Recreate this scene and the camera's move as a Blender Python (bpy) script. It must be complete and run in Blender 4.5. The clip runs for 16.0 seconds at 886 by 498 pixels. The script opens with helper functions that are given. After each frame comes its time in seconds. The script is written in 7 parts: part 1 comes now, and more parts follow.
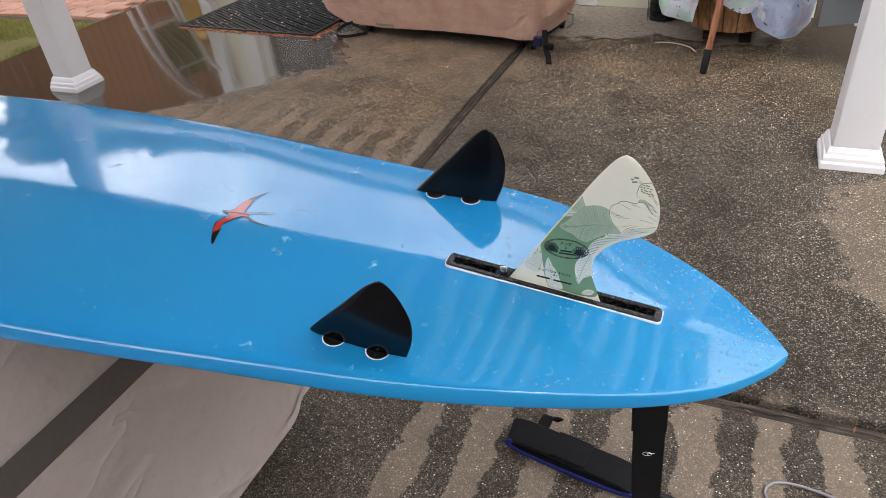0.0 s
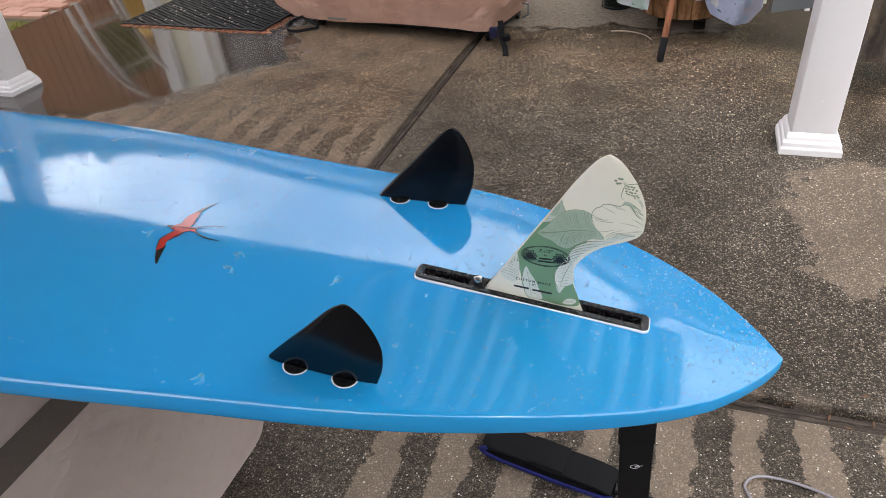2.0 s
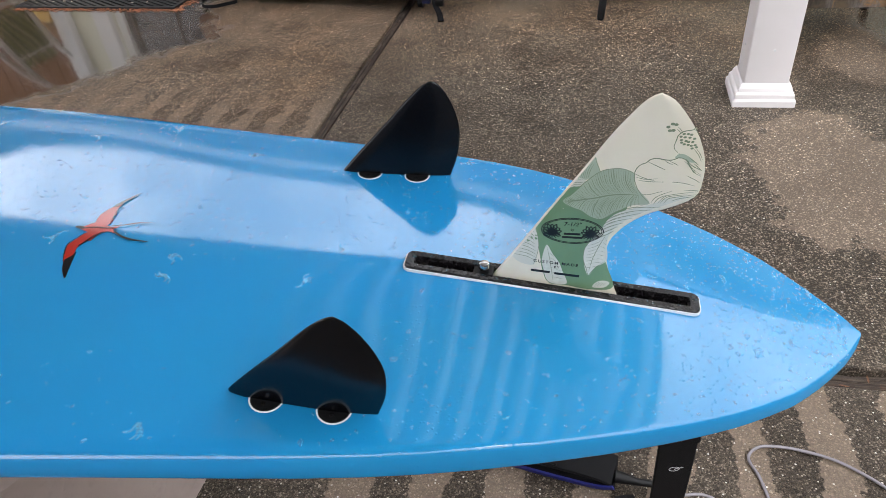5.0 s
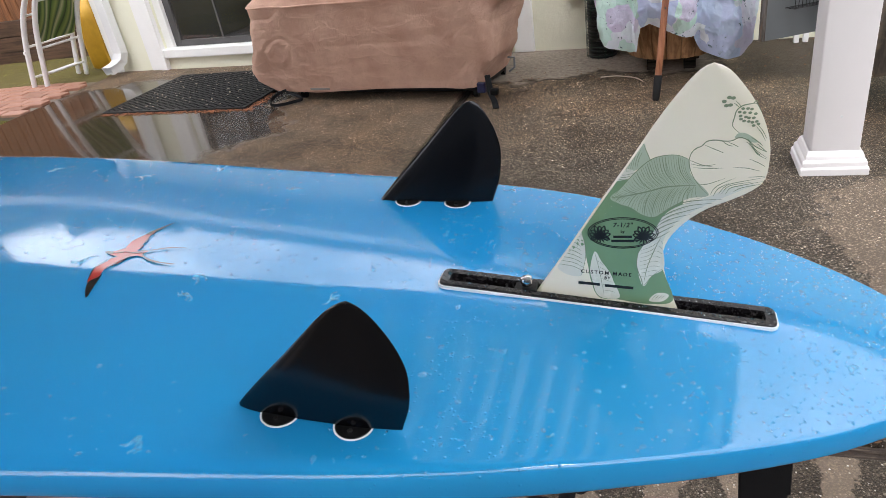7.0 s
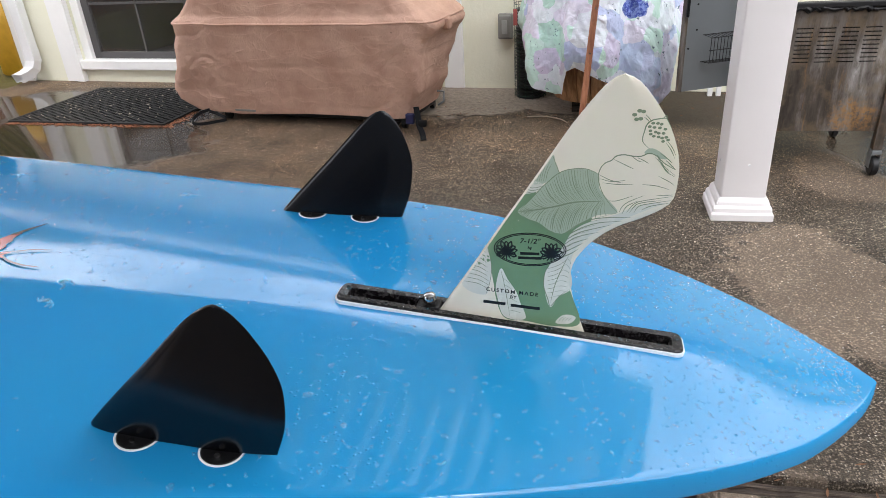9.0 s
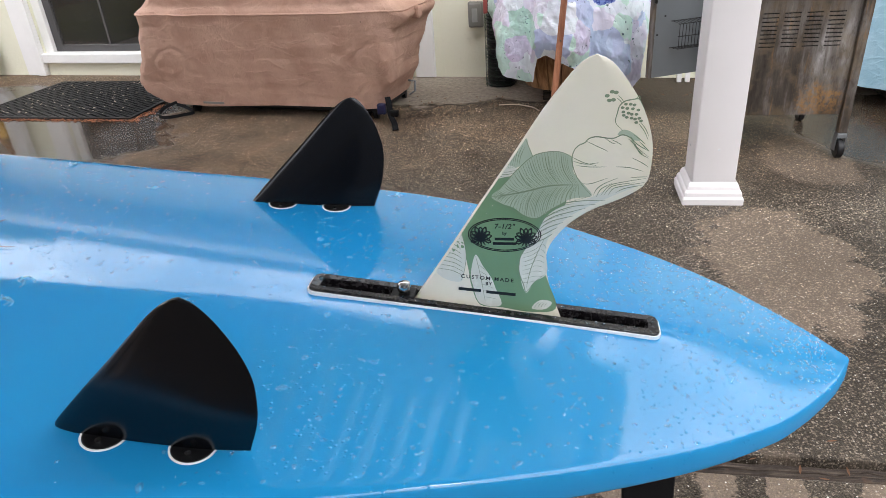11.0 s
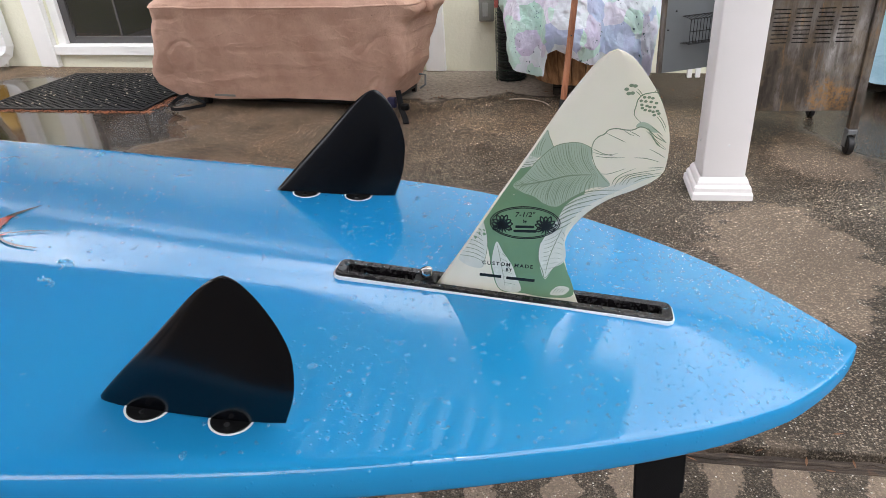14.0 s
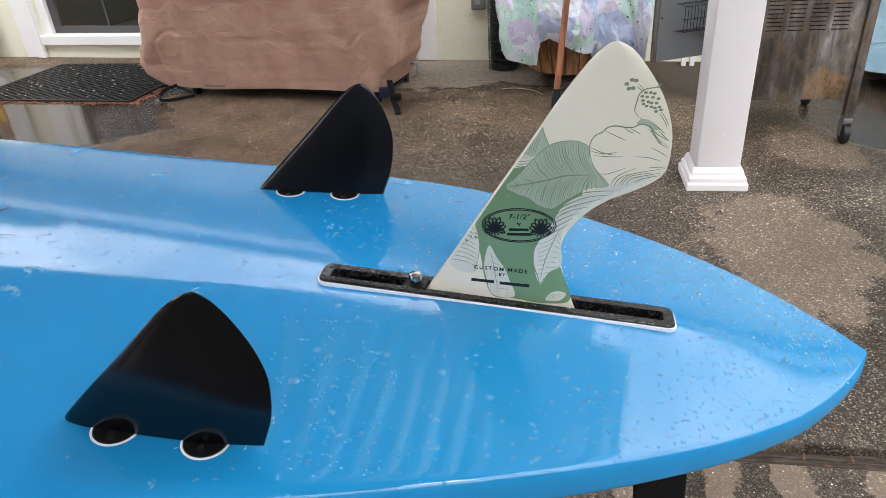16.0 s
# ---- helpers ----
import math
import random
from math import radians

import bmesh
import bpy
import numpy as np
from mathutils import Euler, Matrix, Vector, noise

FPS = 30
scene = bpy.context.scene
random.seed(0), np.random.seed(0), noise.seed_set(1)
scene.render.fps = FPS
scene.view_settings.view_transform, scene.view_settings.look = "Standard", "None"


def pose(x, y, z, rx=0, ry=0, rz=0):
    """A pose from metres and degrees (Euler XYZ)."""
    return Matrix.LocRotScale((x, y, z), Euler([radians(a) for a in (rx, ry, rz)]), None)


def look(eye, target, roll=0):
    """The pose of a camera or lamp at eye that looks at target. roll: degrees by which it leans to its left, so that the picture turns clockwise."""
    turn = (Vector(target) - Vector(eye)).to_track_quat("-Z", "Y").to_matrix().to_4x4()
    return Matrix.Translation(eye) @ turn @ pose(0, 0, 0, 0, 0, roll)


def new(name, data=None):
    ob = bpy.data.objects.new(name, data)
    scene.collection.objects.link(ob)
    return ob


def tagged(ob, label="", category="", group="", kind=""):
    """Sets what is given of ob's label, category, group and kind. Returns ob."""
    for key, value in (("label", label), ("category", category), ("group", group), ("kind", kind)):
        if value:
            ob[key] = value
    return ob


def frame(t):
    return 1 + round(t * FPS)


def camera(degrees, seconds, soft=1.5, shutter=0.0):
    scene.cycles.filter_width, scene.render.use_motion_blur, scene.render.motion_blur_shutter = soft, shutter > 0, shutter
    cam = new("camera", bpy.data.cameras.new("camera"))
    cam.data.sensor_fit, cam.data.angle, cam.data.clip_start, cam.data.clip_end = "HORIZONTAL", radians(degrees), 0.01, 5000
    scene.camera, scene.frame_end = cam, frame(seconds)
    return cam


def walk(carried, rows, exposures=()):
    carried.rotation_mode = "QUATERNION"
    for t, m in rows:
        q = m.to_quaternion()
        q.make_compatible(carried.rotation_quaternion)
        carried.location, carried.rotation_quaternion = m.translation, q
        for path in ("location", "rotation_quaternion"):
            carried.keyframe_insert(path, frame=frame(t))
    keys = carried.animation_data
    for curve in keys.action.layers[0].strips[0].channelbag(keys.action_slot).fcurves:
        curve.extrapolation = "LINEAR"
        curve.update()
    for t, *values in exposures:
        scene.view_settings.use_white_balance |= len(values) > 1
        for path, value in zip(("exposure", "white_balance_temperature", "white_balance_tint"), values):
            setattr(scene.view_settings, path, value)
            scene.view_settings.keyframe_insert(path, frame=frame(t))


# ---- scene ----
cam = camera(66.3, 16.0, soft=0.8)
PATH = [
    (0, (0.306, -0.637, 1.3), (-0.407, 0.847, 0.164), -6.0),
    (0.5, (0.306, -0.629, 1.298), (-0.391, 0.86, 0.159), -6.2),
    (1, (0.294, -0.618, 1.292), (-0.384, 0.875, 0.147), -6.3),
    (1.5, (0.285, -0.6, 1.294), (-0.37, 0.904, 0.15), -6.7),
    (2, (0.272, -0.58, 1.28), (-0.331, 0.932, 0.118), -5.9),
    (2.5, (0.253, -0.56, 1.272), (-0.33, 0.945, 0.09), -6.3),
    (3, (0.222, -0.54, 1.263), (-0.312, 0.956, 0.047), -6.6),
    (3.5, (0.192, -0.511, 1.246), (-0.275, 0.993, 0.013), -6.4),
    (4, (0.168, -0.487, 1.214), (-0.257, 1.026, -0.023), -7.0),
    (4.2, (0.165, -0.483, 1.208), (-0.246, 1.033, -0.03), -6.4),
    (6.3, (0.187, -0.463, 1.137), (-0.265, 1.111, -0.011), -5.5),
    (6.5, (0.186, -0.469, 1.12), (-0.267, 1.131, 0.009), -3.8),
    (7, (0.184, -0.469, 1.103), (-0.422, 1.172, 0.134), -9.7),
    (7.5, (0.182, -0.458, 1.083), (-0.358, 1.233, 0.162), -7.7),
    (8, (0.187, -0.454, 1.084), (-0.269, 1.264, 0.167), -5.4),
    (8.5, (0.193, -0.449, 1.083), (-0.234, 1.281, 0.174), -4.7),
    (9, (0.194, -0.442, 1.069), (-0.204, 1.297, 0.166), -3.9),
    (9.2, (0.196, -0.437, 1.068), (-0.198, 1.305, 0.169), -4.0),
    (11.3, (0.192, -0.436, 1.06), (-0.129, 1.301, 0.122), -4.1),
    (11.5, (0.19, -0.437, 1.057), (-0.133, 1.298, 0.117), -4.2),
    (12, (0.184, -0.441, 1.06), (-0.147, 1.292, 0.118), -3.9),
    (12.5, (0.182, -0.448, 1.062), (-0.151, 1.285, 0.12), -3.7),
    (13, (0.189, -0.453, 1.069), (-0.142, 1.282, 0.131), -3.6),
    (13.5, (0.19, -0.459, 1.07), (-0.144, 1.275, 0.13), -3.3),
    (14, (0.185, -0.458, 1.068), (-0.159, 1.271, 0.122), -3.9),
    (14.5, (0.182, -0.455, 1.07), (-0.164, 1.272, 0.121), -4.0),
    (15, (0.183, -0.45, 1.067), (-0.159, 1.272, 0.109), -4.0),
    (15.5, (0.182, -0.438, 1.063), (-0.154, 1.279, 0.094), -4.1),
    (16, (0.183, -0.428, 1.064), (-0.142, 1.288, 0.09), -4.0),
]
walk(cam, [(t, look(eye, target, roll)) for t, eye, target, roll in PATH])

# ---------------------------------------------------------------- world and light
EXPOSURE = 0.17
scene.view_settings.exposure = EXPOSURE
world = bpy.data.worlds.new("overcast_sky")
scene.world = world
world.use_nodes = True
wn, wl = world.node_tree.nodes, world.node_tree.links
sky = wn.new("ShaderNodeTexSky")
sky.sky_type, sky.sun_disc = "NISHITA", False
sky.sun_elevation, sky.sun_rotation = radians(48), radians(200)
sky.dust_density, sky.ozone_density = 4.0, 1.0
w_co = wn.new("ShaderNodeTexCoord")
w_no = wn.new("ShaderNodeTexNoise")
w_no.inputs["Scale"].default_value, w_no.inputs["Detail"].default_value = 6.0, 7.0
w_ra = wn.new("ShaderNodeValToRGB")
w_ra.color_ramp.elements[0].position, w_ra.color_ramp.elements[0].color = 0.36, (25, 25.6, 28.5, 1)
w_ra.color_ramp.elements[1].position, w_ra.color_ramp.elements[1].color = 0.66, (53, 53.2, 55.5, 1)
w_mx = wn.new("ShaderNodeMix")
w_mx.data_type = "RGBA"
w_mx.inputs["Factor"].default_value = 0.85
wl.new(w_co.outputs["Generated"], w_no.inputs["Vector"])
wl.new(w_no.outputs["Fac"], w_ra.inputs["Fac"])
wl.new(sky.outputs["Color"], w_mx.inputs[6])
wl.new(w_ra.outputs["Color"], w_mx.inputs[7])
wl.new(w_mx.outputs[2], wn["Background"].inputs["Color"])
wn["Background"].inputs["Strength"].default_value = 0.097

sun_data = bpy.data.lights.new("sun", "SUN")
sun_data.energy, sun_data.angle, sun_data.color = 1.5, radians(25), (1.0, 0.97, 0.93)
sun = new("sun", sun_data)
sun.matrix_world = look((2, -4, 6), (0, 0, 0))


# ---------------------------------------------------------------- materials
class Mat:
    """A node material round one Principled shader."""

    def __init__(self, name, color=(0.5, 0.5, 0.5), rough=0.6, metal=0.0, coat=0.0):
        self.m = bpy.data.materials.new(name)
        self.m.use_nodes = True
        self.n, self.l = self.m.node_tree.nodes, self.m.node_tree.links
        self.b = self.n["Principled BSDF"]
        self.put("Base Color", color)
        self.put("Roughness", rough)
        self.put("Metallic", metal)
        self.put("Coat Weight", coat)
        self.co = self.n.new("ShaderNodeTexCoord").outputs["Object"]

    def put(self, name, v):
        s = self.b.inputs[name]
        if isinstance(v, bpy.types.NodeSocket):
            self.l.new(v, s)
        elif isinstance(v, tuple) and len(v) == 3 and s.type == "RGBA":
            s.default_value = (*v, 1)
        else:
            s.default_value = v
        return self

    def plug(self, sock, v):
        if isinstance(v, bpy.types.NodeSocket):
            self.l.new(v, sock)
        elif isinstance(v, tuple) and len(v) == 3 and sock.type == "RGBA":
            sock.default_value = (*v, 1)
        else:
            sock.default_value = v

    def scaled(self, sx, sy, sz, src=None):
        q = self.n.new("ShaderNodeMapping")
        q.inputs["Scale"].default_value = (sx, sy, sz)
        self.l.new(src or self.co, q.inputs["Vector"])
        return q.outputs["Vector"]

    def noise(self, scale, detail=4.0, rough=0.55, src=None, distort=0.0):
        q = self.n.new("ShaderNodeTexNoise")
        q.inputs["Scale"].default_value, q.inputs["Detail"].default_value = scale, detail
        q.inputs["Roughness"].default_value, q.inputs["Distortion"].default_value = rough, distort
        self.l.new(src or self.co, q.inputs["Vector"])
        return q.outputs["Fac"]

    def cells(self, scale, src=None, feature="F1"):
        q = self.n.new("ShaderNodeTexVoronoi")
        q.feature = feature
        q.inputs["Scale"].default_value = scale
        self.l.new(src or self.co, q.inputs["Vector"])
        return q

    def ramp(self, fac, *stops):
        q = self.n.new("ShaderNodeValToRGB")
        e = q.color_ramp.elements
        while len(e) < len(stops):
            e.new(0.5)
        for el, (p, c) in zip(e, stops):
            el.position = p
            el.color = (*c, 1) if isinstance(c, tuple) else (c, c, c, 1)
        self.l.new(fac, q.inputs["Fac"])
        return q.outputs["Color"]

    def mix(self, fac, a, b, blend="MIX"):
        q = self.n.new("ShaderNodeMix")
        q.data_type, q.blend_type = "RGBA", blend
        self.plug(q.inputs["Factor"], fac)
        self.plug(q.inputs[6], a)
        self.plug(q.inputs[7], b)
        return q.outputs[2]

    def math(self, op, a, b=0.0, c=0.0, clamp=False):
        q = self.n.new("ShaderNodeMath")
        q.operation, q.use_clamp = op, clamp
        for s, v in zip(q.inputs, (a, b, c)):
            self.plug(s, v)
        return q.outputs[0]

    def step(self, v, lo, hi):
        q = self.n.new("ShaderNodeMapRange")
        q.interpolation_type = "SMOOTHSTEP"
        q.inputs["From Min"].default_value, q.inputs["From Max"].default_value = lo, hi
        self.l.new(v, q.inputs["Value"])
        return q.outputs[0]

    def xyz(self, src=None):
        q = self.n.new("ShaderNodeSeparateXYZ")
        self.l.new(src or self.co, q.inputs[0])
        return q.outputs

    def bump(self, height, dist=0.002, strength=0.6):
        q = self.n.new("ShaderNodeBump")
        q.inputs["Distance"].default_value, q.inputs["Strength"].default_value = dist, strength
        self.l.new(height, q.inputs["Height"])
        self.l.new(q.outputs["Normal"], self.b.inputs["Normal"])
        return self

    def rand(self):
        return self.n.new("ShaderNodeObjectInfo").outputs["Random"]

    def island(self):
        return self.n.new("ShaderNodeNewGeometry").outputs["Random Per Island"]


def simple(name, color, rough=0.6, metal=0.0, vary=0.25, scale=25.0, coat=0.0, bump=0.0):
    """A plain surface with soft two-scale variation."""
    m = Mat(name, color, rough, metal, coat)
    f = m.noise(scale, 5)
    g = m.noise(scale * 7, 3)
    dark = tuple(c * (1 - vary) for c in color)
    light = tuple(min(1.0, c * (1 + vary * 0.6)) for c in color)
    m.put("Base Color", m.mix(m.math("MULTIPLY", g, 0.35), m.mix(f, dark, light), color))
    m.put("Roughness", m.math("ADD", rough - 0.06, m.math("MULTIPLY", g, 0.14)))
    if bump:
        m.bump(g, bump)
    return m.m


def ground_material():
    """Exposed-aggregate concrete after rain: wet, with pale dry streaks, a puddle by the lawn and a dry strip at the house."""
    m = Mat("exposed_aggregate_concrete")
    geo = m.n.new("ShaderNodeNewGeometry").outputs["Position"]
    m.co = geo
    x, y, _ = m.xyz()
    fine = m.cells(215)
    big = m.cells(124)
    fine_r = m.xyz(fine.outputs["Color"])[0]
    big_c = m.xyz(big.outputs["Color"])
    tone = m.noise(320, 3)
    under = m.ramp(fine_r, (0.0, (0.014, 0.012, 0.010)), (0.35, (0.048, 0.042, 0.035)), (0.7, (0.135, 0.119, 0.100)), (1.0, (0.27, 0.245, 0.21)))
    paste = m.ramp(tone, (0.3, (0.012, 0.010, 0.008)), (0.7, (0.062, 0.053, 0.044)))
    gap = m.step(fine.outputs["Distance"], 0.36, 0.62)
    color = m.mix(gap, under, paste)
    sand = m.cells(330)
    sand_c = m.ramp(m.xyz(sand.outputs["Color"])[0], (0.0, (0.020, 0.017, 0.014)), (0.5, (0.072, 0.063, 0.053)), (0.85, (0.125, 0.110, 0.092)), (1.0, (0.26, 0.24, 0.21)))
    color = m.mix(m.step(y, 0.55, 0.75), m.mix(m.math("MULTIPLY", m.step(sand.outputs["Distance"], 0.4, 0.65), 0.7), sand_c, paste), color)
    pebble = m.ramp(big_c[1], (0.0, (0.17, 0.145, 0.12)), (0.5, (0.34, 0.30, 0.25)), (0.82, (0.52, 0.475, 0.41)), (1.0, (0.72, 0.68, 0.61)))
    many = m.step(m.math("ADD", big_c[0], m.math("MULTIPLY", m.math("SUBTRACT", m.noise(7, 4), 0.5), 0.9)), 0.72, 0.75)
    shape = m.math("SUBTRACT", 1.0, m.step(m.math("ADD", big.outputs["Distance"], m.math("MULTIPLY", big_c[2], 0.16)), 0.30, 0.46))
    stones = m.math("MULTIPLY", many, shape)
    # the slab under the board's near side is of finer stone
    house_ward = m.step(y, 0.7, 2.9)
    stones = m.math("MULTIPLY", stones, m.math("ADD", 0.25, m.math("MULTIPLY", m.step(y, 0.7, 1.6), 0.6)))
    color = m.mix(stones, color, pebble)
    # colour darker on the near side, lighter towards the house
    color = m.mix(house_ward, m.mix(1.0, color, (0.74, 0.69, 0.65), "MULTIPLY"), m.mix(1.0, color, (1.14, 1.07, 0.99), "MULTIPLY"))
    # the slab by the lawn is worn smoother and browner
    lawn_side = m.math("SUBTRACT", 1.0, m.step(x, -0.86, -0.84))
    color = m.mix(m.math("MULTIPLY", lawn_side, 0.28), color, (0.105, 0.085, 0.065))
    # pits and worn crowns, a few centimetres and a few decimetres wide
    worn = m.math("ADD", m.math("MULTIPLY", m.noise(44, 4, 0.7), 2.0), m.math("MULTIPLY", m.noise(4.2, 5, 0.65), 1.3))
    worn = m.math("MAXIMUM", m.math("SUBTRACT", worn, 0.42), 0.25)
    color = m.mix(1.0, color, m.ramp(m.math("MULTIPLY", worn, 0.5), (0.0, (0, 0, 0)), (1.0, (2.0, 2.0, 2.0))), "MULTIPLY")
    stain = m.noise(1.7, 5, 0.6)
    soak = m.ramp(m.noise(2.4, 6, 0.68), (0.36, (0.60, 0.57, 0.54)), (0.50, (0.98, 0.97, 0.96)), (0.68, (1.22, 1.22, 1.22)))
    color = m.mix(1.0, color, soak, "MULTIPLY")
    # rust-brown tint on the house side and on the slab by the lawn
    tan = m.math("MAXIMUM", m.step(y, 1.9, 2.9), m.math("SUBTRACT", 1.0, m.step(x, -1.1, -0.8)))
    tan = m.math("MULTIPLY", tan, m.math("ADD", 0.35, m.math("MULTIPLY", m.step(stain, 0.3, 0.7), 0.65)))
    color = m.mix(tan, color, m.mix(1.0, color, (1.42, 1.19, 0.99), "MULTIPLY"))
    # how dry: streaks where the roof's corrugations drip, a patch by the post, the strip under the eaves
    wob = m.noise(5.5, 5, 0.65)
    wob2 = m.noise(2.1, 3, 0.6)
    sx = m.math("ADD", x, m.math("MULTIPLY", m.math("SUBTRACT", wob, 0.5), 0.13))
    wave = m.math("SINE", m.math("MULTIPLY", sx, 2 * math.pi / 0.155))
    wave = m.math("ADD", m.math("MULTIPLY", wave, 0.5), m.math("MULTIPLY", m.math("SUBTRACT", m.noise(9, 5, 0.65), 0.5), 2.2))
    streak = m.step(wave, 0.0, 0.12)
    near = m.math("SUBTRACT", 1.0, m.step(m.math("ADD", y, m.math("MULTIPLY", wob2, 0.3)), 0.74, 0.86))
    far = m.math("MULTIPLY", m.step(y, 1.2, 1.45), m.math("SUBTRACT", 1.0, m.step(m.math("ADD", y, m.math("MULTIPLY", wob2, 0.5)), 2.05, 2.35)))
    far = m.math("MULTIPLY", far, m.math("SUBTRACT", 1.0, m.step(x, -0.95, -0.75)))
    near = m.math("MULTIPLY", near, m.step(m.math("ADD", y, m.math("MULTIPLY", wob2, 0.3)), -0.75, -0.45))
    dry = m.math("MULTIPLY", streak, m.math("MAXIMUM", near, m.math("MULTIPLY", far, 0.9)))
    px = m.math("DIVIDE", m.math("SUBTRACT", x, 0.88), 0.24)
    py = m.math("DIVIDE", m.math("SUBTRACT", y, 1.5), 0.42)
    rad = m.math("ADD", m.math("ADD", m.math("MULTIPLY", px, px), m.math("MULTIPLY", py, py)), m.math("ADD", m.math("MULTIPLY", m.math("SUBTRACT", wob, 0.5), 2.4), m.math("MULTIPLY", m.math("SUBTRACT", m.noise(17, 5, 0.7), 0.5), 1.6)))
    patch = m.math("SUBTRACT", 1.0, m.step(rad, 0.86, 0.96))
    dry = m.math("MAXIMUM", dry, m.math("MULTIPLY", patch, 0.75))
    px = m.math("DIVIDE", m.math("SUBTRACT", x, 1.21), 0.19)
    py = m.math("DIVIDE", m.math("SUBTRACT", y, 2.4), 0.3)
    rad = m.math("ADD", m.math("ADD", m.math("MULTIPLY", px, px), m.math("MULTIPLY", py, py)), m.math("MULTIPLY", m.math("SUBTRACT", wob, 0.5), 2.0))
    dry = m.math("MAXIMUM", dry, m.math("MULTIPLY", m.math("SUBTRACT", 1.0, m.step(rad, 0.6, 1.1)), 0.6))
    eave = m.math("ADD", y, m.math("MULTIPLY", m.math("SUBTRACT", m.noise(2.6, 4), 0.5), 0.5))
    eave = m.math("MULTIPLY", m.step(eave, 3.22, 3.3), m.math("MULTIPLY", m.step(x, -1.7, -1.2), m.math("SUBTRACT", 1.0, m.math("MULTIPLY", m.step(m.math("ADD", x, m.math("MULTIPLY", wob, 0.2)), 0.5, 0.68), 1.0))))
    smooth = m.ramp(m.noise(40, 5), (0.3, (0.24, 0.20, 0.165)), (0.7, (0.40, 0.345, 0.29)))
    # puddle
    qx = m.math("DIVIDE", m.math("ADD", x, 3.45), 1.6)
    qy = m.math("DIVIDE", m.math("SUBTRACT", y, 2.75), 1.2)
    pr = m.math("ADD", m.math("ADD", m.math("MULTIPLY", qx, qx), m.math("MULTIPLY", qy, qy)), m.math("MULTIPLY", m.math("SUBTRACT", wob2, 0.5), 1.1))
    puddle = m.math("SUBTRACT", 1.0, m.step(pr, 0.84, 1.02))
    qx = m.math("DIVIDE", m.math("SUBTRACT", x, 1.75), 0.5)
    qy = m.math("DIVIDE", m.math("SUBTRACT", y, 2.75), 0.6)
    pr = m.math("ADD", m.math("ADD", m.math("MULTIPLY", qx, qx), m.math("MULTIPLY", qy, qy)), m.math("MULTIPLY", m.math("SUBTRACT", wob2, 0.5), 1.1))
    puddle = m.math("MAXIMUM", puddle, m.math("MULTIPLY", m.math("SUBTRACT", 1.0, m.step(pr, 0.7, 1.2)), 0.7))
    dry = m.math("MULTIPLY", dry, m.math("SUBTRACT", 1.0, puddle))
    # rain runs off the table cover and keeps the slab beside it wet
    run_off = m.math("MULTIPLY", m.math("SUBTRACT", 1.0, m.step(m.math("ADD", x, m.math("MULTIPLY", m.math("SUBTRACT", wob, 0.5), 0.3)), -0.37, -0.33)), m.math("SUBTRACT", 1.0, m.step(y, 0.5, 0.58)))
    dry = m.math("MULTIPLY", dry, m.math("SUBTRACT", 1.0, run_off))
    wet_color = m.mix(1.0, color, (1.19, 1.18, 1.15), "MULTIPLY")
    dry_color = m.mix(1.0, m.mix(0.48, color, (0.165, 0.142, 0.118)), (1.74, 1.60, 1.49), "MULTIPLY")
    out = m.mix(dry, wet_color, dry_color)
    # small pale chips of quartz, thick in some places and thin in others
    chip = m.cells(150)
    chip_c = m.xyz(chip.outputs["Color"])
    few = m.step(m.math("ADD", chip_c[0], m.math("MULTIPLY", m.math("SUBTRACT", m.noise(6, 4, 0.6), 0.5), 0.5)), 0.75, 0.77)
    size = m.math("ADD", m.math("ADD", chip.outputs["Distance"], m.math("MULTIPLY", chip_c[2], 0.22)), m.math("MULTIPLY", m.noise(700, 1), 0.2))
    chip = m.math("MULTIPLY", few, m.math("SUBTRACT", 1.0, m.step(size, 0.36, 0.44)))
    chip = m.math("MULTIPLY", chip, m.math("SUBTRACT", 1.0, m.math("MULTIPLY", lawn_side, 0.35)))
    out = m.mix(m.math("MULTIPLY", chip, 0.9), out, m.ramp(chip_c[1], (0.0, (0.30, 0.26, 0.21)), (0.6, (0.50, 0.46, 0.40)), (1.0, (0.72, 0.70, 0.66))))
    # dark soil washed under the cart and along the wall, cart's shade painted in
    shaded_dirt = m.math("MULTIPLY", m.step(m.math("ADD", x, m.math("MULTIPLY", m.math("SUBTRACT", wob, 0.5), 0.4)), 0.50, 0.66), m.step(m.math("ADD", y, m.math("MULTIPLY", m.math("SUBTRACT", wob2, 0.5), 0.5)), 2.9, 3.1))
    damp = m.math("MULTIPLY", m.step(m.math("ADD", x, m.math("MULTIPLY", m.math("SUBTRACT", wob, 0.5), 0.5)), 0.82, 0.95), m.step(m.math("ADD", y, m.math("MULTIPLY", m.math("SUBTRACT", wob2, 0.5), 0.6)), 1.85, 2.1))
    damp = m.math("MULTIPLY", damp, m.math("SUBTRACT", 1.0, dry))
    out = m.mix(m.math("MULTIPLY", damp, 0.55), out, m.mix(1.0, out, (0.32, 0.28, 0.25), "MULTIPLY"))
    out = m.mix(m.math("MULTIPLY", shaded_dirt, 0.85), out, m.mix(tone, (0.018, 0.012, 0.008), (0.06, 0.042, 0.03)))
    out = m.mix(m.math("MULTIPLY", eave, 0.85), out, smooth)
    tide = m.math("MULTIPLY", m.math("MULTIPLY", eave, m.math("SUBTRACT", 1.0, eave)), 3.2, clamp=True)
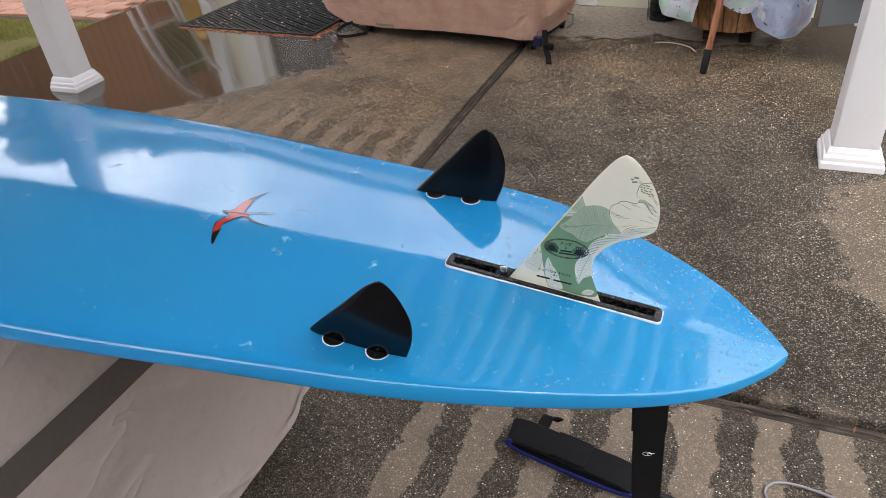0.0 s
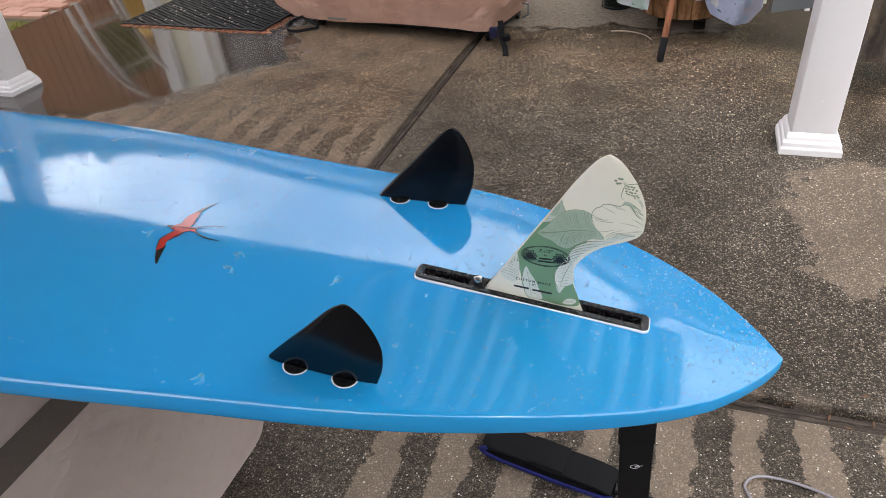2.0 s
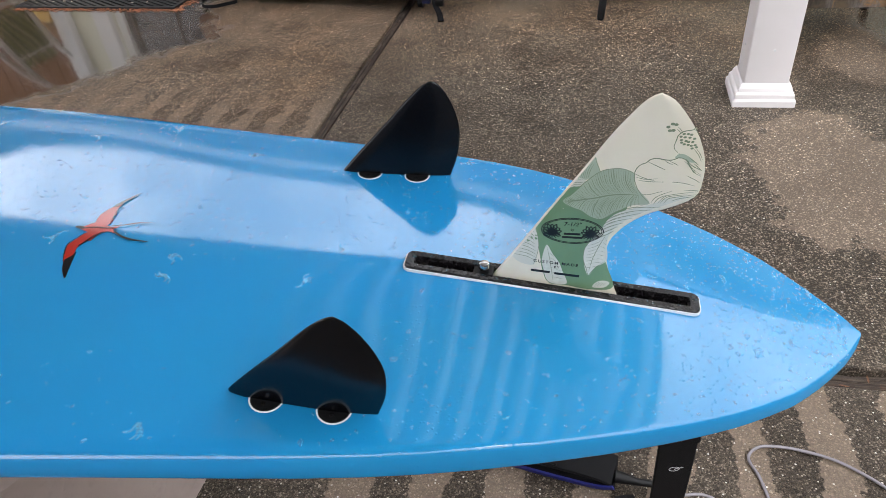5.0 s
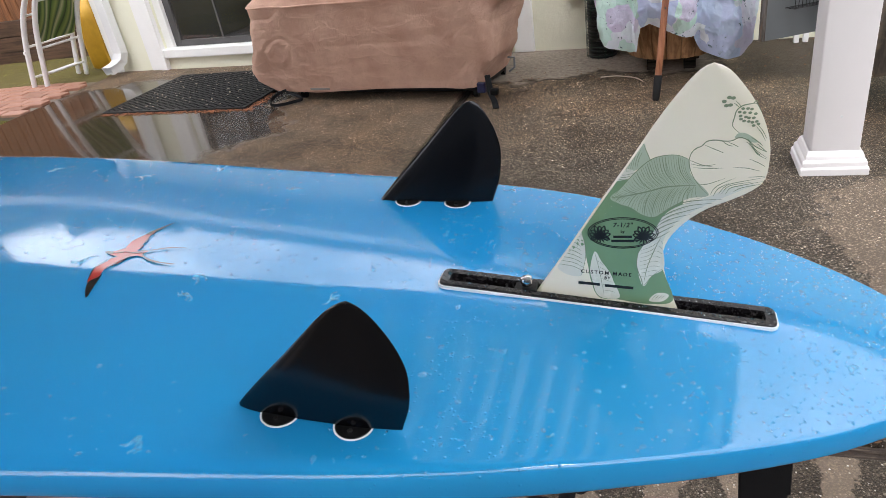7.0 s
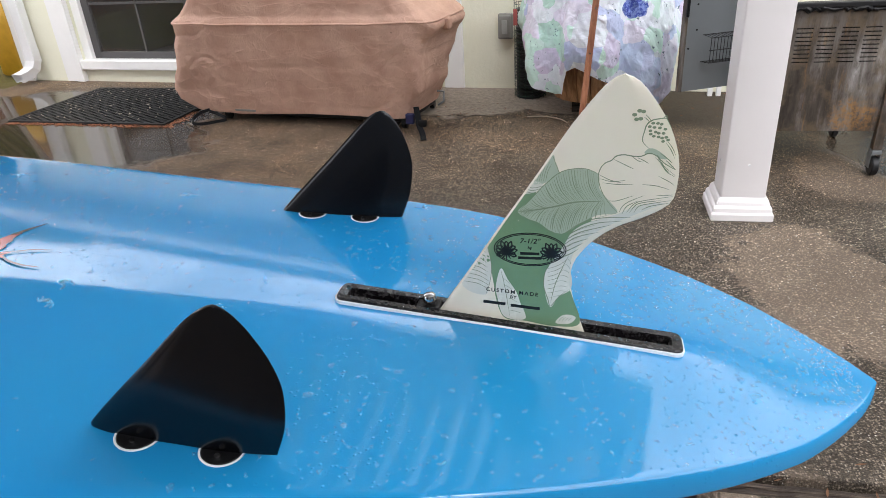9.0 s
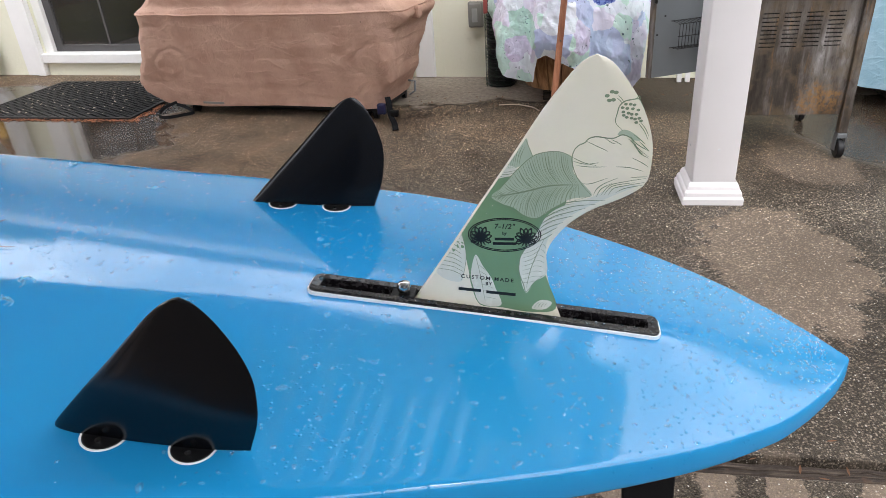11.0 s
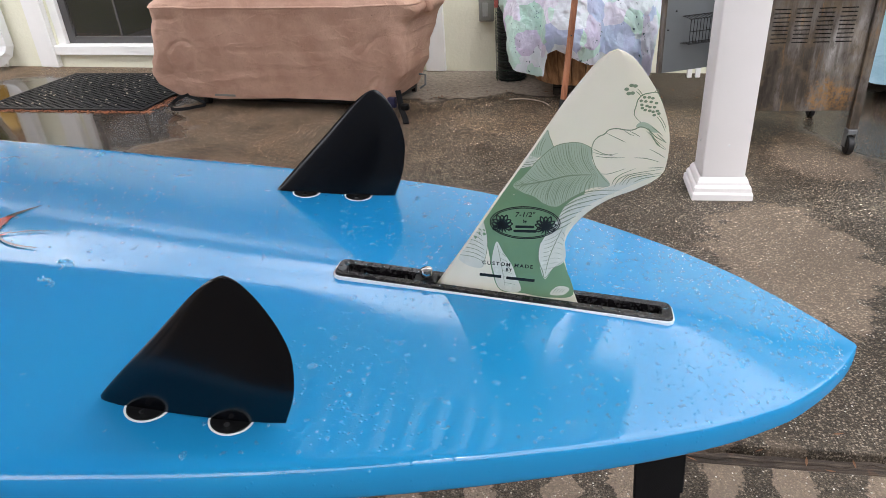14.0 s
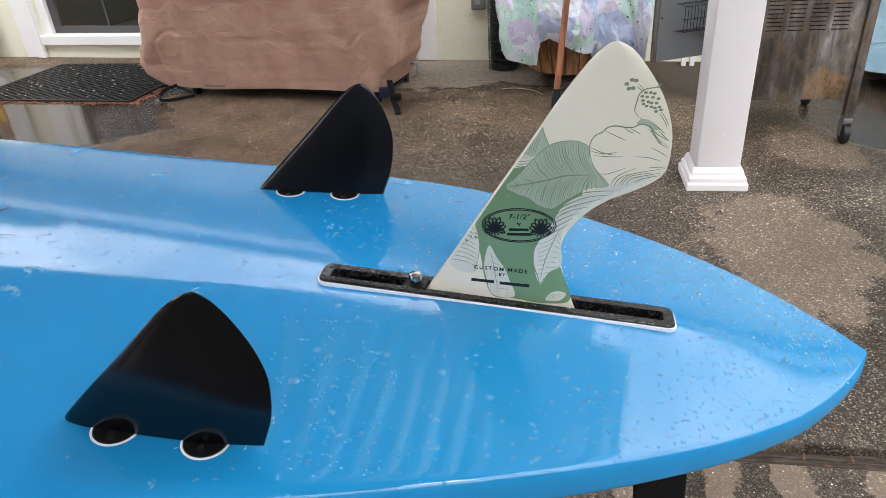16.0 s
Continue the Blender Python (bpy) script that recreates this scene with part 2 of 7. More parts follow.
    out = m.mix(m.math("MULTIPLY", tide, m.step(m.noise(14, 4), 0.3, 0.6)), out, (0.022, 0.016, 0.010))
    out = m.mix(m.math("MULTIPLY", puddle, 0.85), out, (0.020, 0.015, 0.011))
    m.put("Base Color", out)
    drier = m.math("MAXIMUM", dry, eave)
    r = m.math("ADD", m.math("MULTIPLY", m.noise(60, 3), 0.25), m.math("ADD", 0.36, m.math("MULTIPLY", stones, 0.15)))
    r = m.math("ADD", r, m.math("MULTIPLY", drier, 0.35), clamp=True)
    m.put("Roughness", m.math("MULTIPLY", r, m.math("SUBTRACT", 1.0, m.math("MULTIPLY", puddle, 0.97))))
    h = m.math("ADD", m.math("MULTIPLY", m.math("SUBTRACT", 1.0, gap), 0.6), m.math("ADD", m.math("MULTIPLY", tone, 0.4), m.math("MULTIPLY", stones, 0.9)))
    h = m.math("MULTIPLY", h, m.math("SUBTRACT", 1.0, m.math("MULTIPLY", puddle, 0.98)))
    h = m.math("MULTIPLY", h, m.math("SUBTRACT", 1.0, m.math("MULTIPLY", eave, 0.75)))
    m.put("Specular IOR Level", m.math("ADD", 0.16, m.math("MULTIPLY", puddle, 0.42)))
    m.bump(h, 0.0028, 0.9)
    return m.m


def board_material():
    """Blue tinted glossy resin over foam."""
    m = Mat("blue_gloss_resin", (0.02, 0.29, 0.66), 0.06)
    f = m.noise(2.2, 4)
    g = m.noise(14, 5)
    c = m.mix(f, (0.010, 0.219, 0.510), (0.016, 0.268, 0.572))
    teal = m.step(m.noise(1.9, 4, 0.6, m.scaled(0.8, 1.6, 1.0)), 0.48, 0.68)
    c = m.mix(m.math("MULTIPLY", teal, 0.3), c, (0.014, 0.290, 0.515))
    c = m.mix(m.math("MULTIPLY", m.step(g, 0.5, 0.8), 0.2), c, (0.018, 0.28, 0.58))
    m.put("Base Color", c)
    m.put("IOR", 1.62)
    weave = m.noise(900, 1)
    spray = m.step(m.noise(480, 2), 0.60, 0.68)
    m.put("Roughness", m.math("ADD", 0.04, m.math("ADD", m.math("MULTIPLY", m.step(m.noise(9, 4), 0.45, 0.7), 0.045), m.math("MULTIPLY", spray, 0.08))))
    h = m.math("ADD", m.math("MULTIPLY", m.noise(20, 2), 0.30), m.math("ADD", m.math("MULTIPLY", weave, 0.04), m.math("MULTIPLY", spray, 0.14)))
    bead = m.cells(300)
    br = m.xyz(bead.outputs["Color"])
    few = m.step(m.math("ADD", br[0], m.math("MULTIPLY", m.math("SUBTRACT", m.noise(5, 5, 0.6), 0.5), 1.7)), 0.89, 0.91)
    bx, by, _ = m.xyz()
    few = m.math("MULTIPLY", few, m.math("MAXIMUM", m.step(bx, 0.62, 0.86), m.step(by, -0.04, 0.02)))
    dome = m.math("MULTIPLY", few, m.math("SUBTRACT", 1.0, m.step(bead.outputs["Distance"], 0.0, 0.42)))
    h = m.math("ADD", h, m.math("MULTIPLY", dome, 1.3))
    m.bump(h, 0.0006, 0.35)
    return m.m


def fin_resin():
    m = Mat("pale_green_fin_resin", (0.62, 0.68, 0.53), 0.22)
    z = m.xyz()[2]
    f = m.noise(40, 4)
    c = m.mix(f, (0.765, 0.725, 0.59), (0.82, 0.775, 0.65))
    m.put("Base Color", c)
    m.put("Subsurface Weight", 0.15)
    m.put("Subsurface Radius", (0.004, 0.005, 0.003))
    m.bump(m.noise(60, 2), 0.0003, 0.3)
    return m.m


def cloth_floral():
    m = Mat("pastel_printed_cloth", (0.6, 0.6, 0.65), 0.75)
    warp = m.n.new("ShaderNodeMix")
    warp.data_type = "VECTOR"
    nz = m.n.new("ShaderNodeTexNoise")
    nz.inputs["Scale"].default_value = 7
    m.l.new(m.co, nz.inputs["Vector"])
    warp.inputs["Factor"].default_value = 0.07
    m.l.new(m.co, warp.inputs[4])
    m.l.new(nz.outputs["Color"], warp.inputs[5])
    v = m.cells(8.5, warp.outputs[1])
    v.distance = "CHEBYCHEV"
    sep = m.xyz(v.outputs["Color"])
    c = m.ramp(sep[0], (0.0, (0.54, 0.45, 0.68)), (0.14, (0.72, 0.67, 0.83)), (0.27, (0.30, 0.60, 0.48)), (0.44, (0.50, 0.78, 0.67)), (0.63, (0.36, 0.46, 0.76)), (0.78, (0.77, 0.82, 0.91)))
    c.node.color_ramp.interpolation = "CONSTANT"
    w2 = m.cells(17, warp.outputs[1])
    w2.distance = "CHEBYCHEV"
    wash = m.ramp(m.xyz(w2.outputs["Color"])[1], (0.0, (0.74, 0.80, 0.90)), (0.4, (0.84, 0.78, 0.87)), (0.7, (0.72, 0.88, 0.82)))
    c = m.mix(0.2, c, wash)
    c = m.mix(m.math("ADD", 0.08, m.math("MULTIPLY", m.noise(26, 4), 0.22)), c, (0.90, 0.91, 0.95))
    ink = m.math("MULTIPLY", m.step(m.noise(48, 3, 0.5), 0.64, 0.68), m.step(m.noise(6, 2), 0.50, 0.6))
    c = m.mix(ink, c, (0.10, 0.16, 0.20))
    # one deep blue blotch high on the front
    X, Y, Z = m.xyz()
    bx = m.math("DIVIDE", m.math("SUBTRACT", X, 0.155), 0.06)
    bz = m.math("DIVIDE", m.math("SUBTRACT", Z, 0.49), 0.05)
    blot = m.math("ADD", m.math("ADD", m.math("MULTIPLY", bx, bx), m.math("MULTIPLY", bz, bz)), m.math("MULTIPLY", m.math("SUBTRACT", m.noise(28, 4), 0.5), 2.2))
    blot = m.math("MULTIPLY", m.math("SUBTRACT", 1.0, m.step(blot, 0.75, 1.0)), m.math("SUBTRACT", 1.0, m.step(Y, -0.1, 0.0)))
    c = m.mix(blot, c, m.mix(m.step(m.noise(70, 3), 0.4, 0.6), (0.04, 0.07, 0.36), (0.20, 0.28, 0.62)))
    m.put("Base Color", c)

    def crease(sc, w):
        return m.math("MULTIPLY", m.math("ABSOLUTE", m.math("SUBTRACT", m.noise(sc, 2, 0.5, None, 0.8), 0.5)), w)
    crumple = m.math("ADD", crease(11, 2.3), crease(30, 0.95))
    m.bump(m.math("ADD", crumple, m.math("MULTIPLY", m.noise(60, 5, 0.7), 0.08)), 0.009, 0.7)
    return m.m


def stained_steel():
    m = Mat("weathered_stainless_steel", (0.3, 0.29, 0.27), 0.45, 0.3)
    m.co = m.n.new("ShaderNodeNewGeometry").outputs["Position"]
    X, Y, Z = m.xyz()
    s = m.scaled(10, 10, 1.7)
    run = m.noise(1.0, 7, 0.68, s)
    blot = m.noise(11, 6, 0.65)
    c = m.ramp(run, (0.34, (0.028, 0.021, 0.016)), (0.46, (0.080, 0.065, 0.053)), (0.57, (0.20, 0.18, 0.167)), (0.68, (0.44, 0.42, 0.405)))
    fleck = m.noise(38, 6, 0.72, m.scaled(1, 1, 0.45))
    c = m.mix(m.math("MULTIPLY", m.step(fleck, 0.50, 0.66), 0.6), c, (0.055, 0.042, 0.030))
    c = m.mix(m.math("MULTIPLY", m.step(blot, 0.46, 0.66), 0.45), c, (0.20, 0.145, 0.085))
    grease = m.step(m.math("ADD", Z, m.math("MULTIPLY", m.math("SUBTRACT", run, 0.5), 0.35)), 0.54, 0.68)
    c = m.mix(m.math("MULTIPLY", grease, 0.6), c, (0.05, 0.036, 0.025))
    rx = m.math("DIVIDE", m.math("SUBTRACT", X, 1.215), 0.085)
    rz = m.math("DIVIDE", m.math("SUBTRACT", Z, 0.235), 0.07)
    rr = m.math("ADD", m.math("ADD", m.math("MULTIPLY", rx, rx), m.math("MULTIPLY", rz, rz)), m.math("MULTIPLY", m.math("SUBTRACT", m.noise(24, 6, 0.75), 0.5), 5.0))
    rust = m.math("MAXIMUM", m.math("MULTIPLY", m.math("SUBTRACT", 1.0, m.step(rr, 0.1, 1.5)), m.step(m.noise(55, 5, 0.7), 0.36, 0.6)), m.math("MULTIPLY", m.step(m.noise(1.0, 5, 0.6, m.scaled(40, 40, 4)), 0.58, 0.7), 0.5))
    c = m.mix(m.math("MULTIPLY", rust, 0.8), c, m.mix(m.noise(80, 4), (0.16, 0.070, 0.018), (0.42, 0.215, 0.050)))
    m.put("Base Color", c)
    m.put("Roughness", m.math("ADD", 0.38, m.math("MULTIPLY", run, 0.35)))
    m.put("Metallic", m.math("SUBTRACT", 0.35, m.math("MULTIPLY", rust, 0.3)))
    m.bump(m.math("ADD", run, m.math("MULTIPLY", rust, 0.5)), 0.001, 0.4)
    return m.m


def cover_fabric(name, color, worn, scale=9.0, depth=0.009):
    m = Mat(name, color, 0.8)
    a = m.noise(scale * 0.6, 4, 0.5)
    b = m.noise(scale * 9, 5, 0.7)
    c = m.mix(m.math("MULTIPLY", m.step(a, 0.3, 0.75), 0.8), color, worn)
    c = m.mix(m.math("MULTIPLY", m.step(b, 0.52, 0.7), 0.3), c, tuple(v * 0.75 for v in color))

    def crease(sc, power, src):
        n = m.noise(sc, 3, 0.5, src, 0.6)
        return m.math("POWER", m.math("SUBTRACT", 1.0, m.math("ABSOLUTE", m.math("MULTIPLY", m.math("SUBTRACT", n, 0.5), 3.4)), clamp=True), power)
    low = m.scaled(1.0, 1.0, 2.2)
    k1, k2 = crease(scale * 0.5, 7.0, low), crease(scale * 1.3, 6.0, m.co)
    lines = m.math("ADD", m.math("MULTIPLY", k1, 0.75), m.math("MULTIPLY", k2, 0.2))
    c = m.mix(m.math("MULTIPLY", lines, 0.22), c, tuple(min(1.0, v * 1.18) for v in worn))
    speck = m.cells(26)
    speck_c = m.xyz(speck.outputs["Color"])
    speck = m.math("MULTIPLY", m.step(speck_c[0], 0.90, 0.92), m.math("SUBTRACT", 1.0, m.step(m.math("ADD", speck.outputs["Distance"], m.math("MULTIPLY", speck_c[1], 0.07)), 0.09, 0.13)))
    c = m.mix(m.math("MULTIPLY", speck, 0.6), c, tuple(v * 0.25 for v in color))
    m.put("Base Color", c)
    w = m.n.new("ShaderNodeTexWave")
    w.inputs["Scale"].default_value = 260
    m.l.new(m.co, w.inputs["Vector"])
    m.put("Roughness", m.math("ADD", 0.62, m.math("MULTIPLY", a, 0.3)))
    h = m.math("ADD", m.math("MULTIPLY", m.noise(scale, 5, 0.6), 1.0), m.math("ADD", m.math("MULTIPLY", lines, 0.45), m.math("MULTIPLY", w.outputs["Fac"], 0.03)))
    m.bump(h, depth, 0.6)
    return m.m


def wood(name, dark, light, along=(2.0, 30.0, 30.0), rough=0.7, vary=True):
    m = Mat(name, light, rough)
    g = m.noise(1.0, 6, 0.65, m.scaled(*along), 0.4)
    c = m.mix(m.step(g, 0.36, 0.64), dark, light)
    if vary:
        c = m.mix(m.math("MULTIPLY", m.rand(), 0.35), c, tuple(v * 0.55 for v in light))
    m.put("Base Color", c)
    m.bump(g, 0.002, 0.5)
    return m.m


def rotten_wood(name, along):
    """Wet old softwood: grey crowns, dark rot in patches, black splits."""
    m = Mat(name, (0.1, 0.08, 0.06), 0.8)
    m.co = m.n.new("ShaderNodeNewGeometry").outputs["Position"]
    g = m.noise(1.0, 6, 0.7, m.scaled(*along), 0.5)
    c = m.ramp(g, (0.34, (0.010, 0.007, 0.005)), (0.47, (0.040, 0.028, 0.021)), (0.60, (0.090, 0.069, 0.053)), (0.72, (0.20, 0.175, 0.145)))
    rot = m.step(m.noise(9, 5, 0.65), 0.50, 0.62)
    c = m.mix(m.math("MULTIPLY", rot, 0.72), c, (0.022, 0.015, 0.011))
    rust = m.step(m.noise(17, 4, 0.6), 0.58, 0.68)
    c = m.mix(m.math("MULTIPLY", rust, 0.45), c, (0.10, 0.05, 0.03))
    m.put("Base Color", c)
    m.put("Roughness", m.math("ADD", 0.55, m.math("MULTIPLY", g, 0.4)))
    m.put("Specular IOR Level", 0.3)
    m.bump(g, 0.006, 1.0)
    return m.m


def brick_material():
    m = Mat("red_paving_brick", (0.36, 0.17, 0.11), 0.7)
    c = m.ramp(m.rand(), (0.0, (0.30, 0.135, 0.085)), (0.5, (0.40, 0.19, 0.125)), (1.0, (0.46, 0.25, 0.18)))
    c = m.mix(m.math("MULTIPLY", m.noise(30, 5), 0.45), c, (0.22, 0.12, 0.09))
    m.put("Base Color", c)
    m.put("Roughness", m.math("ADD", 0.3, m.math("MULTIPLY", m.noise(12, 3), 0.4)))
    m.bump(m.noise(90, 4), 0.002, 0.5)
    return m.m


def stucco():
    m = Mat("cream_painted_stucco", (0.62, 0.63, 0.46), 0.75)
    a = m.noise(3.5, 5)
    c = m.mix(a, (0.79, 0.78, 0.625), (0.86, 0.85, 0.71))
    c = m.mix(m.math("MULTIPLY", m.step(m.noise(8, 6, 0.7), 0.58, 0.75), 0.3), c, (0.42, 0.41, 0.30))
    m.put("Base Color", c)
    m.bump(m.math("ADD", m.noise(45, 5, 0.6), m.math("MULTIPLY", m.noise(9, 4), 0.8)), 0.008, 0.5)
    return m.m


def glass_material(name, color=(1, 1, 1), rough=0.0, ior=1.45):
    m = Mat(name, color, rough)
    m.put("Transmission Weight", 1.0)
    m.put("IOR", ior)
    return m.m


GROUND = ground_material()
BLUE = board_material()
FIN = fin_resin()
FLORAL = cloth_floral()
STEEL = stained_steel()
BROWN_COVER = cover_fabric("brown_grill_cover_fabric", (0.50, 0.293, 0.21), (0.69, 0.452, 0.345))
BEIGE_COVER = cover_fabric("beige_furniture_cover_fabric", (0.39, 0.315, 0.28), (0.48, 0.40, 0.36), 4.0, 0.022)
WEBBING = simple("grey_brown_webbing", (0.085, 0.068, 0.058), 0.85, scale=120, bump=0.001)
VINYL = simple("white_vinyl", (0.83, 0.80, 0.80), 0.35, vary=0.05, scale=6)
WHITE_PAINT = simple("white_paint", (0.87, 0.865, 0.85), 0.45, vary=0.08, scale=8, bump=0.0005)
WHITE_METAL = simple("white_enamel_tube", (0.78, 0.79, 0.80), 0.3, vary=0.06)
BLACK_PLASTIC = simple("black_plastic", (0.006, 0.006, 0.0065), 0.42, scale=60, bump=0.0004)
FIN_BLACK = simple("satin_black_composite", (0.0026, 0.003, 0.0046), 0.17, vary=0.3, scale=50)
FIN_BLACK.node_tree.nodes["Principled BSDF"].inputs["Specular IOR Level"].default_value = 0.4
def worn_plastic():
    """Black plastic greyed by wax, sand and drying rain."""
    m = Mat("worn_black_plastic", (0.01, 0.01, 0.01), 0.4)
    dust = m.step(m.noise(210, 5, 0.7), 0.50, 0.68)
    wipe = m.step(m.noise(26, 4, 0.6, m.scaled(0.5, 2.0, 1.0)), 0.40, 0.65)
    m.put("Base Color", m.mix(m.math("MULTIPLY", dust, m.math("ADD", 0.08, m.math("MULTIPLY", wipe, 0.5))), (0.007, 0.006, 0.007), (0.075, 0.066, 0.060)))
    m.put("Roughness", m.math("ADD", 0.22, m.math("MULTIPLY", dust, 0.4)))
    m.put("Specular IOR Level", 0.35)
    m.bump(dust, 0.0004, 0.5)
    return m.m


WORN_PLASTIC = worn_plastic()
RUBBER = simple("black_rubber", (0.018, 0.018, 0.019), 0.45, scale=40)
NEOPRENE = simple("black_neoprene", (0.004, 0.004, 0.005), 0.75, scale=180, bump=0.0008)
NAVY = simple("navy_plastic", (0.010, 0.012, 0.055), 0.4)
for soft_black in (RUBBER, NEOPRENE, BLACK_PLASTIC):
    soft_black.node_tree.nodes["Principled BSDF"].inputs["Specular IOR Level"].default_value = 0.2
BLUE_TRIM = simple("royal_blue_trim", (0.010, 0.015, 0.15), 0.6)
WHITE_RESIN = simple("white_resin", (0.82, 0.85, 0.86), 0.3, vary=0.03)
CHROME = simple("stainless_screw", (0.6, 0.6, 0.6), 0.15, 1.0, 0.1)
GREY_PLASTIC = simple("grey_plastic_box", (0.24, 0.235, 0.215), 0.55, vary=0.15)
GREY_STEEL = simple("grey_painted_steel", (0.22, 0.235, 0.25), 0.35, 0.5, 0.15, 6)
RED_WOOD = wood("reddish_brown_stained_pole", (0.22, 0.075, 0.035), (0.42, 0.17, 0.085), (30, 30, 2), 0.45, False)
BARREL_WOOD = wood("orange_brown_barrel_wood", (0.24, 0.115, 0.05), (0.50, 0.27, 0.125), (30, 30, 3))
OLD_WOOD = wood("wet_weathered_wood", (0.006, 0.005, 0.004), (0.055, 0.043, 0.034), (2.5, 75, 75), 0.9, False)
OLD_TIMBER = wood("dark_brown_timber", (0.035, 0.018, 0.010), (0.10, 0.055, 0.032), (2.0, 30, 30), 0.7, False)
JOINT_WOOD = rotten_wood("rotten_joint_wood", (5, 120, 120))
JOINT_WOOD_Y = rotten_wood("rotten_joint_wood_strip", (120, 5, 120))
FENCE_WOOD = wood("red_brown_fence_wood", (0.095, 0.038, 0.015), (0.30, 0.125, 0.05), (22, 22, 1.6))
OLD_WOOD.node_tree.nodes["Principled BSDF"].inputs["Specular IOR Level"].default_value = 0.15
BLOCK_WALL = simple("sky_block_grey", (0.11, 0.115, 0.12), 0.8, scale=4)
BRICK = brick_material()
MORTAR = simple("sandy_mortar", (0.20, 0.165, 0.13), 0.9, scale=60, bump=0.002)
STUCCO = stucco()
SOIL = simple("dark_soil", (0.07, 0.055, 0.035), 0.95, scale=9, bump=0.01)
MOSS = simple("mossy_lawn_soil", (0.115, 0.095, 0.022), 0.95, vary=0.5, scale=16, bump=0.01)
GLASS = glass_material("window_glass")


def water(gathered=0.3):
    """Clear water: lets light through, with a mirror-like skin."""
    m = bpy.data.materials.new("water_drop")
    m.use_nodes = True
    n, l = m.node_tree.nodes, m.node_tree.links
    n.remove(n["Principled BSDF"])
    tr, gl, mx, lw, pw, ad = n.new("ShaderNodeBsdfTransparent"), n.new("ShaderNodeBsdfGlossy"), n.new("ShaderNodeMixShader"), n.new("ShaderNodeLayerWeight"), n.new("ShaderNodeMath"), n.new("ShaderNodeMath")
    tr.inputs["Color"].default_value = (0.93, 0.97, 1.0, 1)
    gl.inputs["Roughness"].default_value = 0.02
    pw.operation, pw.inputs[1].default_value = "POWER", 3.0
    ad.operation, ad.inputs[1].default_value, ad.inputs[2].default_value = "MULTIPLY_ADD", 0.34, 0.03
    l.new(lw.outputs["Facing"], pw.inputs[0])
    l.new(pw.outputs[0], ad.inputs[0])
    l.new(ad.outputs[0], mx.inputs[0])
    # pale blue diffuse share stands in for light gathered by the drop
    df, soft = n.new("ShaderNodeBsdfDiffuse"), n.new("ShaderNodeMixShader")
    df.inputs["Color"].default_value = (0.20, 0.74, 1.0, 1)
    soft.inputs[0].default_value = gathered
    l.new(tr.outputs[0], soft.inputs[1])
    l.new(df.outputs[0], soft.inputs[2])
    l.new(soft.outputs[0], mx.inputs[1])
    l.new(gl.outputs[0], mx.inputs[2])
    l.new(mx.outputs[0], n["Material Output"].inputs["Surface"])
    return m


WATER = water(0.2)
WATER_CLEAR = water(0.3)
WATER_BEAD = water(0.05)
DARK_FRAME = simple("dark_grey_sash", (0.07, 0.068, 0.07), 0.4, vary=0.1)
# the room's lack of light is put into this dark wall colour
INTERIOR = simple("unlit_room_grey", (0.10, 0.105, 0.11), 0.9, vary=0.1)
ROOF_SHEET = simple("grey_corrugated_sheet", (0.66, 0.665, 0.67), 0.5, 0.0, 0.1, 2)


def roof_panel():
    """Corrugated sheet that passes daylight along one rib side, standing in for bright ribs."""
    m = Mat("translucent_corrugated_panel", (0.52, 0.53, 0.54), 0.5)
    m.co = m.n.new("ShaderNodeNewGeometry").outputs["Position"]
    x, y, _ = m.xyz()
    ph = m.math("FRACT", m.math("DIVIDE", m.math("ADD", x, m.math("MULTIPLY", m.math("SUBTRACT", m.noise(3, 3), 0.5), 0.03)), 0.155))
    lit_rib = m.math("MULTIPLY", m.step(ph, 0.45, 0.92), m.math("SUBTRACT", 1.0, m.step(ph, 0.94, 0.99)))
    lit_rib = m.math("MULTIPLY", lit_rib, m.math("ADD", 0.25, m.math("MULTIPLY", m.step(x, -0.8, 0.3), 0.75)))
    lit_rib = m.math("MULTIPLY", lit_rib, m.step(y, 0.1, 1.0))
    lit_rib = m.math("MULTIPLY", lit_rib, m.math("ADD", 0.6, m.math("MULTIPLY", m.noise(4, 4), 0.6)), clamp=True)
    tl, mx = m.n.new("ShaderNodeBsdfTranslucent"), m.n.new("ShaderNodeMixShader")
    tl.inputs["Color"].default_value = (0.46, 0.49, 0.50, 1)
    m.l.new(lit_rib, mx.inputs[0])
    m.l.new(m.b.outputs[0], mx.inputs[1])
    m.l.new(tl.outputs[0], mx.inputs[2])
    m.l.new(mx.outputs[0], m.n["Material Output"].inputs["Surface"])
    return m.m


ROOF_PANEL = roof_panel()
SHINGLE = simple("asphalt_shingle", (0.10, 0.095, 0.09), 0.95, scale=40, bump=0.003)
LEAF_BROWN = simple("dry_brown_leaf", (0.20, 0.095, 0.045), 0.7, vary=0.4)
RUST_DEBRIS = simple("orange_brown_debris", (0.34, 0.13, 0.06), 0.9, vary=0.4, scale=50)
PETAL = simple("pale_fallen_petal", (0.62, 0.52, 0.42), 0.7)
INK = simple("black_ink", (0.006, 0.007, 0.006), 0.4)
ART_GREEN = simple("printed_mid_green", (0.165, 0.285, 0.155), 0.3, vary=0.12, scale=40)
ART_LEAF = simple("printed_leaf_green", (0.40, 0.48, 0.365), 0.3, vary=0.1, scale=40)
ART_LINE = simple("printed_dark_green_line", (0.20, 0.265, 0.165), 0.35)
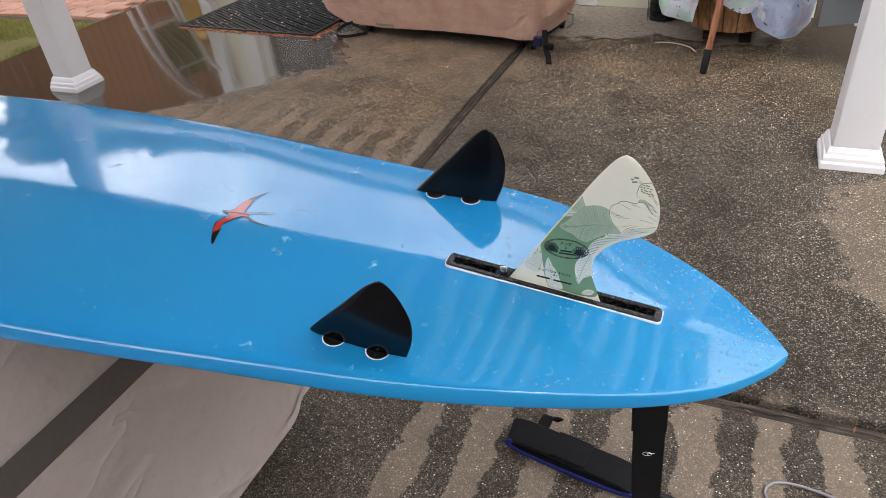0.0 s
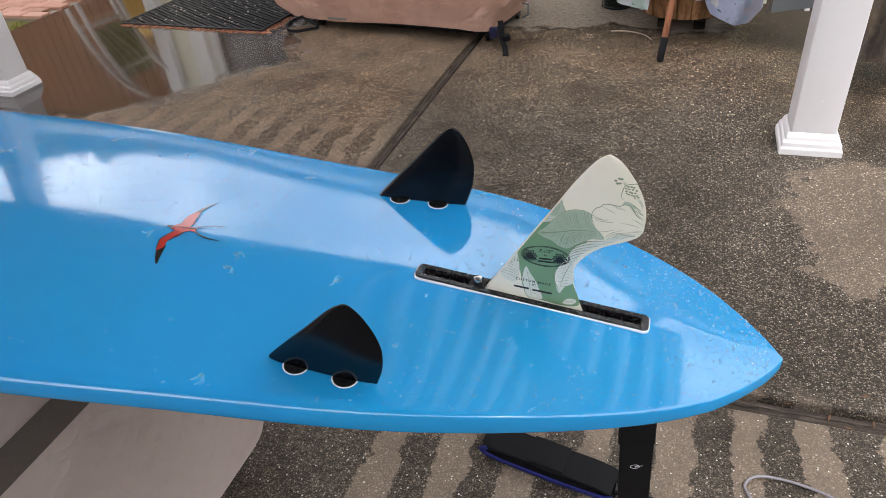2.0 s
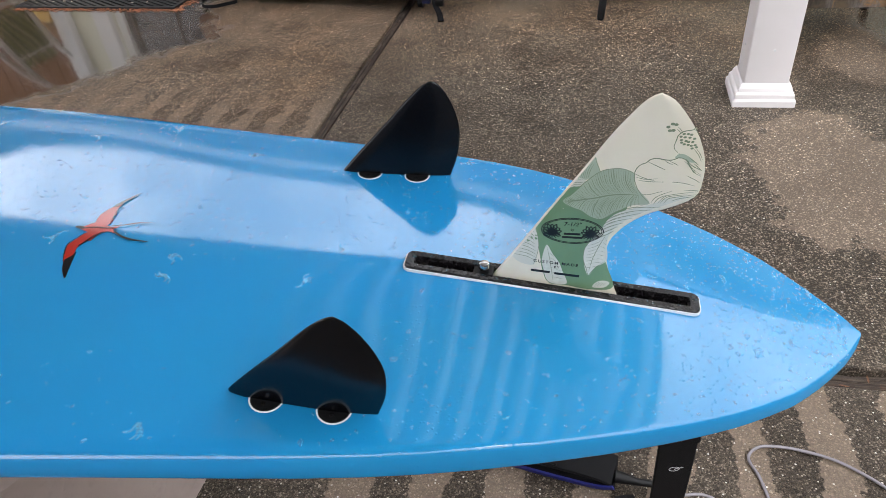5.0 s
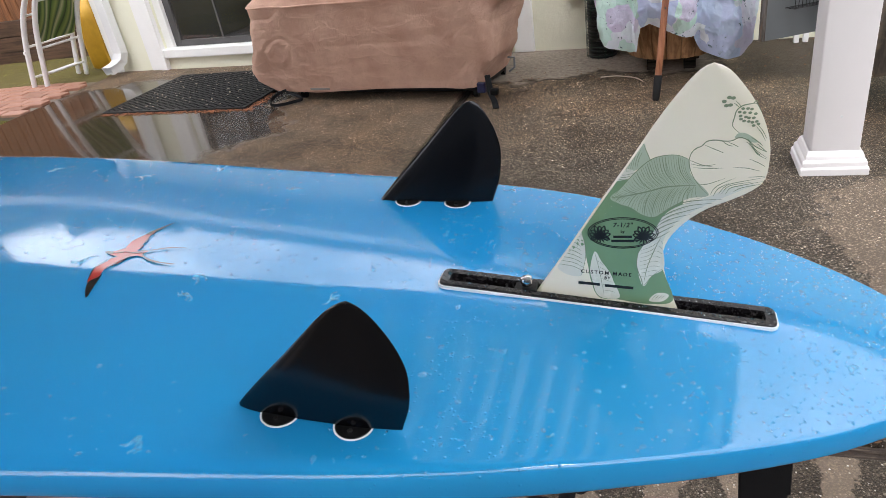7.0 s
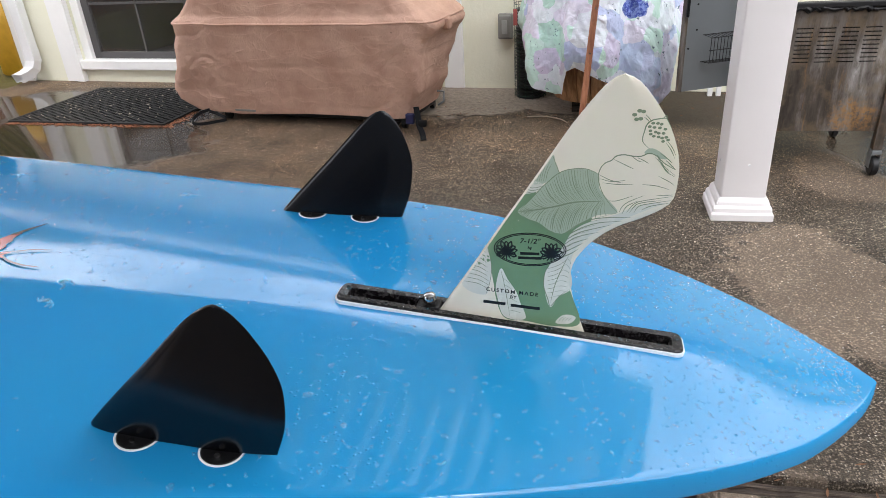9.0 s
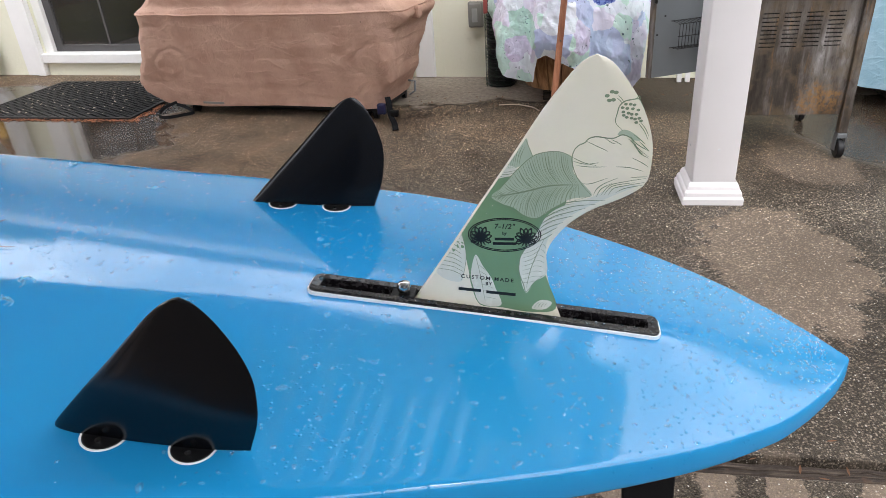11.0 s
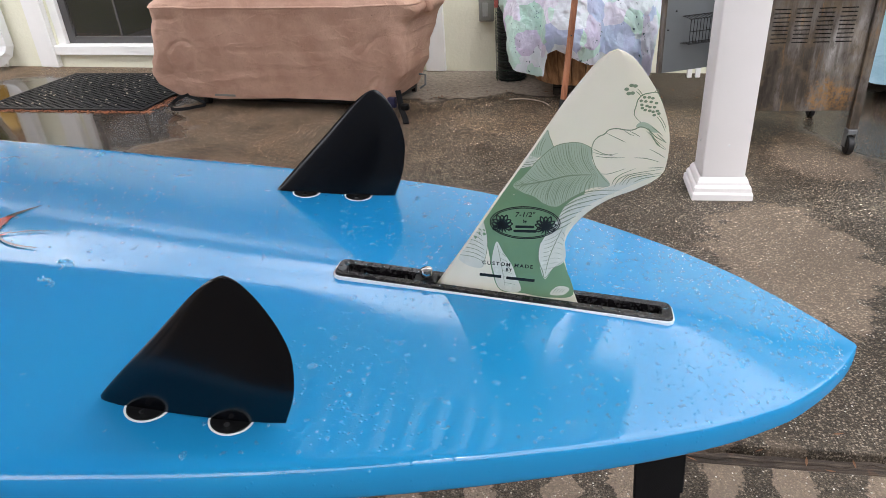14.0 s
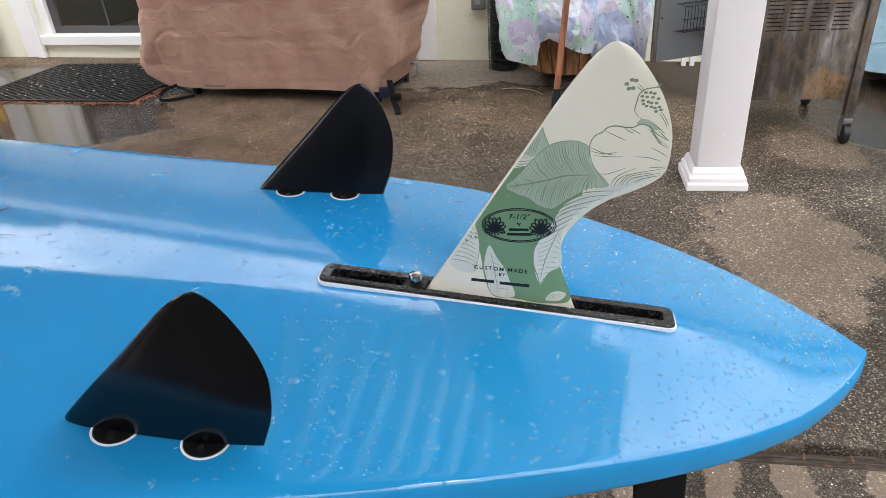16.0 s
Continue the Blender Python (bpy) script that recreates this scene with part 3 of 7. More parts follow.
ART_PALE = simple("printed_pale_petal", (0.66, 0.67, 0.59), 0.25, vary=0.05)
BIRD_RED = simple("red_decal_under_resin", (0.42, 0.026, 0.016), 0.10, vary=0.25, scale=80)
BIRD_BLACK = simple("black_decal_under_resin", (0.006, 0.005, 0.006), 0.10)
for decal_mat in (BIRD_RED, BIRD_BLACK):
    decal_mat.node_tree.nodes["Principled BSDF"].inputs["IOR"].default_value = 1.55
YELLOW = simple("yellow_plastic", (0.52, 0.30, 0.02), 0.5, vary=0.3)
PIPE_BLACK = simple("black_corrugated_pipe", (0.012, 0.016, 0.015), 0.4)
WIRE_GREEN = simple("dark_green_wire", (0.02, 0.05, 0.035), 0.45)
BLUE_CLOTH = cover_fabric("pale_blue_printed_cloth", (0.30, 0.50, 0.62), (0.48, 0.66, 0.76), 14)


def striped_fabric():
    m = Mat("green_striped_chair_fabric", (0.2, 0.25, 0.1), 0.8)
    q = m.xyz()
    s = m.math("FRACT", m.math("MULTIPLY", m.math("SUBTRACT", q[1], m.math("MULTIPLY", q[0], 0.3)), 9.0))
    c = m.ramp(s, (0.0, (0.10, 0.16, 0.05)), (0.25, (0.26, 0.30, 0.10)), (0.45, (0.05, 0.09, 0.05)), (0.62, (0.42, 0.42, 0.26)), (0.8, (0.12, 0.19, 0.06)), (0.95, (0.06, 0.08, 0.04)))
    m.put("Base Color", c)
    m.bump(m.noise(300, 2), 0.001)
    return m.m


STRIPES = striped_fabric()


# ---------------------------------------------------------------- mesh helpers
BASES = {}


def thing(name, at, label="", category="", group="", kind=""):
    """An Empty at the thing's base; its parts are given in world metres."""
    ob = new(name)
    ob.location = at
    ob.empty_display_size = 0.05
    BASES[ob.name] = Vector(at)
    return tagged(ob, label, category, group, kind)


def mesh_of(bm, name, material, smooth=False):
    me = bpy.data.meshes.new(name)
    bm.normal_update()
    bm.to_mesh(me)
    bm.free()
    if material:
        me.materials.append(material)
    if smooth:
        me.shade_smooth()
        me.set_sharp_from_angle(angle=radians(38))
    return me


def part(name, bm, material, parent, label="", smooth=False):
    """Links a bmesh, given in world metres, as one mesh under a thing or a part."""
    base = BASES[parent.name]
    bm.transform(Matrix.Translation(-base))
    ob = new(name, mesh_of(bm, name, material, smooth))
    ob.parent = parent
    BASES[ob.name] = base
    return tagged(ob, label)


def solo(name, bm, material, at=(0, 0, 0), label="", category="", kind="", smooth=False, group=""):
    """A top-level thing of one mesh, its origin at its base."""
    bm.transform(Matrix.Translation(-Vector(at)))
    ob = new(name, mesh_of(bm, name, material, smooth))
    ob.location = at
    BASES[ob.name] = Vector(at)
    return tagged(ob, label, category, group, kind)


def shared(name, me, m, parent):
    """A piece that shares its mesh, at the world pose m under the parent."""
    ob = new(name, me)
    ob.parent = parent
    ob.matrix_basis = Matrix.Translation(-BASES[parent.name]) @ m
    BASES[ob.name] = BASES[parent.name]
    return ob


def add_box(bm, lo, hi, bevel=0.0, m=None, seg=2):
    q = bmesh.ops.create_cube(bm, size=1.0)["verts"]
    for v in q:
        v.co = Vector([lo[i] + (hi[i] - lo[i]) * (v.co[i] + 0.5) for i in range(3)])
    if m is not None:
        bmesh.ops.transform(bm, matrix=m, verts=q)
    if bevel:
        edges = list({e for v in q for e in v.link_edges})
        bmesh.ops.bevel(bm, geom=edges, offset=bevel, segments=seg, profile=0.5, affect="EDGES")
    return bm


def box(lo, hi, bevel=0.0, m=None, seg=2):
    return add_box(bmesh.new(), lo, hi, bevel, m, seg)


def add_tube(bm, pts, r, seg=10, closed=False, cap=True):
    """A round tube along points; r is a number or one for each point."""
    pts = [Vector(p) for p in pts]
    n = len(pts)
    rings, up = [], None
    for i, p in enumerate(pts):
        a = pts[(i - 1) % n] if closed or i > 0 else p
        b = pts[(i + 1) % n] if closed or i < n - 1 else p
        d = (b - a).normalized()
        if up is None:
            up = d.orthogonal().normalized()
        else:
            up = (up - d * up.dot(d)).normalized()
        side = d.cross(up)
        rad = r[i] if isinstance(r, (list, tuple)) else r
        rings.append([bm.verts.new(p + rad * (math.cos(2 * math.pi * k / seg) * up + math.sin(2 * math.pi * k / seg) * side)) for k in range(seg)])
    for i in range(n if closed else n - 1):
        a, b = rings[i], rings[(i + 1) % n]
        for k in range(seg):
            bm.faces.new((a[k], a[(k + 1) % seg], b[(k + 1) % seg], b[k]))
    if cap and not closed:
        bm.faces.new(rings[0][::-1])
        bm.faces.new(rings[-1])
    return bm


def tube(pts, r, seg=10, closed=False, cap=True):
    return add_tube(bmesh.new(), pts, r, seg, closed, cap)


def spline(pts, n=10, closed=False):
    """Catmull-Rom through points."""
    pts = [Vector(p) for p in pts]
    out, k = [], len(pts)
    for i in range(k if closed else k - 1):
        if closed:
            a, b, c, d = pts[(i - 1) % k], pts[i], pts[(i + 1) % k], pts[(i + 2) % k]
        else:
            a, b, c, d = pts[max(i - 1, 0)], pts[i], pts[i + 1], pts[min(i + 2, k - 1)]
        for j in range(n):
            t = j / n
            out.append(0.5 * ((2 * b) + (c - a) * t + (2 * a - 5 * b + 4 * c - d) * t * t + (3 * b - a - 3 * c + d) * t ** 3))
    if not closed:
        out.append(pts[-1])
    return out


def add_rings(bm, rings, cap_lo=True, cap_hi=True):
    """Skins closed rings of points, one above the other."""
    vs = [[bm.verts.new(p) for p in ring] for ring in rings]
    n = len(vs[0])
    for a, b in zip(vs, vs[1:]):
        for k in range(n):
            bm.faces.new((a[k], a[(k + 1) % n], b[(k + 1) % n], b[k]))
    if cap_lo:
        bm.faces.new(vs[0][::-1])
    if cap_hi:
        bm.faces.new(vs[-1])
    return bm


def square_rings(cx, cy, profile):
    return [[(cx - h, cy - h, z), (cx + h, cy - h, z), (cx + h, cy + h, z), (cx - h, cy + h, z)] for h, z in profile]


def lathe(cx, cy, profile, seg=24, cap=True):
    rings = [[(cx + r * math.cos(2 * math.pi * k / seg), cy + r * math.sin(2 * math.pi * k / seg), z) for k in range(seg)] for r, z in profile]
    return add_rings(bmesh.new(), rings, cap, cap)


def sheet(nu, nv, f):
    """A grid of points f(u, v), u and v from 0 to 1."""
    bm = bmesh.new()
    g = [[bm.verts.new(f(i / nu, j / nv)) for j in range(nv + 1)] for i in range(nu + 1)]
    for i in range(nu):
        for j in range(nv):
            bm.faces.new((g[i][j], g[i + 1][j], g[i + 1][j + 1], g[i][j + 1]))
    return bm


# ---------------------------------------------------------------- ground and paving
solo("ground", box((-300, -300, -0.5), (300, 300, -0.09)), SOIL, label="dark bare soil ground round the patio", category="ground", kind="structure")

JX0, JX1, JY0, JY1 = -0.872, -0.818, 0.618, 0.674
for lo, hi in (((-4.25, -5.0), (JX0, JY0)), ((JX1, -5.0), (5.0, JY0)), ((-4.25, JY1), (JX0, 4.35)), ((JX1, JY1), (5.0, 4.35))):
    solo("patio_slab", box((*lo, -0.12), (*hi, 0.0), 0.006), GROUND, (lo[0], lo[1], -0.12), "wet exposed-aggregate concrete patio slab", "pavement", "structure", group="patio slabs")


def joint_strip(a, b, at, width, along_x, seed):
    """A rotting plank on edge in the joint, its top split and uneven, an open crack along its far side."""
    bm = bmesh.new()
    n = int((b - a) / 0.03)
    rings = []
    for i in range(n + 1):
        u = a + (b - a) * i / n
        q = [noise.noise((u * f, seed, f)) for f in (9, 23, 31, 13, 40)]
        lo, hi = at + 0.0025 + 0.002 * q[0] + 0.0015 * q[1], at + width - 0.011 + 0.004 * q[2] + 0.004 * q[3]
        mid, top = lo + (hi - lo) * (0.5 + 0.25 * q[3]), -0.010 + 0.003 * q[3]
        cut = 0.004 + 0.005 * max(0.0, q[0] + 0.1)
        ring = [(lo, -0.11), (lo, top - 0.005 - 0.003 * abs(q[4])), (lo + 0.004, top + 0.001 * q[4]), (mid - 0.002, top + 0.0015 * q[2]), (mid, top - cut), (mid + 0.002, top + 0.001 * q[1]), (hi - 0.004, top - 0.001), (hi, top - 0.006 - 0.004 * abs(q[2])), (hi, -0.11)]
        rings.append([bm.verts.new((u, c, z) if along_x else (c, u, z)) for c, z in ring])
    for r, t in zip(rings, rings[1:]):
        for k in range(8):
            bm.faces.new((r[k], t[k], t[k + 1], r[k + 1]) if not along_x else (r[k], r[k + 1], t[k + 1], t[k]))
    for r in (rings[0], rings[-1]):
        bm.faces.new(r)
    bmesh.ops.recalc_face_normals(bm, faces=bm.faces[:])
    base = (a, at, -0.11) if along_x else (at, a, -0.11)
    return solo("joint_strip", bm, JOINT_WOOD if along_x else JOINT_WOOD_Y, base, "grey-brown rotting wooden strip in the concrete joint", "joint", "structure", group="joint strips")


joint_strip(-5.0, 4.1, JX0, JX1 - JX0, False, 3.0)
joint_strip(JX1, 5.0, JY0, JY1 - JY0, True, 7.0)
joint_strip(-4.25, JX0, JY0, JY1 - JY0, True, 11.0)

# lawn beside the patio
solo("lawn", sheet(60, 60, lambda u, v: (-9 + 4.75 * u, -3 + 6.27 * v, -0.035 + 0.02 * noise.noise((u * 30, v * 40, 0)))), MOSS, (-9, -3, -0.09), "mossy yellow-green lawn edge", "lawn", "structure")
solo("lawn_back", sheet(40, 40, lambda u, v: (-9 + 4.75 * u, 4.12 + 1.3 * v, -0.012 + 0.012 * noise.noise((u * 30, v * 40, 5)))), MOSS, (-9, 4.12, -0.09), "mossy yellow-green lawn behind the brick path", "lawn", "structure")


def grass():
    rng = random.Random(4)
    vs, fs = [], []
    for _ in range(22000):
        if rng.random() < 0.7:
            x, y = rng.uniform(-5.9, -4.27), rng.uniform(1.7, 3.22)
        else:
            x, y = rng.uniform(-7.0, -4.4), rng.uniform(4.15, 5.25)
        if noise.noise((x * 2.3, y * 2.3, 0)) < -0.12:
            continue
        h, a, l = rng.uniform(0.008, 0.032), rng.uniform(0, 6.28), rng.uniform(0.0, 0.02)
        dx, dy = 0.002 * math.cos(a), 0.002 * math.sin(a)
        k = len(vs)
        vs += [(x - dx, y - dy, -0.045), (x + dx, y + dy, -0.045), (x + l * math.sin(a), y - l * math.cos(a), -0.02 + h)]
        fs.append((k, k + 1, k + 2))
    me = bpy.data.meshes.new("grass")
    me.from_pydata(vs, [], fs)
    m = Mat("grass_blade", (0.09, 0.11, 0.025), 0.6)
    m.put("Base Color", m.ramp(m.island(), (0.0, (0.10, 0.125, 0.010)), (0.6, (0.24, 0.25, 0.025)), (1.0, (0.28, 0.21, 0.07))))
    me.materials.append(m.m)
    return tagged(new("grass", me), "short patchy yellow-green grass blades", "grass", kind="stuff")


grass()

# ---------------------------------------------------------------- the house
WO, WU, WN = Vector((-0.65, 3.92, 0)), Vector((0.9928, -0.1197, 0)), Vector((-0.1197, -0.9928, 0))
WALL = Matrix((( WU.x, -WN.x, 0, WO.x), (WU.y, -WN.y, 0, WO.y), (0, 0, 1, 0), (0, 0, 0, 1)))  # u along the wall, v into the house


def wbox(lo, hi, bevel=0.0):
    return box(lo, hi, bevel, WALL)


WALL_LEFT, DOOR_L, DOOR_R, DOOR_B, DOOR_T = -3.62, -3.02, -0.06, 0.0, 2.12
wall_bm = bmesh.new()
for lo, hi in (((WALL_LEFT, 0, -0.1), (DOOR_L, 0.2, 3.1)), ((DOOR_R, 0, -0.1), (5.5, 0.2, 3.1)), ((DOOR_L, 0, DOOR_T), (DOOR_R, 0.2, 3.1)), ((DOOR_L, 0, -0.1), (DOOR_R, 0.2, 0.09))):
    add_box(wall_bm, lo, hi, 0.0, WALL)
bmesh.ops.remove_doubles(wall_bm, verts=wall_bm.verts, dist=0.0005)
solo("wall_house", wall_bm, STUCCO, (-0.65, 3.92, -0.1), "cream painted stucco house wall", "wall", "structure")
solo("wall_side", wbox((WALL_LEFT, 0.202, -0.1), (WALL_LEFT + 0.2, 7, 3.0)), STUCCO, (-4.2, 4.6, -0.1), "cream painted stucco side wall", "wall", "structure")
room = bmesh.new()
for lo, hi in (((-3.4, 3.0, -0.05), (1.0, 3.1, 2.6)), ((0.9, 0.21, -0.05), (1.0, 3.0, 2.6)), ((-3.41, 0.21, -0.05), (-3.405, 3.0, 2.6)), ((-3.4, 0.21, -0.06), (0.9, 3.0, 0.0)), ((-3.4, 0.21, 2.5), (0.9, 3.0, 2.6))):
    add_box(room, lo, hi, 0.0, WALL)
solo("wall_interior", room, INTERIOR, (-2, 5, 0), "plain interior walls behind the door, coloured dark for an unlit room", "wall", "structure")
eave = bmesh.new()
add_box(eave, (-4.9, -0.42, 2.92), (5.8, 0.3, 2.96), 0.0, WALL)
add_box(eave, (-4.9, -0.45, 2.9), (5.8, -0.42, 3.06), 0.0, WALL)
solo("trim_eave", eave, WHITE_PAINT, (-0.6, 3.5, 2.88), "white eave boards of the house", "eave", "structure")
solo("roof_house", box((-5.0, -0.5, 0.0), (5.9, 6.5, 0.06), 0.0, WALL @ Matrix.Translation((0, 0, 3.12)) @ Matrix.Rotation(radians(14), 4, "X")), SHINGLE, (-0.6, 3.5, 3.0), "grey shingle house roof", "roof", "structure")

# sliding door behind the covered grill
door = thing("door_1", (-2.6, 4.1, 0.09), "white sliding patio door with dark sash and grid", "door", kind="structure")
frame_bm = bmesh.new()
add_box(frame_bm, (DOOR_L, 0.02, 0.09), (DOOR_L + 0.075, 0.15, DOOR_T), 0.004, WALL)
add_box(frame_bm, (DOOR_R - 0.075, 0.02, 0.09), (DOOR_R, 0.15, DOOR_T), 0.004, WALL)
add_box(frame_bm, (DOOR_L + 0.075, 0.02, DOOR_T - 0.07), (DOOR_R - 0.075, 0.15, DOOR_T), 0.004, WALL)
part("door_frame", frame_bm, WHITE_PAINT, door)
part("door_sill", wbox((DOOR_L - 0.02, -0.035, 0.095), (DOOR_R + 0.0, 0.15, 0.165), 0.006), WHITE_PAINT, door, "white painted sill")
for a, b, v in ((DOOR_L + 0.075, -1.52, 0.05), (-1.56, DOOR_R - 0.075, 0.095)):
    sash = bmesh.new()
    for lo, hi in (((a, v, 0.168), (a + 0.065, v + 0.04, 2.045)), ((b - 0.065, v, 0.168), (b, v + 0.04, 2.045)), ((a + 0.065, v, 0.168), (b - 0.065, v + 0.04, 0.215)), ((a + 0.065, v, 1.98), (b - 0.065, v + 0.04, 2.045))):
        add_box(sash, lo, hi, 0.003, WALL)
    s = part("sash", sash, DARK_FRAME, door, "dark grey sash")
    pane = part("pane", wbox((a + 0.066, v + 0.016, 0.216), (b - 0.066, v + 0.022, 1.979)), GLASS, s, "clear glass")
    pane.visible_shadow = False
    for k in (1, 2):
        u = a + 0.065 + (b - a - 0.13) * k / 3
        part("muntin", wbox((u - 0.008, v + 0.006, 0.216), (u + 0.008, v + 0.0155, 1.979)), DARK_FRAME, s)
    for k in range(1, 5):
        z = 0.215 + 1.765 * k / 5
        part("muntin", wbox((a + 0.066, v + 0.006, z - 0.008), (b - 0.066, v + 0.0155, z + 0.008)), DARK_FRAME, s)

for a, b in ((-3.205, -3.022), (-0.058, 0.073)):
    t = bmesh.new()
    add_box(t, (a, -0.03, 0.004), (b, -0.001, 2.25), 0.004, WALL)
    if a < -1:
        add_box(t, (a + 0.11, -0.045, 0.004), (b, -0.0305, 2.12), 0.004, WALL)
    solo("trim_casing", t, WHITE_PAINT, WALL @ Vector((a, 0, 0)), "white painted door casing board", "trim", "structure", group="door casing")

solo("trim_corner", wbox((WALL_LEFT - 0.02, -0.025, 0.0), (WALL_LEFT + 0.07, -0.001, 2.9), 0.003), WHITE_PAINT, WALL @ Vector((WALL_LEFT, 0, 0)), "white corner board of the house", "trim", "structure")

# downspout at the house's corner
ds = thing("downspout", WALL @ Vector((-3.46, -0.06, 0.0)), "white metal downspout with an elbow at its foot", "downspout")


def ribbed(pts, w, d):
    """A rectangular pipe with a shallow rib, swept in the wall's frame along (u, v, z) points."""
    rings = []
    for i, p in enumerate(pts):
        a, b = Vector(pts[max(i - 1, 0)]), Vector(pts[min(i + 1, len(pts) - 1)])
        t = (b - a).normalized()
        s = Vector((1, 0, 0))
        n = t.cross(s).normalized()
        prof = [(-w, -d), (-w * 0.45, -d), (-w * 0.35, -d * 0.8), (w * 0.35, -d * 0.8), (w * 0.45, -d), (w, -d), (w, d), (-w, d)]
        rings.append([WALL @ (Vector(p) + s * x + n * y) for x, y in prof])
    bm = add_rings(bmesh.new(), rings, True, False)
    return bm


part("pipe", ribbed([(-3.46, -0.06, 2.9), (-3.46, -0.06, 1.5), (-3.46, -0.06, 0.25)], 0.045, 0.032), WHITE_METAL, ds)
part("elbow", ribbed([(-3.46, -0.06, 0.255), (-3.46, -0.062, 0.17), (-3.475, -0.085, 0.11), (-3.50, -0.13, 0.075), (-3.53, -0.19, 0.055)], 0.047, 0.034), WHITE_METAL, ds)
part("strap", wbox((-3.515, -0.098, 0.9), (-3.405, -0.001, 0.93), 0.002), WHITE_METAL, ds)

# electrical box on the wall
outlet = thing("outlet_box", WALL @ Vector((0.352, -0.02, 0.385)), "grey weatherproof outlet box screwed to the wall", "outlet box")
part("body", wbox((0.306, -0.035, 0.31), (0.398, -0.001, 0.46), 0.008), GREY_PLASTIC, outlet)
part("cover", wbox((0.314, -0.05, 0.318), (0.390, -0.0355, 0.452), 0.007), GREY_PLASTIC, outlet)
part("latch", wbox((0.335, -0.056, 0.345), (0.369, -0.0505, 0.425), 0.003), simple("pale_grey_latch", (0.38, 0.38, 0.36), 0.5), outlet, "pale grey latch")

# ---------------------------------------------------------------- porch roof on white posts
POST_PROFILE = [(0.105, 0.0), (0.105, 0.022), (0.103, 0.026), (0.099, 0.029), (0.098, 0.044), (0.095, 0.049), (0.090, 0.053), (0.088, 0.064), (0.083, 0.075), (0.0775, 0.080)]


def porch_post(at, label):
    p = thing("porch_post", at, label, "post", "porch posts")
    x, y, z = at
    shaft = box((x - 0.075, y - 0.075, 0.002), (x + 0.075, y + 0.075, 2.67), 0.006, seg=3)
    part("shaft", shaft, VINYL, p, smooth=True)
    trim = add_rings(bmesh.new(), square_rings(x, y, POST_PROFILE), True, False)
    bmesh.ops.bevel(trim, geom=[e for e in trim.edges if abs(e.verts[0].co.z - e.verts[1].co.z) > 0.004 and (Vector((e.verts[0].co.x - e.verts[1].co.x, e.verts[0].co.y - e.verts[1].co.y))).length < 0.03], offset=0.0025, segments=2, affect="EDGES")
    part("base_trim", trim, VINYL, p, "stepped white base moulding")
    for dx, z in ((0.0, 0.20), (-0.02, 0.19)):
        if dx == 0.0:
            part("screw", tube([(x + 0.005, y - 0.0745, z), (x + 0.005, y - 0.078, z)], 0.004, 8), WHITE_METAL, p)
        else:
            part("screw", tube([(x - 0.0745, y + 0.01, z), (x - 0.078, y + 0.01, z)], 0.004, 8), WHITE_METAL, p)
    return p


porch_post((0.752, 2.017, 0.0), "white vinyl porch post with stepped base on dry concrete")
porch_post((-3.258, 2.06, 0.0), "white vinyl porch post standing in a puddle")
solo("trim_beam", box((-3.6, 1.97, 2.67), (1.08, 2.09, 2.80), 0.004), VINYL, (-1.3, 2.03, 2.62), "white porch beam on two posts", "beam", "structure")


def roof_sheet(x0, x1):
    def f(u, v):
        x = x0 + (x1 - x0) * u
        return (x, -3.0 + 5.25 * v, 2.845 + 0.02 * math.sin(2 * math.pi * x / 0.155))
    return sheet(int((x1 - x0) / 0.0078), 4, f)


for x0, x1, mat, lab in ((-5.6, -0.8, ROOF_SHEET, "grey corrugated porch roof sheet"), (-0.8, 1.14, ROOF_PANEL, "corrugated roof panel made translucent for its bright ribs")):
    solo("roof_porch", roof_sheet(x0, x1), mat, ((x0 + x1) / 2, 0, 2.80), lab, "roof", "structure", smooth=True, group="porch roof")

# ---------------------------------------------------------------- fences that close the yard
def fence(a, b, label, height=1.85):
    a, b = Vector(a), Vector(b)
    d = (b - a).normalized()
    f = thing("fence", (a + b) / 2, label, "fence", kind="structure")
    ang = math.atan2(d.y, d.x)
    me = mesh_of(box((-0.067, -0.011, -0.09), (0.067, 0.011, height), 0.003, seg=1), "board", FENCE_WOOD)
    n = int((b - a).length / 0.142)
    rng = random.Random(n)
    for i in range(n):
        p = a + d * (0.071 + 0.142 * i)
        shared("board", me, Matrix.Translation((p.x, p.y, rng.uniform(-0.015, 0.015))) @ Matrix.Rotation(ang + rng.uniform(-0.02, 0.02), 4, "Z"), f)
    side = Vector((-d.y, d.x, 0)) * 0.035
    for z in (0.35, 1.5):
        r = bmesh.new()
        add_box(r, (0, -0.02, z), ((b - a).length, 0.02, z + 0.09), 0.003, Matrix.Translation(a + side) @ Matrix.Rotation(ang, 4, "Z"))
        part("rail", r, FENCE_WOOD, f)
    return f


fence((-7.6, 5.3, 0), (-7.6, -5.5, 0), "red-brown wooden board fence along the yard")
back_fence = fence((-7.6, 5.3, 0), (-4.3, 5.3, 0), "red-brown wooden board fence above dark timbers")
for z in (-0.05, 0.10, 0.255):
    part("timber", box((-7.5, 5.20 + 0.012 * z, z), (-4.35, 5.28, z + 0.148), 0.006), OLD_TIMBER, back_fence, "dark horizontal timber")
# unseen walls, added to keep low sky out of the board's reflections
solo("wall_block_back", box((-7.5, -6.2, -0.1), (6.2, -6.0, 3.4)), BLOCK_WALL, (0, -6, -0.1), "unseen plain dark grey wall added to close the yard and block low sky", "wall", "structure")
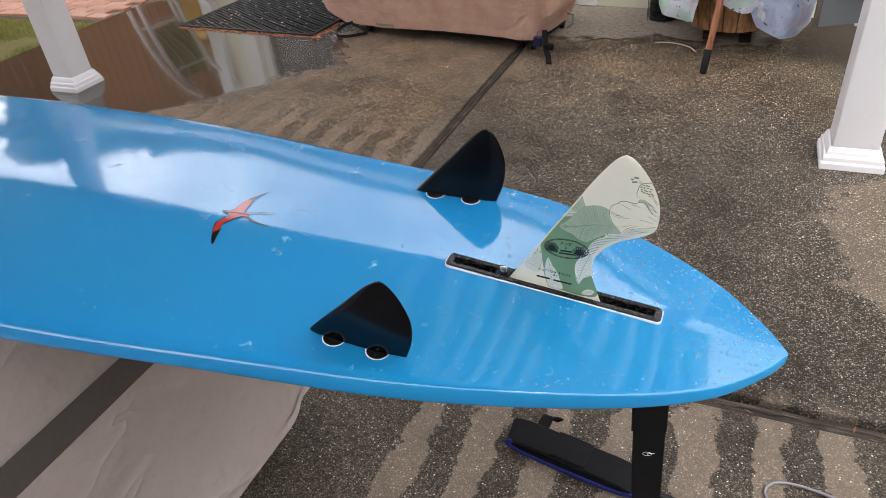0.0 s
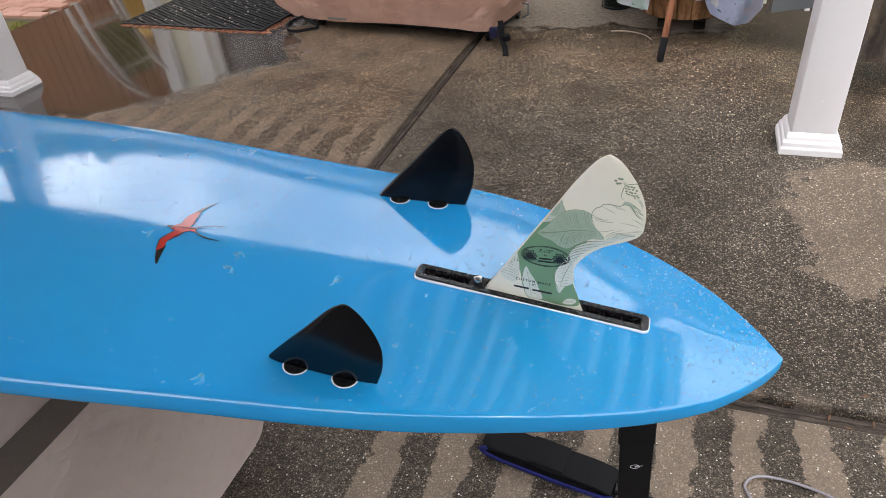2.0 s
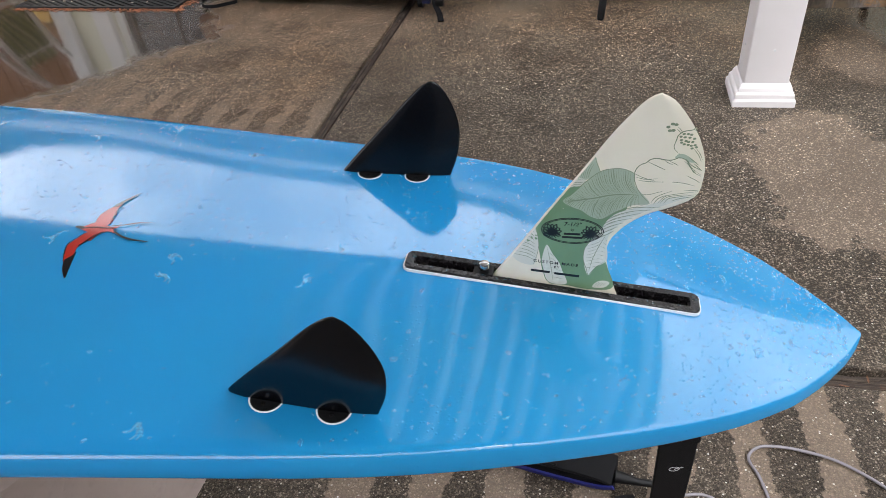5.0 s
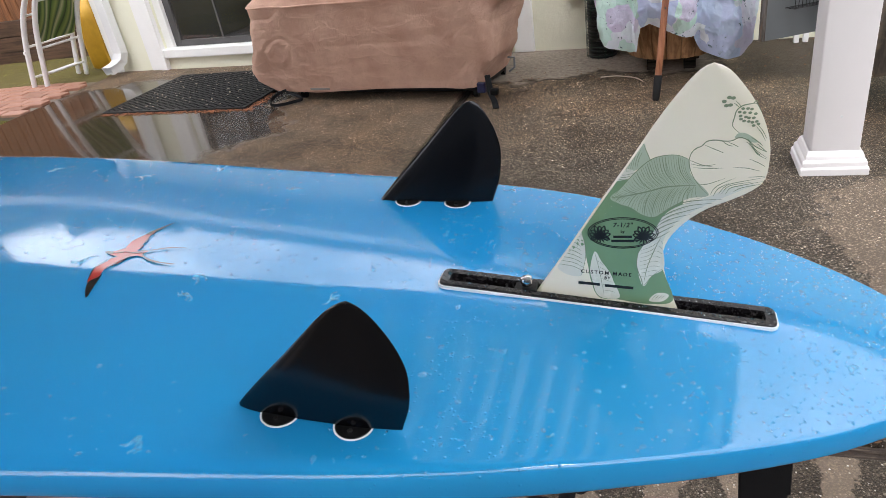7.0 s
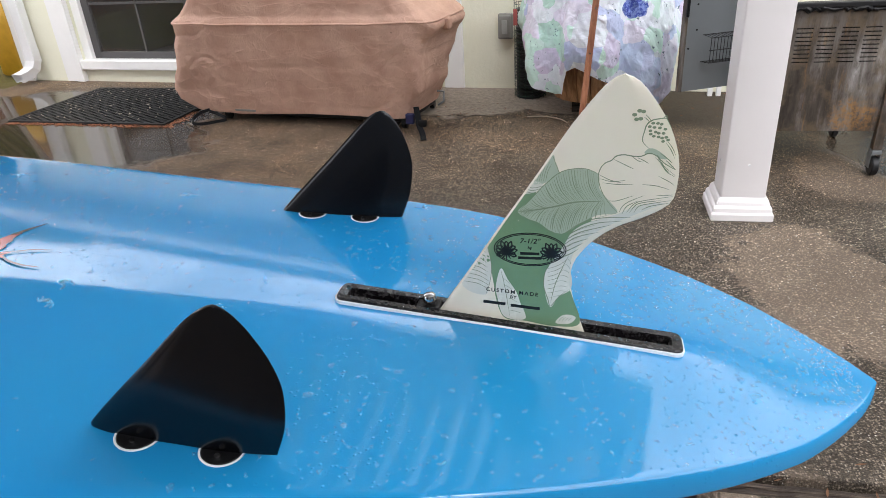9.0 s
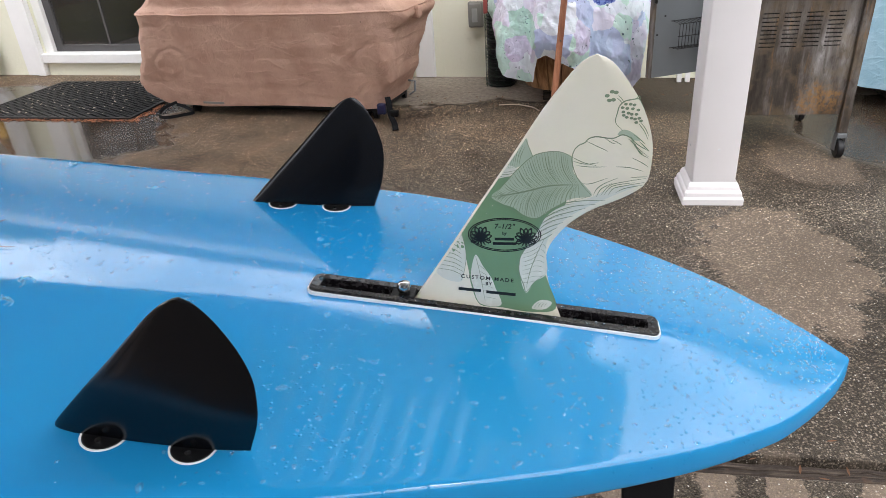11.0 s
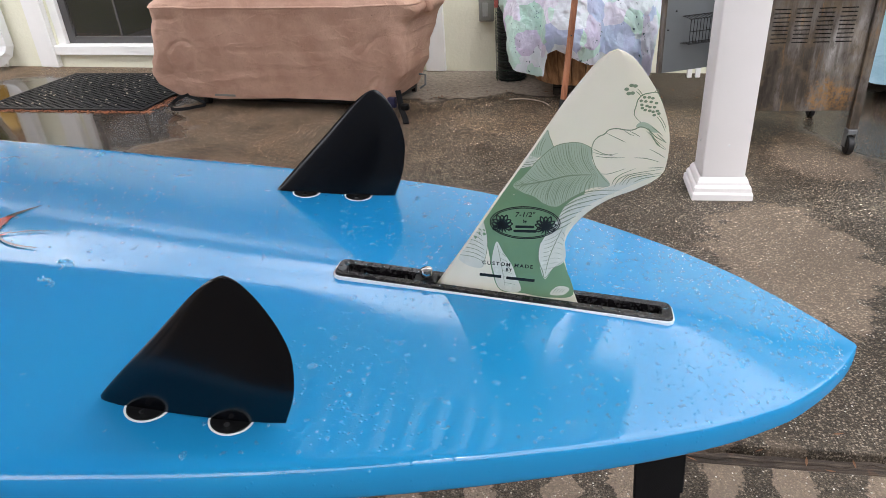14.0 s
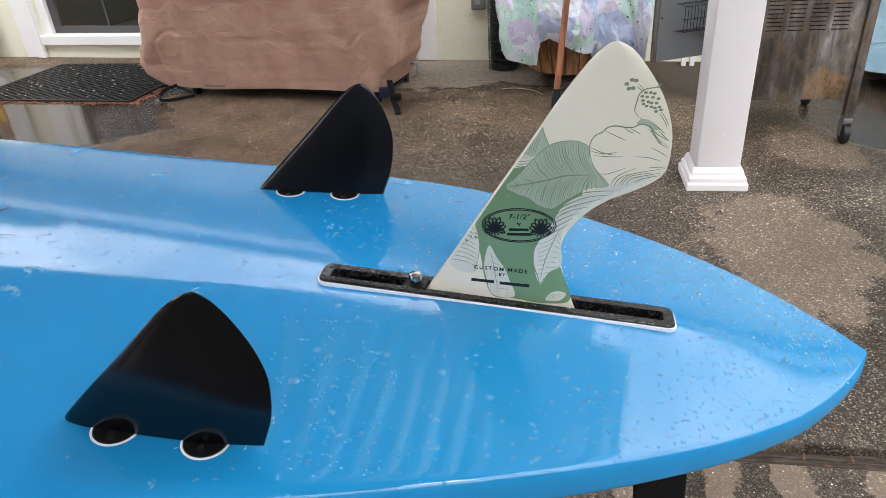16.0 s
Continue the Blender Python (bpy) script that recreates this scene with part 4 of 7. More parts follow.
solo("wall_block_right", box((6.0, -6.0, -0.1), (6.2, 4.0, 3.4)), BLOCK_WALL, (6, -1, -0.1), "unseen plain dark grey wall added to close the yard and block low sky", "wall", "structure")


def tree_line():
    """Unseen dark foliage past the yard's corner, added as a ragged skyline to mirror."""
    rng = random.Random(2)
    bm = bmesh.new()
    for k in range(70):
        x = -16 + 12.2 * rng.random()
        y = 10.5 + 2.5 * rng.random() + (x + 10) * -0.1
        h = 4.0 + 2.8 * rng.random() + 1.3 * min(max((-9.3 - x) / 2.5, 0.0), 1.0) - (1.0 if x > -5.5 else 0.0)
        r = rng.uniform(0.9, 1.7)
        v = bmesh.ops.create_icosphere(bm, subdivisions=3, radius=r, matrix=Matrix.Translation((x, y, h * 0.9)) @ Matrix.Diagonal((1, 1, 0.85, 1)))["verts"]
        for q in v:
            q.co += (q.co - Vector((x, y, h * 0.9))) * 0.55 * noise.noise(q.co * 2.6)
    for k in range(20):
        x = -16 + 12 * k / 19
        add_box(bm, (x - 0.7, 11.0, -0.1), (x + 0.7, 12.0, 4.4))
    return bm


FOLIAGE = simple("dark_foliage", (0.045, 0.065, 0.03), 0.8, vary=0.6, scale=3, bump=0.05)
solo("backdrop_trees", tree_line(), FOLIAGE, (-10, 11, -0.1), "unseen dark trees added past the fence for the mirrored skyline", "trees", "structure")
from mathutils.bvhtree import BVHTree


# ---------------------------------------------------------------- the surfboard
def table(xs, ys):
    """A smooth curve through a few stations."""
    p = spline([(a, b, 0) for a, b in zip(xs, ys)], 24)
    px, py = np.array([v.x for v in p]), np.array([v.y for v in p])
    return lambda x: float(np.interp(x, px, py))


ST = [-2.10, -2.06, -1.92, -1.62, -1.3, -1.09, -0.78, -0.45, -0.166, 0.0, 0.1, 0.19, 0.277, 0.332, 0.354, 0.378, 0.390, 0.399, 0.4055, 0.4095]
half_w = table(ST, [0.004, 0.07, 0.155, 0.245, 0.290, 0.302, 0.2910, 0.2705, 0.239, 0.216, 0.1945, 0.1655, 0.1285, 0.0945, 0.0755, 0.0500, 0.0355, 0.0225, 0.0115, 0.0025])
mid_y = table([-2.1, -1.09, -0.45, -0.166, 0.0, 0.19, 0.3, 0.4095], [-0.075, -0.057, -0.033, -0.010, 0.0025, 0.011, 0.0125, 0.007])
top_z = table([-2.1, -1.8, -1.4, -1.0, -0.6, -0.29, 0.0, 0.137, 0.275, 0.34, 0.4095], [0.745, 0.805, 0.848, 0.858, 0.849, 0.8265, 0.793, 0.7795, 0.7605, 0.7495, 0.7355])
thick = table([-2.1, -1.9, -1.4, -0.6, 0.0, 0.2, 0.33, 0.39, 0.4095], [0.016, 0.038, 0.058, 0.056, 0.047, 0.038, 0.027, 0.018, 0.010])


def smooth_of(f, r=0.05):
    return lambda x: sum(w * f(min(max(x + k * r, -2.1), 0.4095)) for k, w in ((-1, 0.15), (-0.5, 0.22), (0, 0.26), (0.5, 0.22), (1, 0.15)))


s_top, s_mid, s_thick = smooth_of(top_z, 0.05), smooth_of(mid_y, 0.1), smooth_of(thick, 0.06)
W_SM = smooth_of(half_w, 0.045)


def s_w(x):
    f = min(max((0.36 - x) / 0.12, 0.0), 1.0) if x > -1.9 else 0.0
    return f * W_SM(x) + (1 - f) * half_w(x)


ridge_y = table([-2.1, -1.0, -0.5, -0.31, -0.2, -0.142, -0.07, -0.01, 0.04, 0.15, 0.3, 0.4095], [-0.08, -0.06, -0.05, -0.048, -0.038, -0.031, -0.020, -0.004, 0.006, 0.008, 0.009, 0.007])
far_slope = table([-2.1, -0.6, -0.25, -0.1, 0.0, 0.1, 0.4095], [0.012, 0.029, 0.032, 0.020, 0.005, 0.003, 0.004])
near_slope = table([-2.1, -0.6, -0.25, 0.0, 0.22, 0.3, 0.4095], [0.02, 0.035, 0.050, 0.053, 0.045, 0.02, 0.008])

s_ridge, s_far, s_near = smooth_of(ridge_y, 0.05), smooth_of(far_slope, 0.06), smooth_of(near_slope, 0.05)


def ramp_of(e, r):
    """Nought for e well below nought, e well above it, with a soft knee r wide."""
    return r * math.log1p(math.exp(min(e / r, 60.0)))


def rail(x):
    """How far in from its edge the board's face begins to turn down."""
    return min(0.034 - 0.028 * min(max((x + 0.25) / 0.4, 0.0), 1.0), 0.45 * s_w(x))


def roll(x, d):
    """The bottom's gentle roll, the soft ridge along its middle and the vee behind the fins."""
    k = min(max((x - 0.05) / 0.32, 0.0), 1.0)
    e = d + s_mid(x) - s_ridge(x)
    r = 0.007 + 0.004 * min(max(-x / 0.15, 0.0), 1.0)
    f, n = s_far(x), s_near(x)
    near = n * (ramp_of(-e, r) - ramp_of(0.0, r) - ramp_of(-e - 0.09, 0.02))
    far = f * (ramp_of(e, r) - ramp_of(0.0, r))
    return d * d / (60.0 if d < 0 else 32.0) + near + far + 0.036 * k * k * (3 - 2 * k) * (math.sqrt(d * d + 0.0002) - 0.0141)


def surf(x, y):
    """The board's upward face at x, y."""
    w, h, d = s_w(x), s_thick(x) * 0.45, y - s_mid(x)
    q = min(max((abs(d) - w) / rail(x) + 1, 0.0), 0.999)
    return s_top(x) - roll(x, d) - h * (1 - (1 - q ** 2.4) ** 0.5)


def board_mesh():
    rings = []
    xs = [-2.1 + 0.02 * i for i in range(4)] + [-2.02 + 0.04 * i for i in range(55)] + [0.19 + 0.0125 * i for i in range(16)] + [0.391, 0.3945, 0.398, 0.4015, 0.405, 0.4075, 0.4095]
    for x in xs:
        w, c, z0, t = s_w(x), s_mid(x), s_top(x), s_thick(x)
        hu, hd = t * 0.45, t * 0.55
        n, ring = rail(x) / w, []
        edge = [math.sin(0.5 * math.pi * i / 14) for i in range(14)]
        side = [(1 - n + n * (1 - e * e) ** (1 / 2.4), e) for e in edge]
        flat = [((1 - n) * (1 - i / 45), 1.0) for i in range(91)]
        for y, z in side + flat + [(-y, z) for y, z in reversed(side)]:
            ring.append((x, c + w * y, z0 - roll(x, w * y) - hu + z * hu))
        for k in range(1, 48):
            a = math.pi + math.pi * k / 48
            ca, sa = math.cos(a), math.sin(a)
            y = math.copysign(abs(ca) ** (2 / 3.2), ca)
            ring.append((x, c + w * y, z0 - roll(x, w * y) - hu + sa * hd))
        rings.append(ring)
    bm = add_rings(bmesh.new(), rings)
    bmesh.ops.recalc_face_normals(bm, faces=bm.faces)
    return bm


board = thing("surfboard", (-0.8, 0, 0.775), "glossy blue surfboard lying fins-up, wet with raindrops", "surfboard")

BOX_Y, BOX_L, BOX_R, BOX_H = 0.004, 0.001, 0.274, 0.0145
TILT = Matrix.Translation((0.1375, BOX_Y, surf(0.1375, BOX_Y))) @ Matrix.Rotation(math.atan2(surf(0.0, 0) - surf(0.275, 0), 0.275), 4, "Y")


def rounded_rect(hl, hw, r, n=6):
    pts = []
    for cx, cy, a0 in ((hl - r, hw - r, 0), (-hl + r, hw - r, 90), (-hl + r, -hw + r, 180), (hl - r, -hw + r, 270)):
        for k in range(n + 1):
            a = radians(a0 + 90 * k / n)
            pts.append((cx + r * math.cos(a), cy + r * math.sin(a)))
    return pts


def box_rings(spec):
    """Rings of rounded rectangles (half length, half width, radius, height) in the fin box's tilted frame."""
    return [[TILT @ Vector((x, y, z)) for x, y in rounded_rect(a, b, r)] for a, b, r, z in spec]


hull = part("hull", board_mesh(), BLUE, board, "blue resin hull", smooth=True)
cut = part("cutter", add_rings(bmesh.new(), box_rings([(0.1335, 0.0112, 0.005, -0.03), (0.1335, 0.0112, 0.005, 0.02)])), None, board)
mod = hull.modifiers.new("slot", "BOOLEAN")
mod.operation, mod.object, mod.solver = "DIFFERENCE", cut, "EXACT"
bpy.context.view_layer.update()
cutmesh = bpy.data.meshes.new_from_object(hull.evaluated_get(bpy.context.evaluated_depsgraph_get()))
hull.modifiers.clear()
hull.data = cutmesh
bpy.data.objects.remove(cut)
hull.data.shade_smooth()
hull.data.set_sharp_from_angle(angle=radians(38))

finbox = bmesh.new()
add_rings(finbox, box_rings([(0.1330, 0.0108, 0.005, -0.028), (0.1345, 0.0125, 0.006, -0.002), (0.1345, 0.0125, 0.006, 0.0016), (0.1335, 0.0117, 0.005, 0.0024), (0.1265, 0.0058, 0.0015, 0.0020), (0.1250, 0.0048, 0.001, -0.002), (0.1250, 0.0048, 0.001, -0.024)]))
fb = part("fin_box", finbox, WORN_PLASTIC, board, "black plastic fin box", smooth=True)
part("rim", add_rings(bmesh.new(), box_rings([(0.1358, 0.0138, 0.007, -0.004), (0.1358, 0.0138, 0.007, 0.0002), (0.1356, 0.0136, 0.007, 0.0005), (0.1346, 0.0126, 0.006, 0.0005), (0.1346, 0.0126, 0.006, -0.004)]), False, False), WHITE_RESIN, fb, "thin white resin line")


# --- centre fin
def resample(pts, n):
    p = np.array([(v.x, v.z) for v in spline([(x / 1000, 0, z / 1000) for x, z in pts], 8)])
    d = np.r_[0, np.cumsum(np.hypot(*np.diff(p, axis=0).T))]
    s = np.linspace(0, d[-1], n)
    return np.c_[np.interp(s, d, p[:, 0]), np.interp(s, d, p[:, 1])]


def foil(lead, trail, tmax, rows=48, cols=22):
    """Rows of points from a leading to a trailing edge, with half the thickness at each."""
    a, b = resample(lead, rows), resample(trail, rows)
    s = np.linspace(0, 1, cols + 1)
    s = 0.5 - 0.5 * np.cos(np.pi * s)
    q = a[:, None] * (1 - s[None, :, None]) + b[:, None] * s[None, :, None]
    v = np.linspace(0, 1, rows)
    shape = np.clip(3.2 * np.sqrt(s) * (1 - s) ** 0.8, 0, 1.0) * 0.92 + 0.08
    half = tmax / 2 * (1 - 0.72 * v[:, None] ** 1.2) * shape[None]
    return q, half


def foil_mesh(q, half, m):
    """Both faces of a foil; m takes (x, side, z) to the world."""
    rows, cols = q.shape[0], q.shape[1]
    bm = bmesh.new()
    sides = []
    for sgn in (-1, 1):
        sides.append([[bm.verts.new(m @ Vector((q[i, j, 0], sgn * half[i, j], q[i, j, 1]))) for j in range(cols)] for i in range(rows)])
    for k, g in enumerate(sides):
        for i in range(rows - 1):
            for j in range(cols - 1):
                f = (g[i][j], g[i][j + 1], g[i + 1][j + 1], g[i + 1][j])
                bm.faces.new(f if k == 0 else f[::-1])
    a, b = sides
    for i in range(rows - 1):
        for j in (0, cols - 1):
            f = (a[i][j], a[i + 1][j], b[i + 1][j], b[i][j])
            bm.faces.new(f if j == 0 else f[::-1])
    for j in range(cols - 1):
        bm.faces.new((a[0][j], b[0][j], b[0][j + 1], a[0][j + 1]))
        bm.faces.new((a[-1][j], a[-1][j + 1], b[-1][j + 1], b[-1][j]))
    bmesh.ops.remove_doubles(bm, verts=bm.verts, dist=0.00002)
    bmesh.ops.recalc_face_normals(bm, faces=bm.faces)
    return bm


FIN_LEAD = [(79, 772), (87, 785), (112, 822), (138, 862), (162, 898), (184, 932), (199, 952), (206, 960), (212, 965), (218, 967)]
FIN_TRAIL = [(202, 760), (198, 772), (192, 790), (188, 807), (187, 821), (191, 834), (203, 849), (218, 860), (234, 867), (247, 874), (254, 881), (256, 892), (256, 906), (253, 920), (247, 935), (239, 948), (231, 958.5), (225, 964), (218, 967)]
fq, fh = foil(FIN_LEAD, FIN_TRAIL, 0.0092)
FIN_AT = Matrix.Translation((0, BOX_Y, 0))
centre_fin = part("centre_fin", foil_mesh(fq, fh, FIN_AT), FIN, board, "pale green printed centre fin", smooth=True)
lq, lh = foil(FIN_LEAD, FIN_TRAIL, 0.0092, 120, 60)


FIN_TREE = BVHTree.FromBMesh(foil_mesh(lq, lh, Matrix()))
EDGE_Z, LEAD_X = lq[:, 0, 1], lq[:, 0, 0]


def fin_side(x, z):
    hit = FIN_TREE.ray_cast(Vector((x, -1, z)), Vector((0, 1, 0)))[0]
    return -hit.y if hit else 0.0004


def on_fin(x, z, lift):
    x = max(x, float(np.interp(z, EDGE_Z, LEAD_X)) + 0.0016)
    return (x, BOX_Y - fin_side(x, z) - lift, z)


def decal(name, pts, material, parent, place, lift, grid=0.0035, smooth_pts=True, keep=None, label=""):
    """A filled outline (mm) laid on a surface: place(x, y, lift) gives the world point."""
    p = [(v.x, v.y) for v in spline([(a / 1000, b / 1000, 0) for a, b in pts], 5, True)] if smooth_pts else [(a / 1000, b / 1000) for a, b in pts]
    bm = bmesh.new()
    vs = [bm.verts.new((x, y, 0)) for x, y in p]
    f = bm.faces.new(vs)
    bmesh.ops.triangulate(bm, faces=[f])
    xs, ys = [a for a, _ in p], [b for _, b in p]
    for lo, hi, n in ((min(xs), max(xs), (1, 0, 0)), (min(ys), max(ys), (0, 1, 0))):
        k = lo + grid
        while k < hi:
            co = (k, 0, 0) if n[0] else (0, k, 0)
            bmesh.ops.bisect_plane(bm, geom=bm.verts[:] + bm.edges[:] + bm.faces[:], plane_co=co, plane_no=n)
            k += grid
    if keep:
        gone = [f for f in bm.faces if not keep(*f.calc_center_median()[:2])]
        bmesh.ops.delete(bm, geom=gone, context="FACES")
    for v in bm.verts:
        v.co = place(v.co.x, v.co.y, lift)
    bmesh.ops.recalc_face_normals(bm, faces=bm.faces)
    return part(name, bm, material, parent, label)


def stroke(name, pts, width, material, parent, place, lift, n=6, label="", taper=True):
    """A thin line (mm) laid on a surface."""
    c = [v for v in spline([(a / 1000, b / 1000, 0) for a, b in pts], n)]
    bm = bmesh.new()
    add_stroke(bm, c, width, place, lift, taper)
    return part(name, bm, material, parent, label)


def add_stroke(bm, c, width, place, lift, taper=True):
    prev = None
    for i, p in enumerate(c):
        d = (c[min(i + 1, len(c) - 1)] - c[max(i - 1, 0)]).normalized()
        s = Vector((-d.y, d.x, 0)) * width / 2000 * ((1 - 0.75 * abs(2 * i / (len(c) - 1) - 1) ** 2) if taper else 1)
        a, b = bm.verts.new(place((p + s).x, (p + s).y, lift)), bm.verts.new(place((p - s).x, (p - s).y, lift))
        if prev:
            bm.faces.new((prev[0], prev[1], b, a))
        prev = (a, b)


def dots(name, pts, r, material, parent, place, lift):
    bm = bmesh.new()
    for x, y in pts:
        vs = [bm.verts.new(place(x / 1000 + r * math.cos(a * 0.785) / 1000, y / 1000 + 0.75 * r * math.sin(a * 0.785) / 1000, lift)) for a in range(8)]
        bm.faces.new(vs)
    return part(name, bm, material, parent)


ART = [
    ("green_field", ART_GREEN, 0.00016, [(160, 887), (170, 879), (190, 873), (201, 870), (194, 849), (186, 835), (185, 815), (189, 801), (195, 778), (177, 776), (155, 780), (138, 782), (132, 798), (130, 814), (126, 830), (112, 822), (110, 834), (126, 856), (140, 880), (148, 890)]),
    ("large_leaf", ART_LEAF, 0.00022, [(149, 871), (156, 878), (162, 885), (168, 892), (173, 898), (180, 902), (187, 904), (195, 904), (204, 900), (205, 890), (210, 883), (218, 872), (205, 870), (194, 864), (186, 858), (180, 855), (172, 857), (164, 863), (156, 866)]),
    ("small_leaf", ART_LEAF, 0.00022, [(173, 913), (175, 908), (177, 903), (178, 900), (173, 897), (168, 893), (163, 892), (156, 892), (164, 904)]),
    ("edge_leaf", ART_PALE, 0.00022, [(152, 893), (160, 894), (167, 892), (164, 888), (158, 885), (146, 884)]),
    ("frond", ART_PALE, 0.00028, [(248, 879), (240, 875), (225, 868), (210, 860), (200, 853), (191, 843), (187, 830), (188, 809), (179, 802), (173, 793), (169, 804), (168, 819), (172, 829), (179, 840), (183, 848), (188, 857), (198, 864), (218, 871), (232, 878)]),
    ("side_leaf", ART_PALE, 0.00022, [(108, 828), (120, 842), (125, 843), (128, 835), (129, 823), (127, 811), (124, 802), (112, 804), (104, 812)]),
    ("foot_leaf", ART_PALE, 0.00022, [(136, 825), (141, 816), (147, 806), (150, 797), (154, 782), (138, 783), (133, 799), (132, 810)]),
    ("toe_leaf", ART_PALE, 0.00022, [(177, 779), (181, 785), (187, 786), (192, 783), (187, 778)]),
    ("blade", ART_LEAF, 0.00028, [(233, 915), (235, 918), (239, 918), (244, 915), (248, 911), (244, 911), (239, 914)]),
]
for name, mat, lift, pts in ART:
    decal(name, pts, mat, centre_fin, on_fin, lift)


def along(pts, n):
    """n even steps along a curve given in mm."""
    q = [(v.x, v.y) for v in spline([(a, b, 0) for a, b in pts], 8)]
    return [q[round(k * (len(q) - 1) / (n - 1))] for k in range(n)]


def veins():
    bm = bmesh.new()

    def line(pts, w, lift=0.00034):
        c = [v for v in spline([(a / 1000, b / 1000, 0) for a, b in pts], 5)]
        add_stroke(bm, c, w, on_fin, lift)

    def bow(a, b, h, w):
        """A bowed line from a to b."""
        dx, dy = b[0] - a[0], b[1] - a[1]
        line([a, ((a[0] + b[0]) / 2 - dy * h, (a[1] + b[1]) / 2 + dx * h), b], w)

    # large leaf: midrib, close side veins running towards the tip
    rib, up, dn = [(149, 871), (162, 873), (176, 876), (187, 879), (197, 880), (209, 880)], [(150, 872), (156, 878), (168, 892), (180, 902), (195, 904), (204, 900)], [(150, 870), (156, 866), (172, 857), (181, 855), (194, 864), (218, 872)]
    line(rib, 1.1)
    R, U, D = along(rib, 60), along(up, 60), along(dn, 60)
    for k in range(3, 60):
        thick = 0.55 if k % 9 == 0 else 0.22
        bow(R[k], U[max(0, k - 2 - k // 12)], 0.10, thick)
        bow(R[k], D[max(0, k - 1 - k // 14)], -0.08, thick + (0.06 if k > 30 else 0))
    line(up, 0.55)
    line(dn, 0.4)
    # small leaf by the leading edge
    for k in range(8):
        bow((158 + 1.5 * k, 893 + 0.2 * k), (164 + 1.2 * k, 903 + 1.3 * k - max(0, k - 5) * 2.6), 0.05, 0.4)
    line([(173, 913), (175, 908), (177, 903), (178, 900)], 0.5)
    for k in range(3):
        bow((150 + 2 * k, 891 - 2.4 * k), (167 - 1.5 * k, 891 - 2 * k), -0.12, 0.45)
    # hibiscus: fluted petals
    line([(218, 872), (212, 879), (207, 887), (204, 897), (205, 904), (208, 908), (212, 910), (215, 913), (220, 914), (226, 913), (231, 913), (236, 915), (241, 913), (244, 909), (247, 905), (254, 899)], 0.8)
    for pts in ([(213, 911), (221, 907), (227, 904)], [(229, 912), (233, 910), (236, 908)], [(225, 913), (229, 910), (232, 909)], [(204, 900), (212, 896), (220, 894)], [(207, 894), (216, 893), (227, 893)], [(233, 893), (242, 892), (251, 889)], [(243, 885), (249, 885), (254, 885)], [(211, 881), (217, 881), (228, 885)], [(243, 899), (250, 895), (254, 892)], [(205, 897), (213, 895), (222, 896)]):
        line(pts, 0.5)
    for pts in ([(241, 914), (245, 909), (249, 906), (254, 903)], [(240, 912), (245, 907), (248, 902), (254, 898)], [(243, 915), (248, 911), (251, 908)], [(247, 910), (251, 906), (254, 903)], [(243, 938), (245, 940), (246, 938)], [(242, 911), (246, 905), (250, 901)]):
        line(pts, 0.6)
    for pts in ([(219, 872), (221, 877), (226, 881), (235, 885)], [(224, 872), (228, 878), (234, 881), (254, 884)], [(221, 871), (224, 877), (231, 881)], [(229, 872), (232, 877), (240, 879), (253, 881)], [(226, 872), (230, 878), (236, 880), (246, 881)], [(234, 874), (240, 877), (252, 879)]):
        line(pts, 0.6)
    # bud and stamen
    line([(236, 918), (232, 922), (231, 925), (232, 930), (233, 934), (236, 937), (241, 938), (245, 938), (247, 935), (249, 931)], 0.8)
    for a, b in (((232, 941), (236, 936)), ((231, 939.5), (235, 935.5)), ((247, 923), (253, 913)), ((246, 922), (252.5, 911))):
        bow(a, b, 0.05, 0.5)
    # frond that runs down the trailing edge
    for pts in ([(227, 868), (209, 868), (196, 865), (185, 857)], [(221, 865), (206, 864), (194, 860), (184, 854)], [(214, 862), (202, 859), (192, 856), (183, 850)], [(206, 856), (196, 854), (188, 851), (181, 845)], [(199, 851), (190, 848), (182, 844)], [(195, 847), (188, 843), (178, 838)], [(192, 842), (186, 838), (176, 834)]):
        line(pts, 0.7)
        line([(a - 2, b - 1.6) for a, b in pts[1:]], 0.3)
    line([(186, 838), (181, 826), (176, 812), (173, 797)], 0.6)
    line([(180, 841), (174, 834), (170, 827), (168, 819), (168, 810), (171, 800), (173, 794), (179, 802), (187, 808)], 0.7)
    for k in range(8):
        a = (185 - 1.5 * k, 834 - 4.6 * k)
        bow(a, (170.5 - 0.2 * k + 0.1 * k * k * 0.3, 826 - 3.4 * k), 0.08, 0.35)
        bow(a, (187.2 - 0.5 * k, 829 - 3.8 * k), 0.08, 0.35)
    # leaf by the leading edge, low
    for k in range(9):
        bow((106 + 1.9 * k, 812 + 3.4 * k), (127.5 - 0.35 * k, 806 + 3.9 * k), 0.12, 0.5)
    line([(125, 843), (128, 835), (129, 823), (127, 811), (124, 802)], 0.45)
    line([(136, 824), (139, 808), (142, 784)], 0.4)
    for k in range(6):
        bow((137 + 0.8 * k, 817 - 5.6 * k), (143 + 1.6 * k, 812 - 5 * k), 0.05, 0.3)
    for k in range(4):
        bow((179 + 2.4 * k, 779.5 + 0.2 * k), (183 + 2 * k, 784.5 - 0.4 * k), 0.1, 0.35)
    return part("leaf_drawing", bm, ART_LINE, centre_fin, "dark green leaf and flower lines")


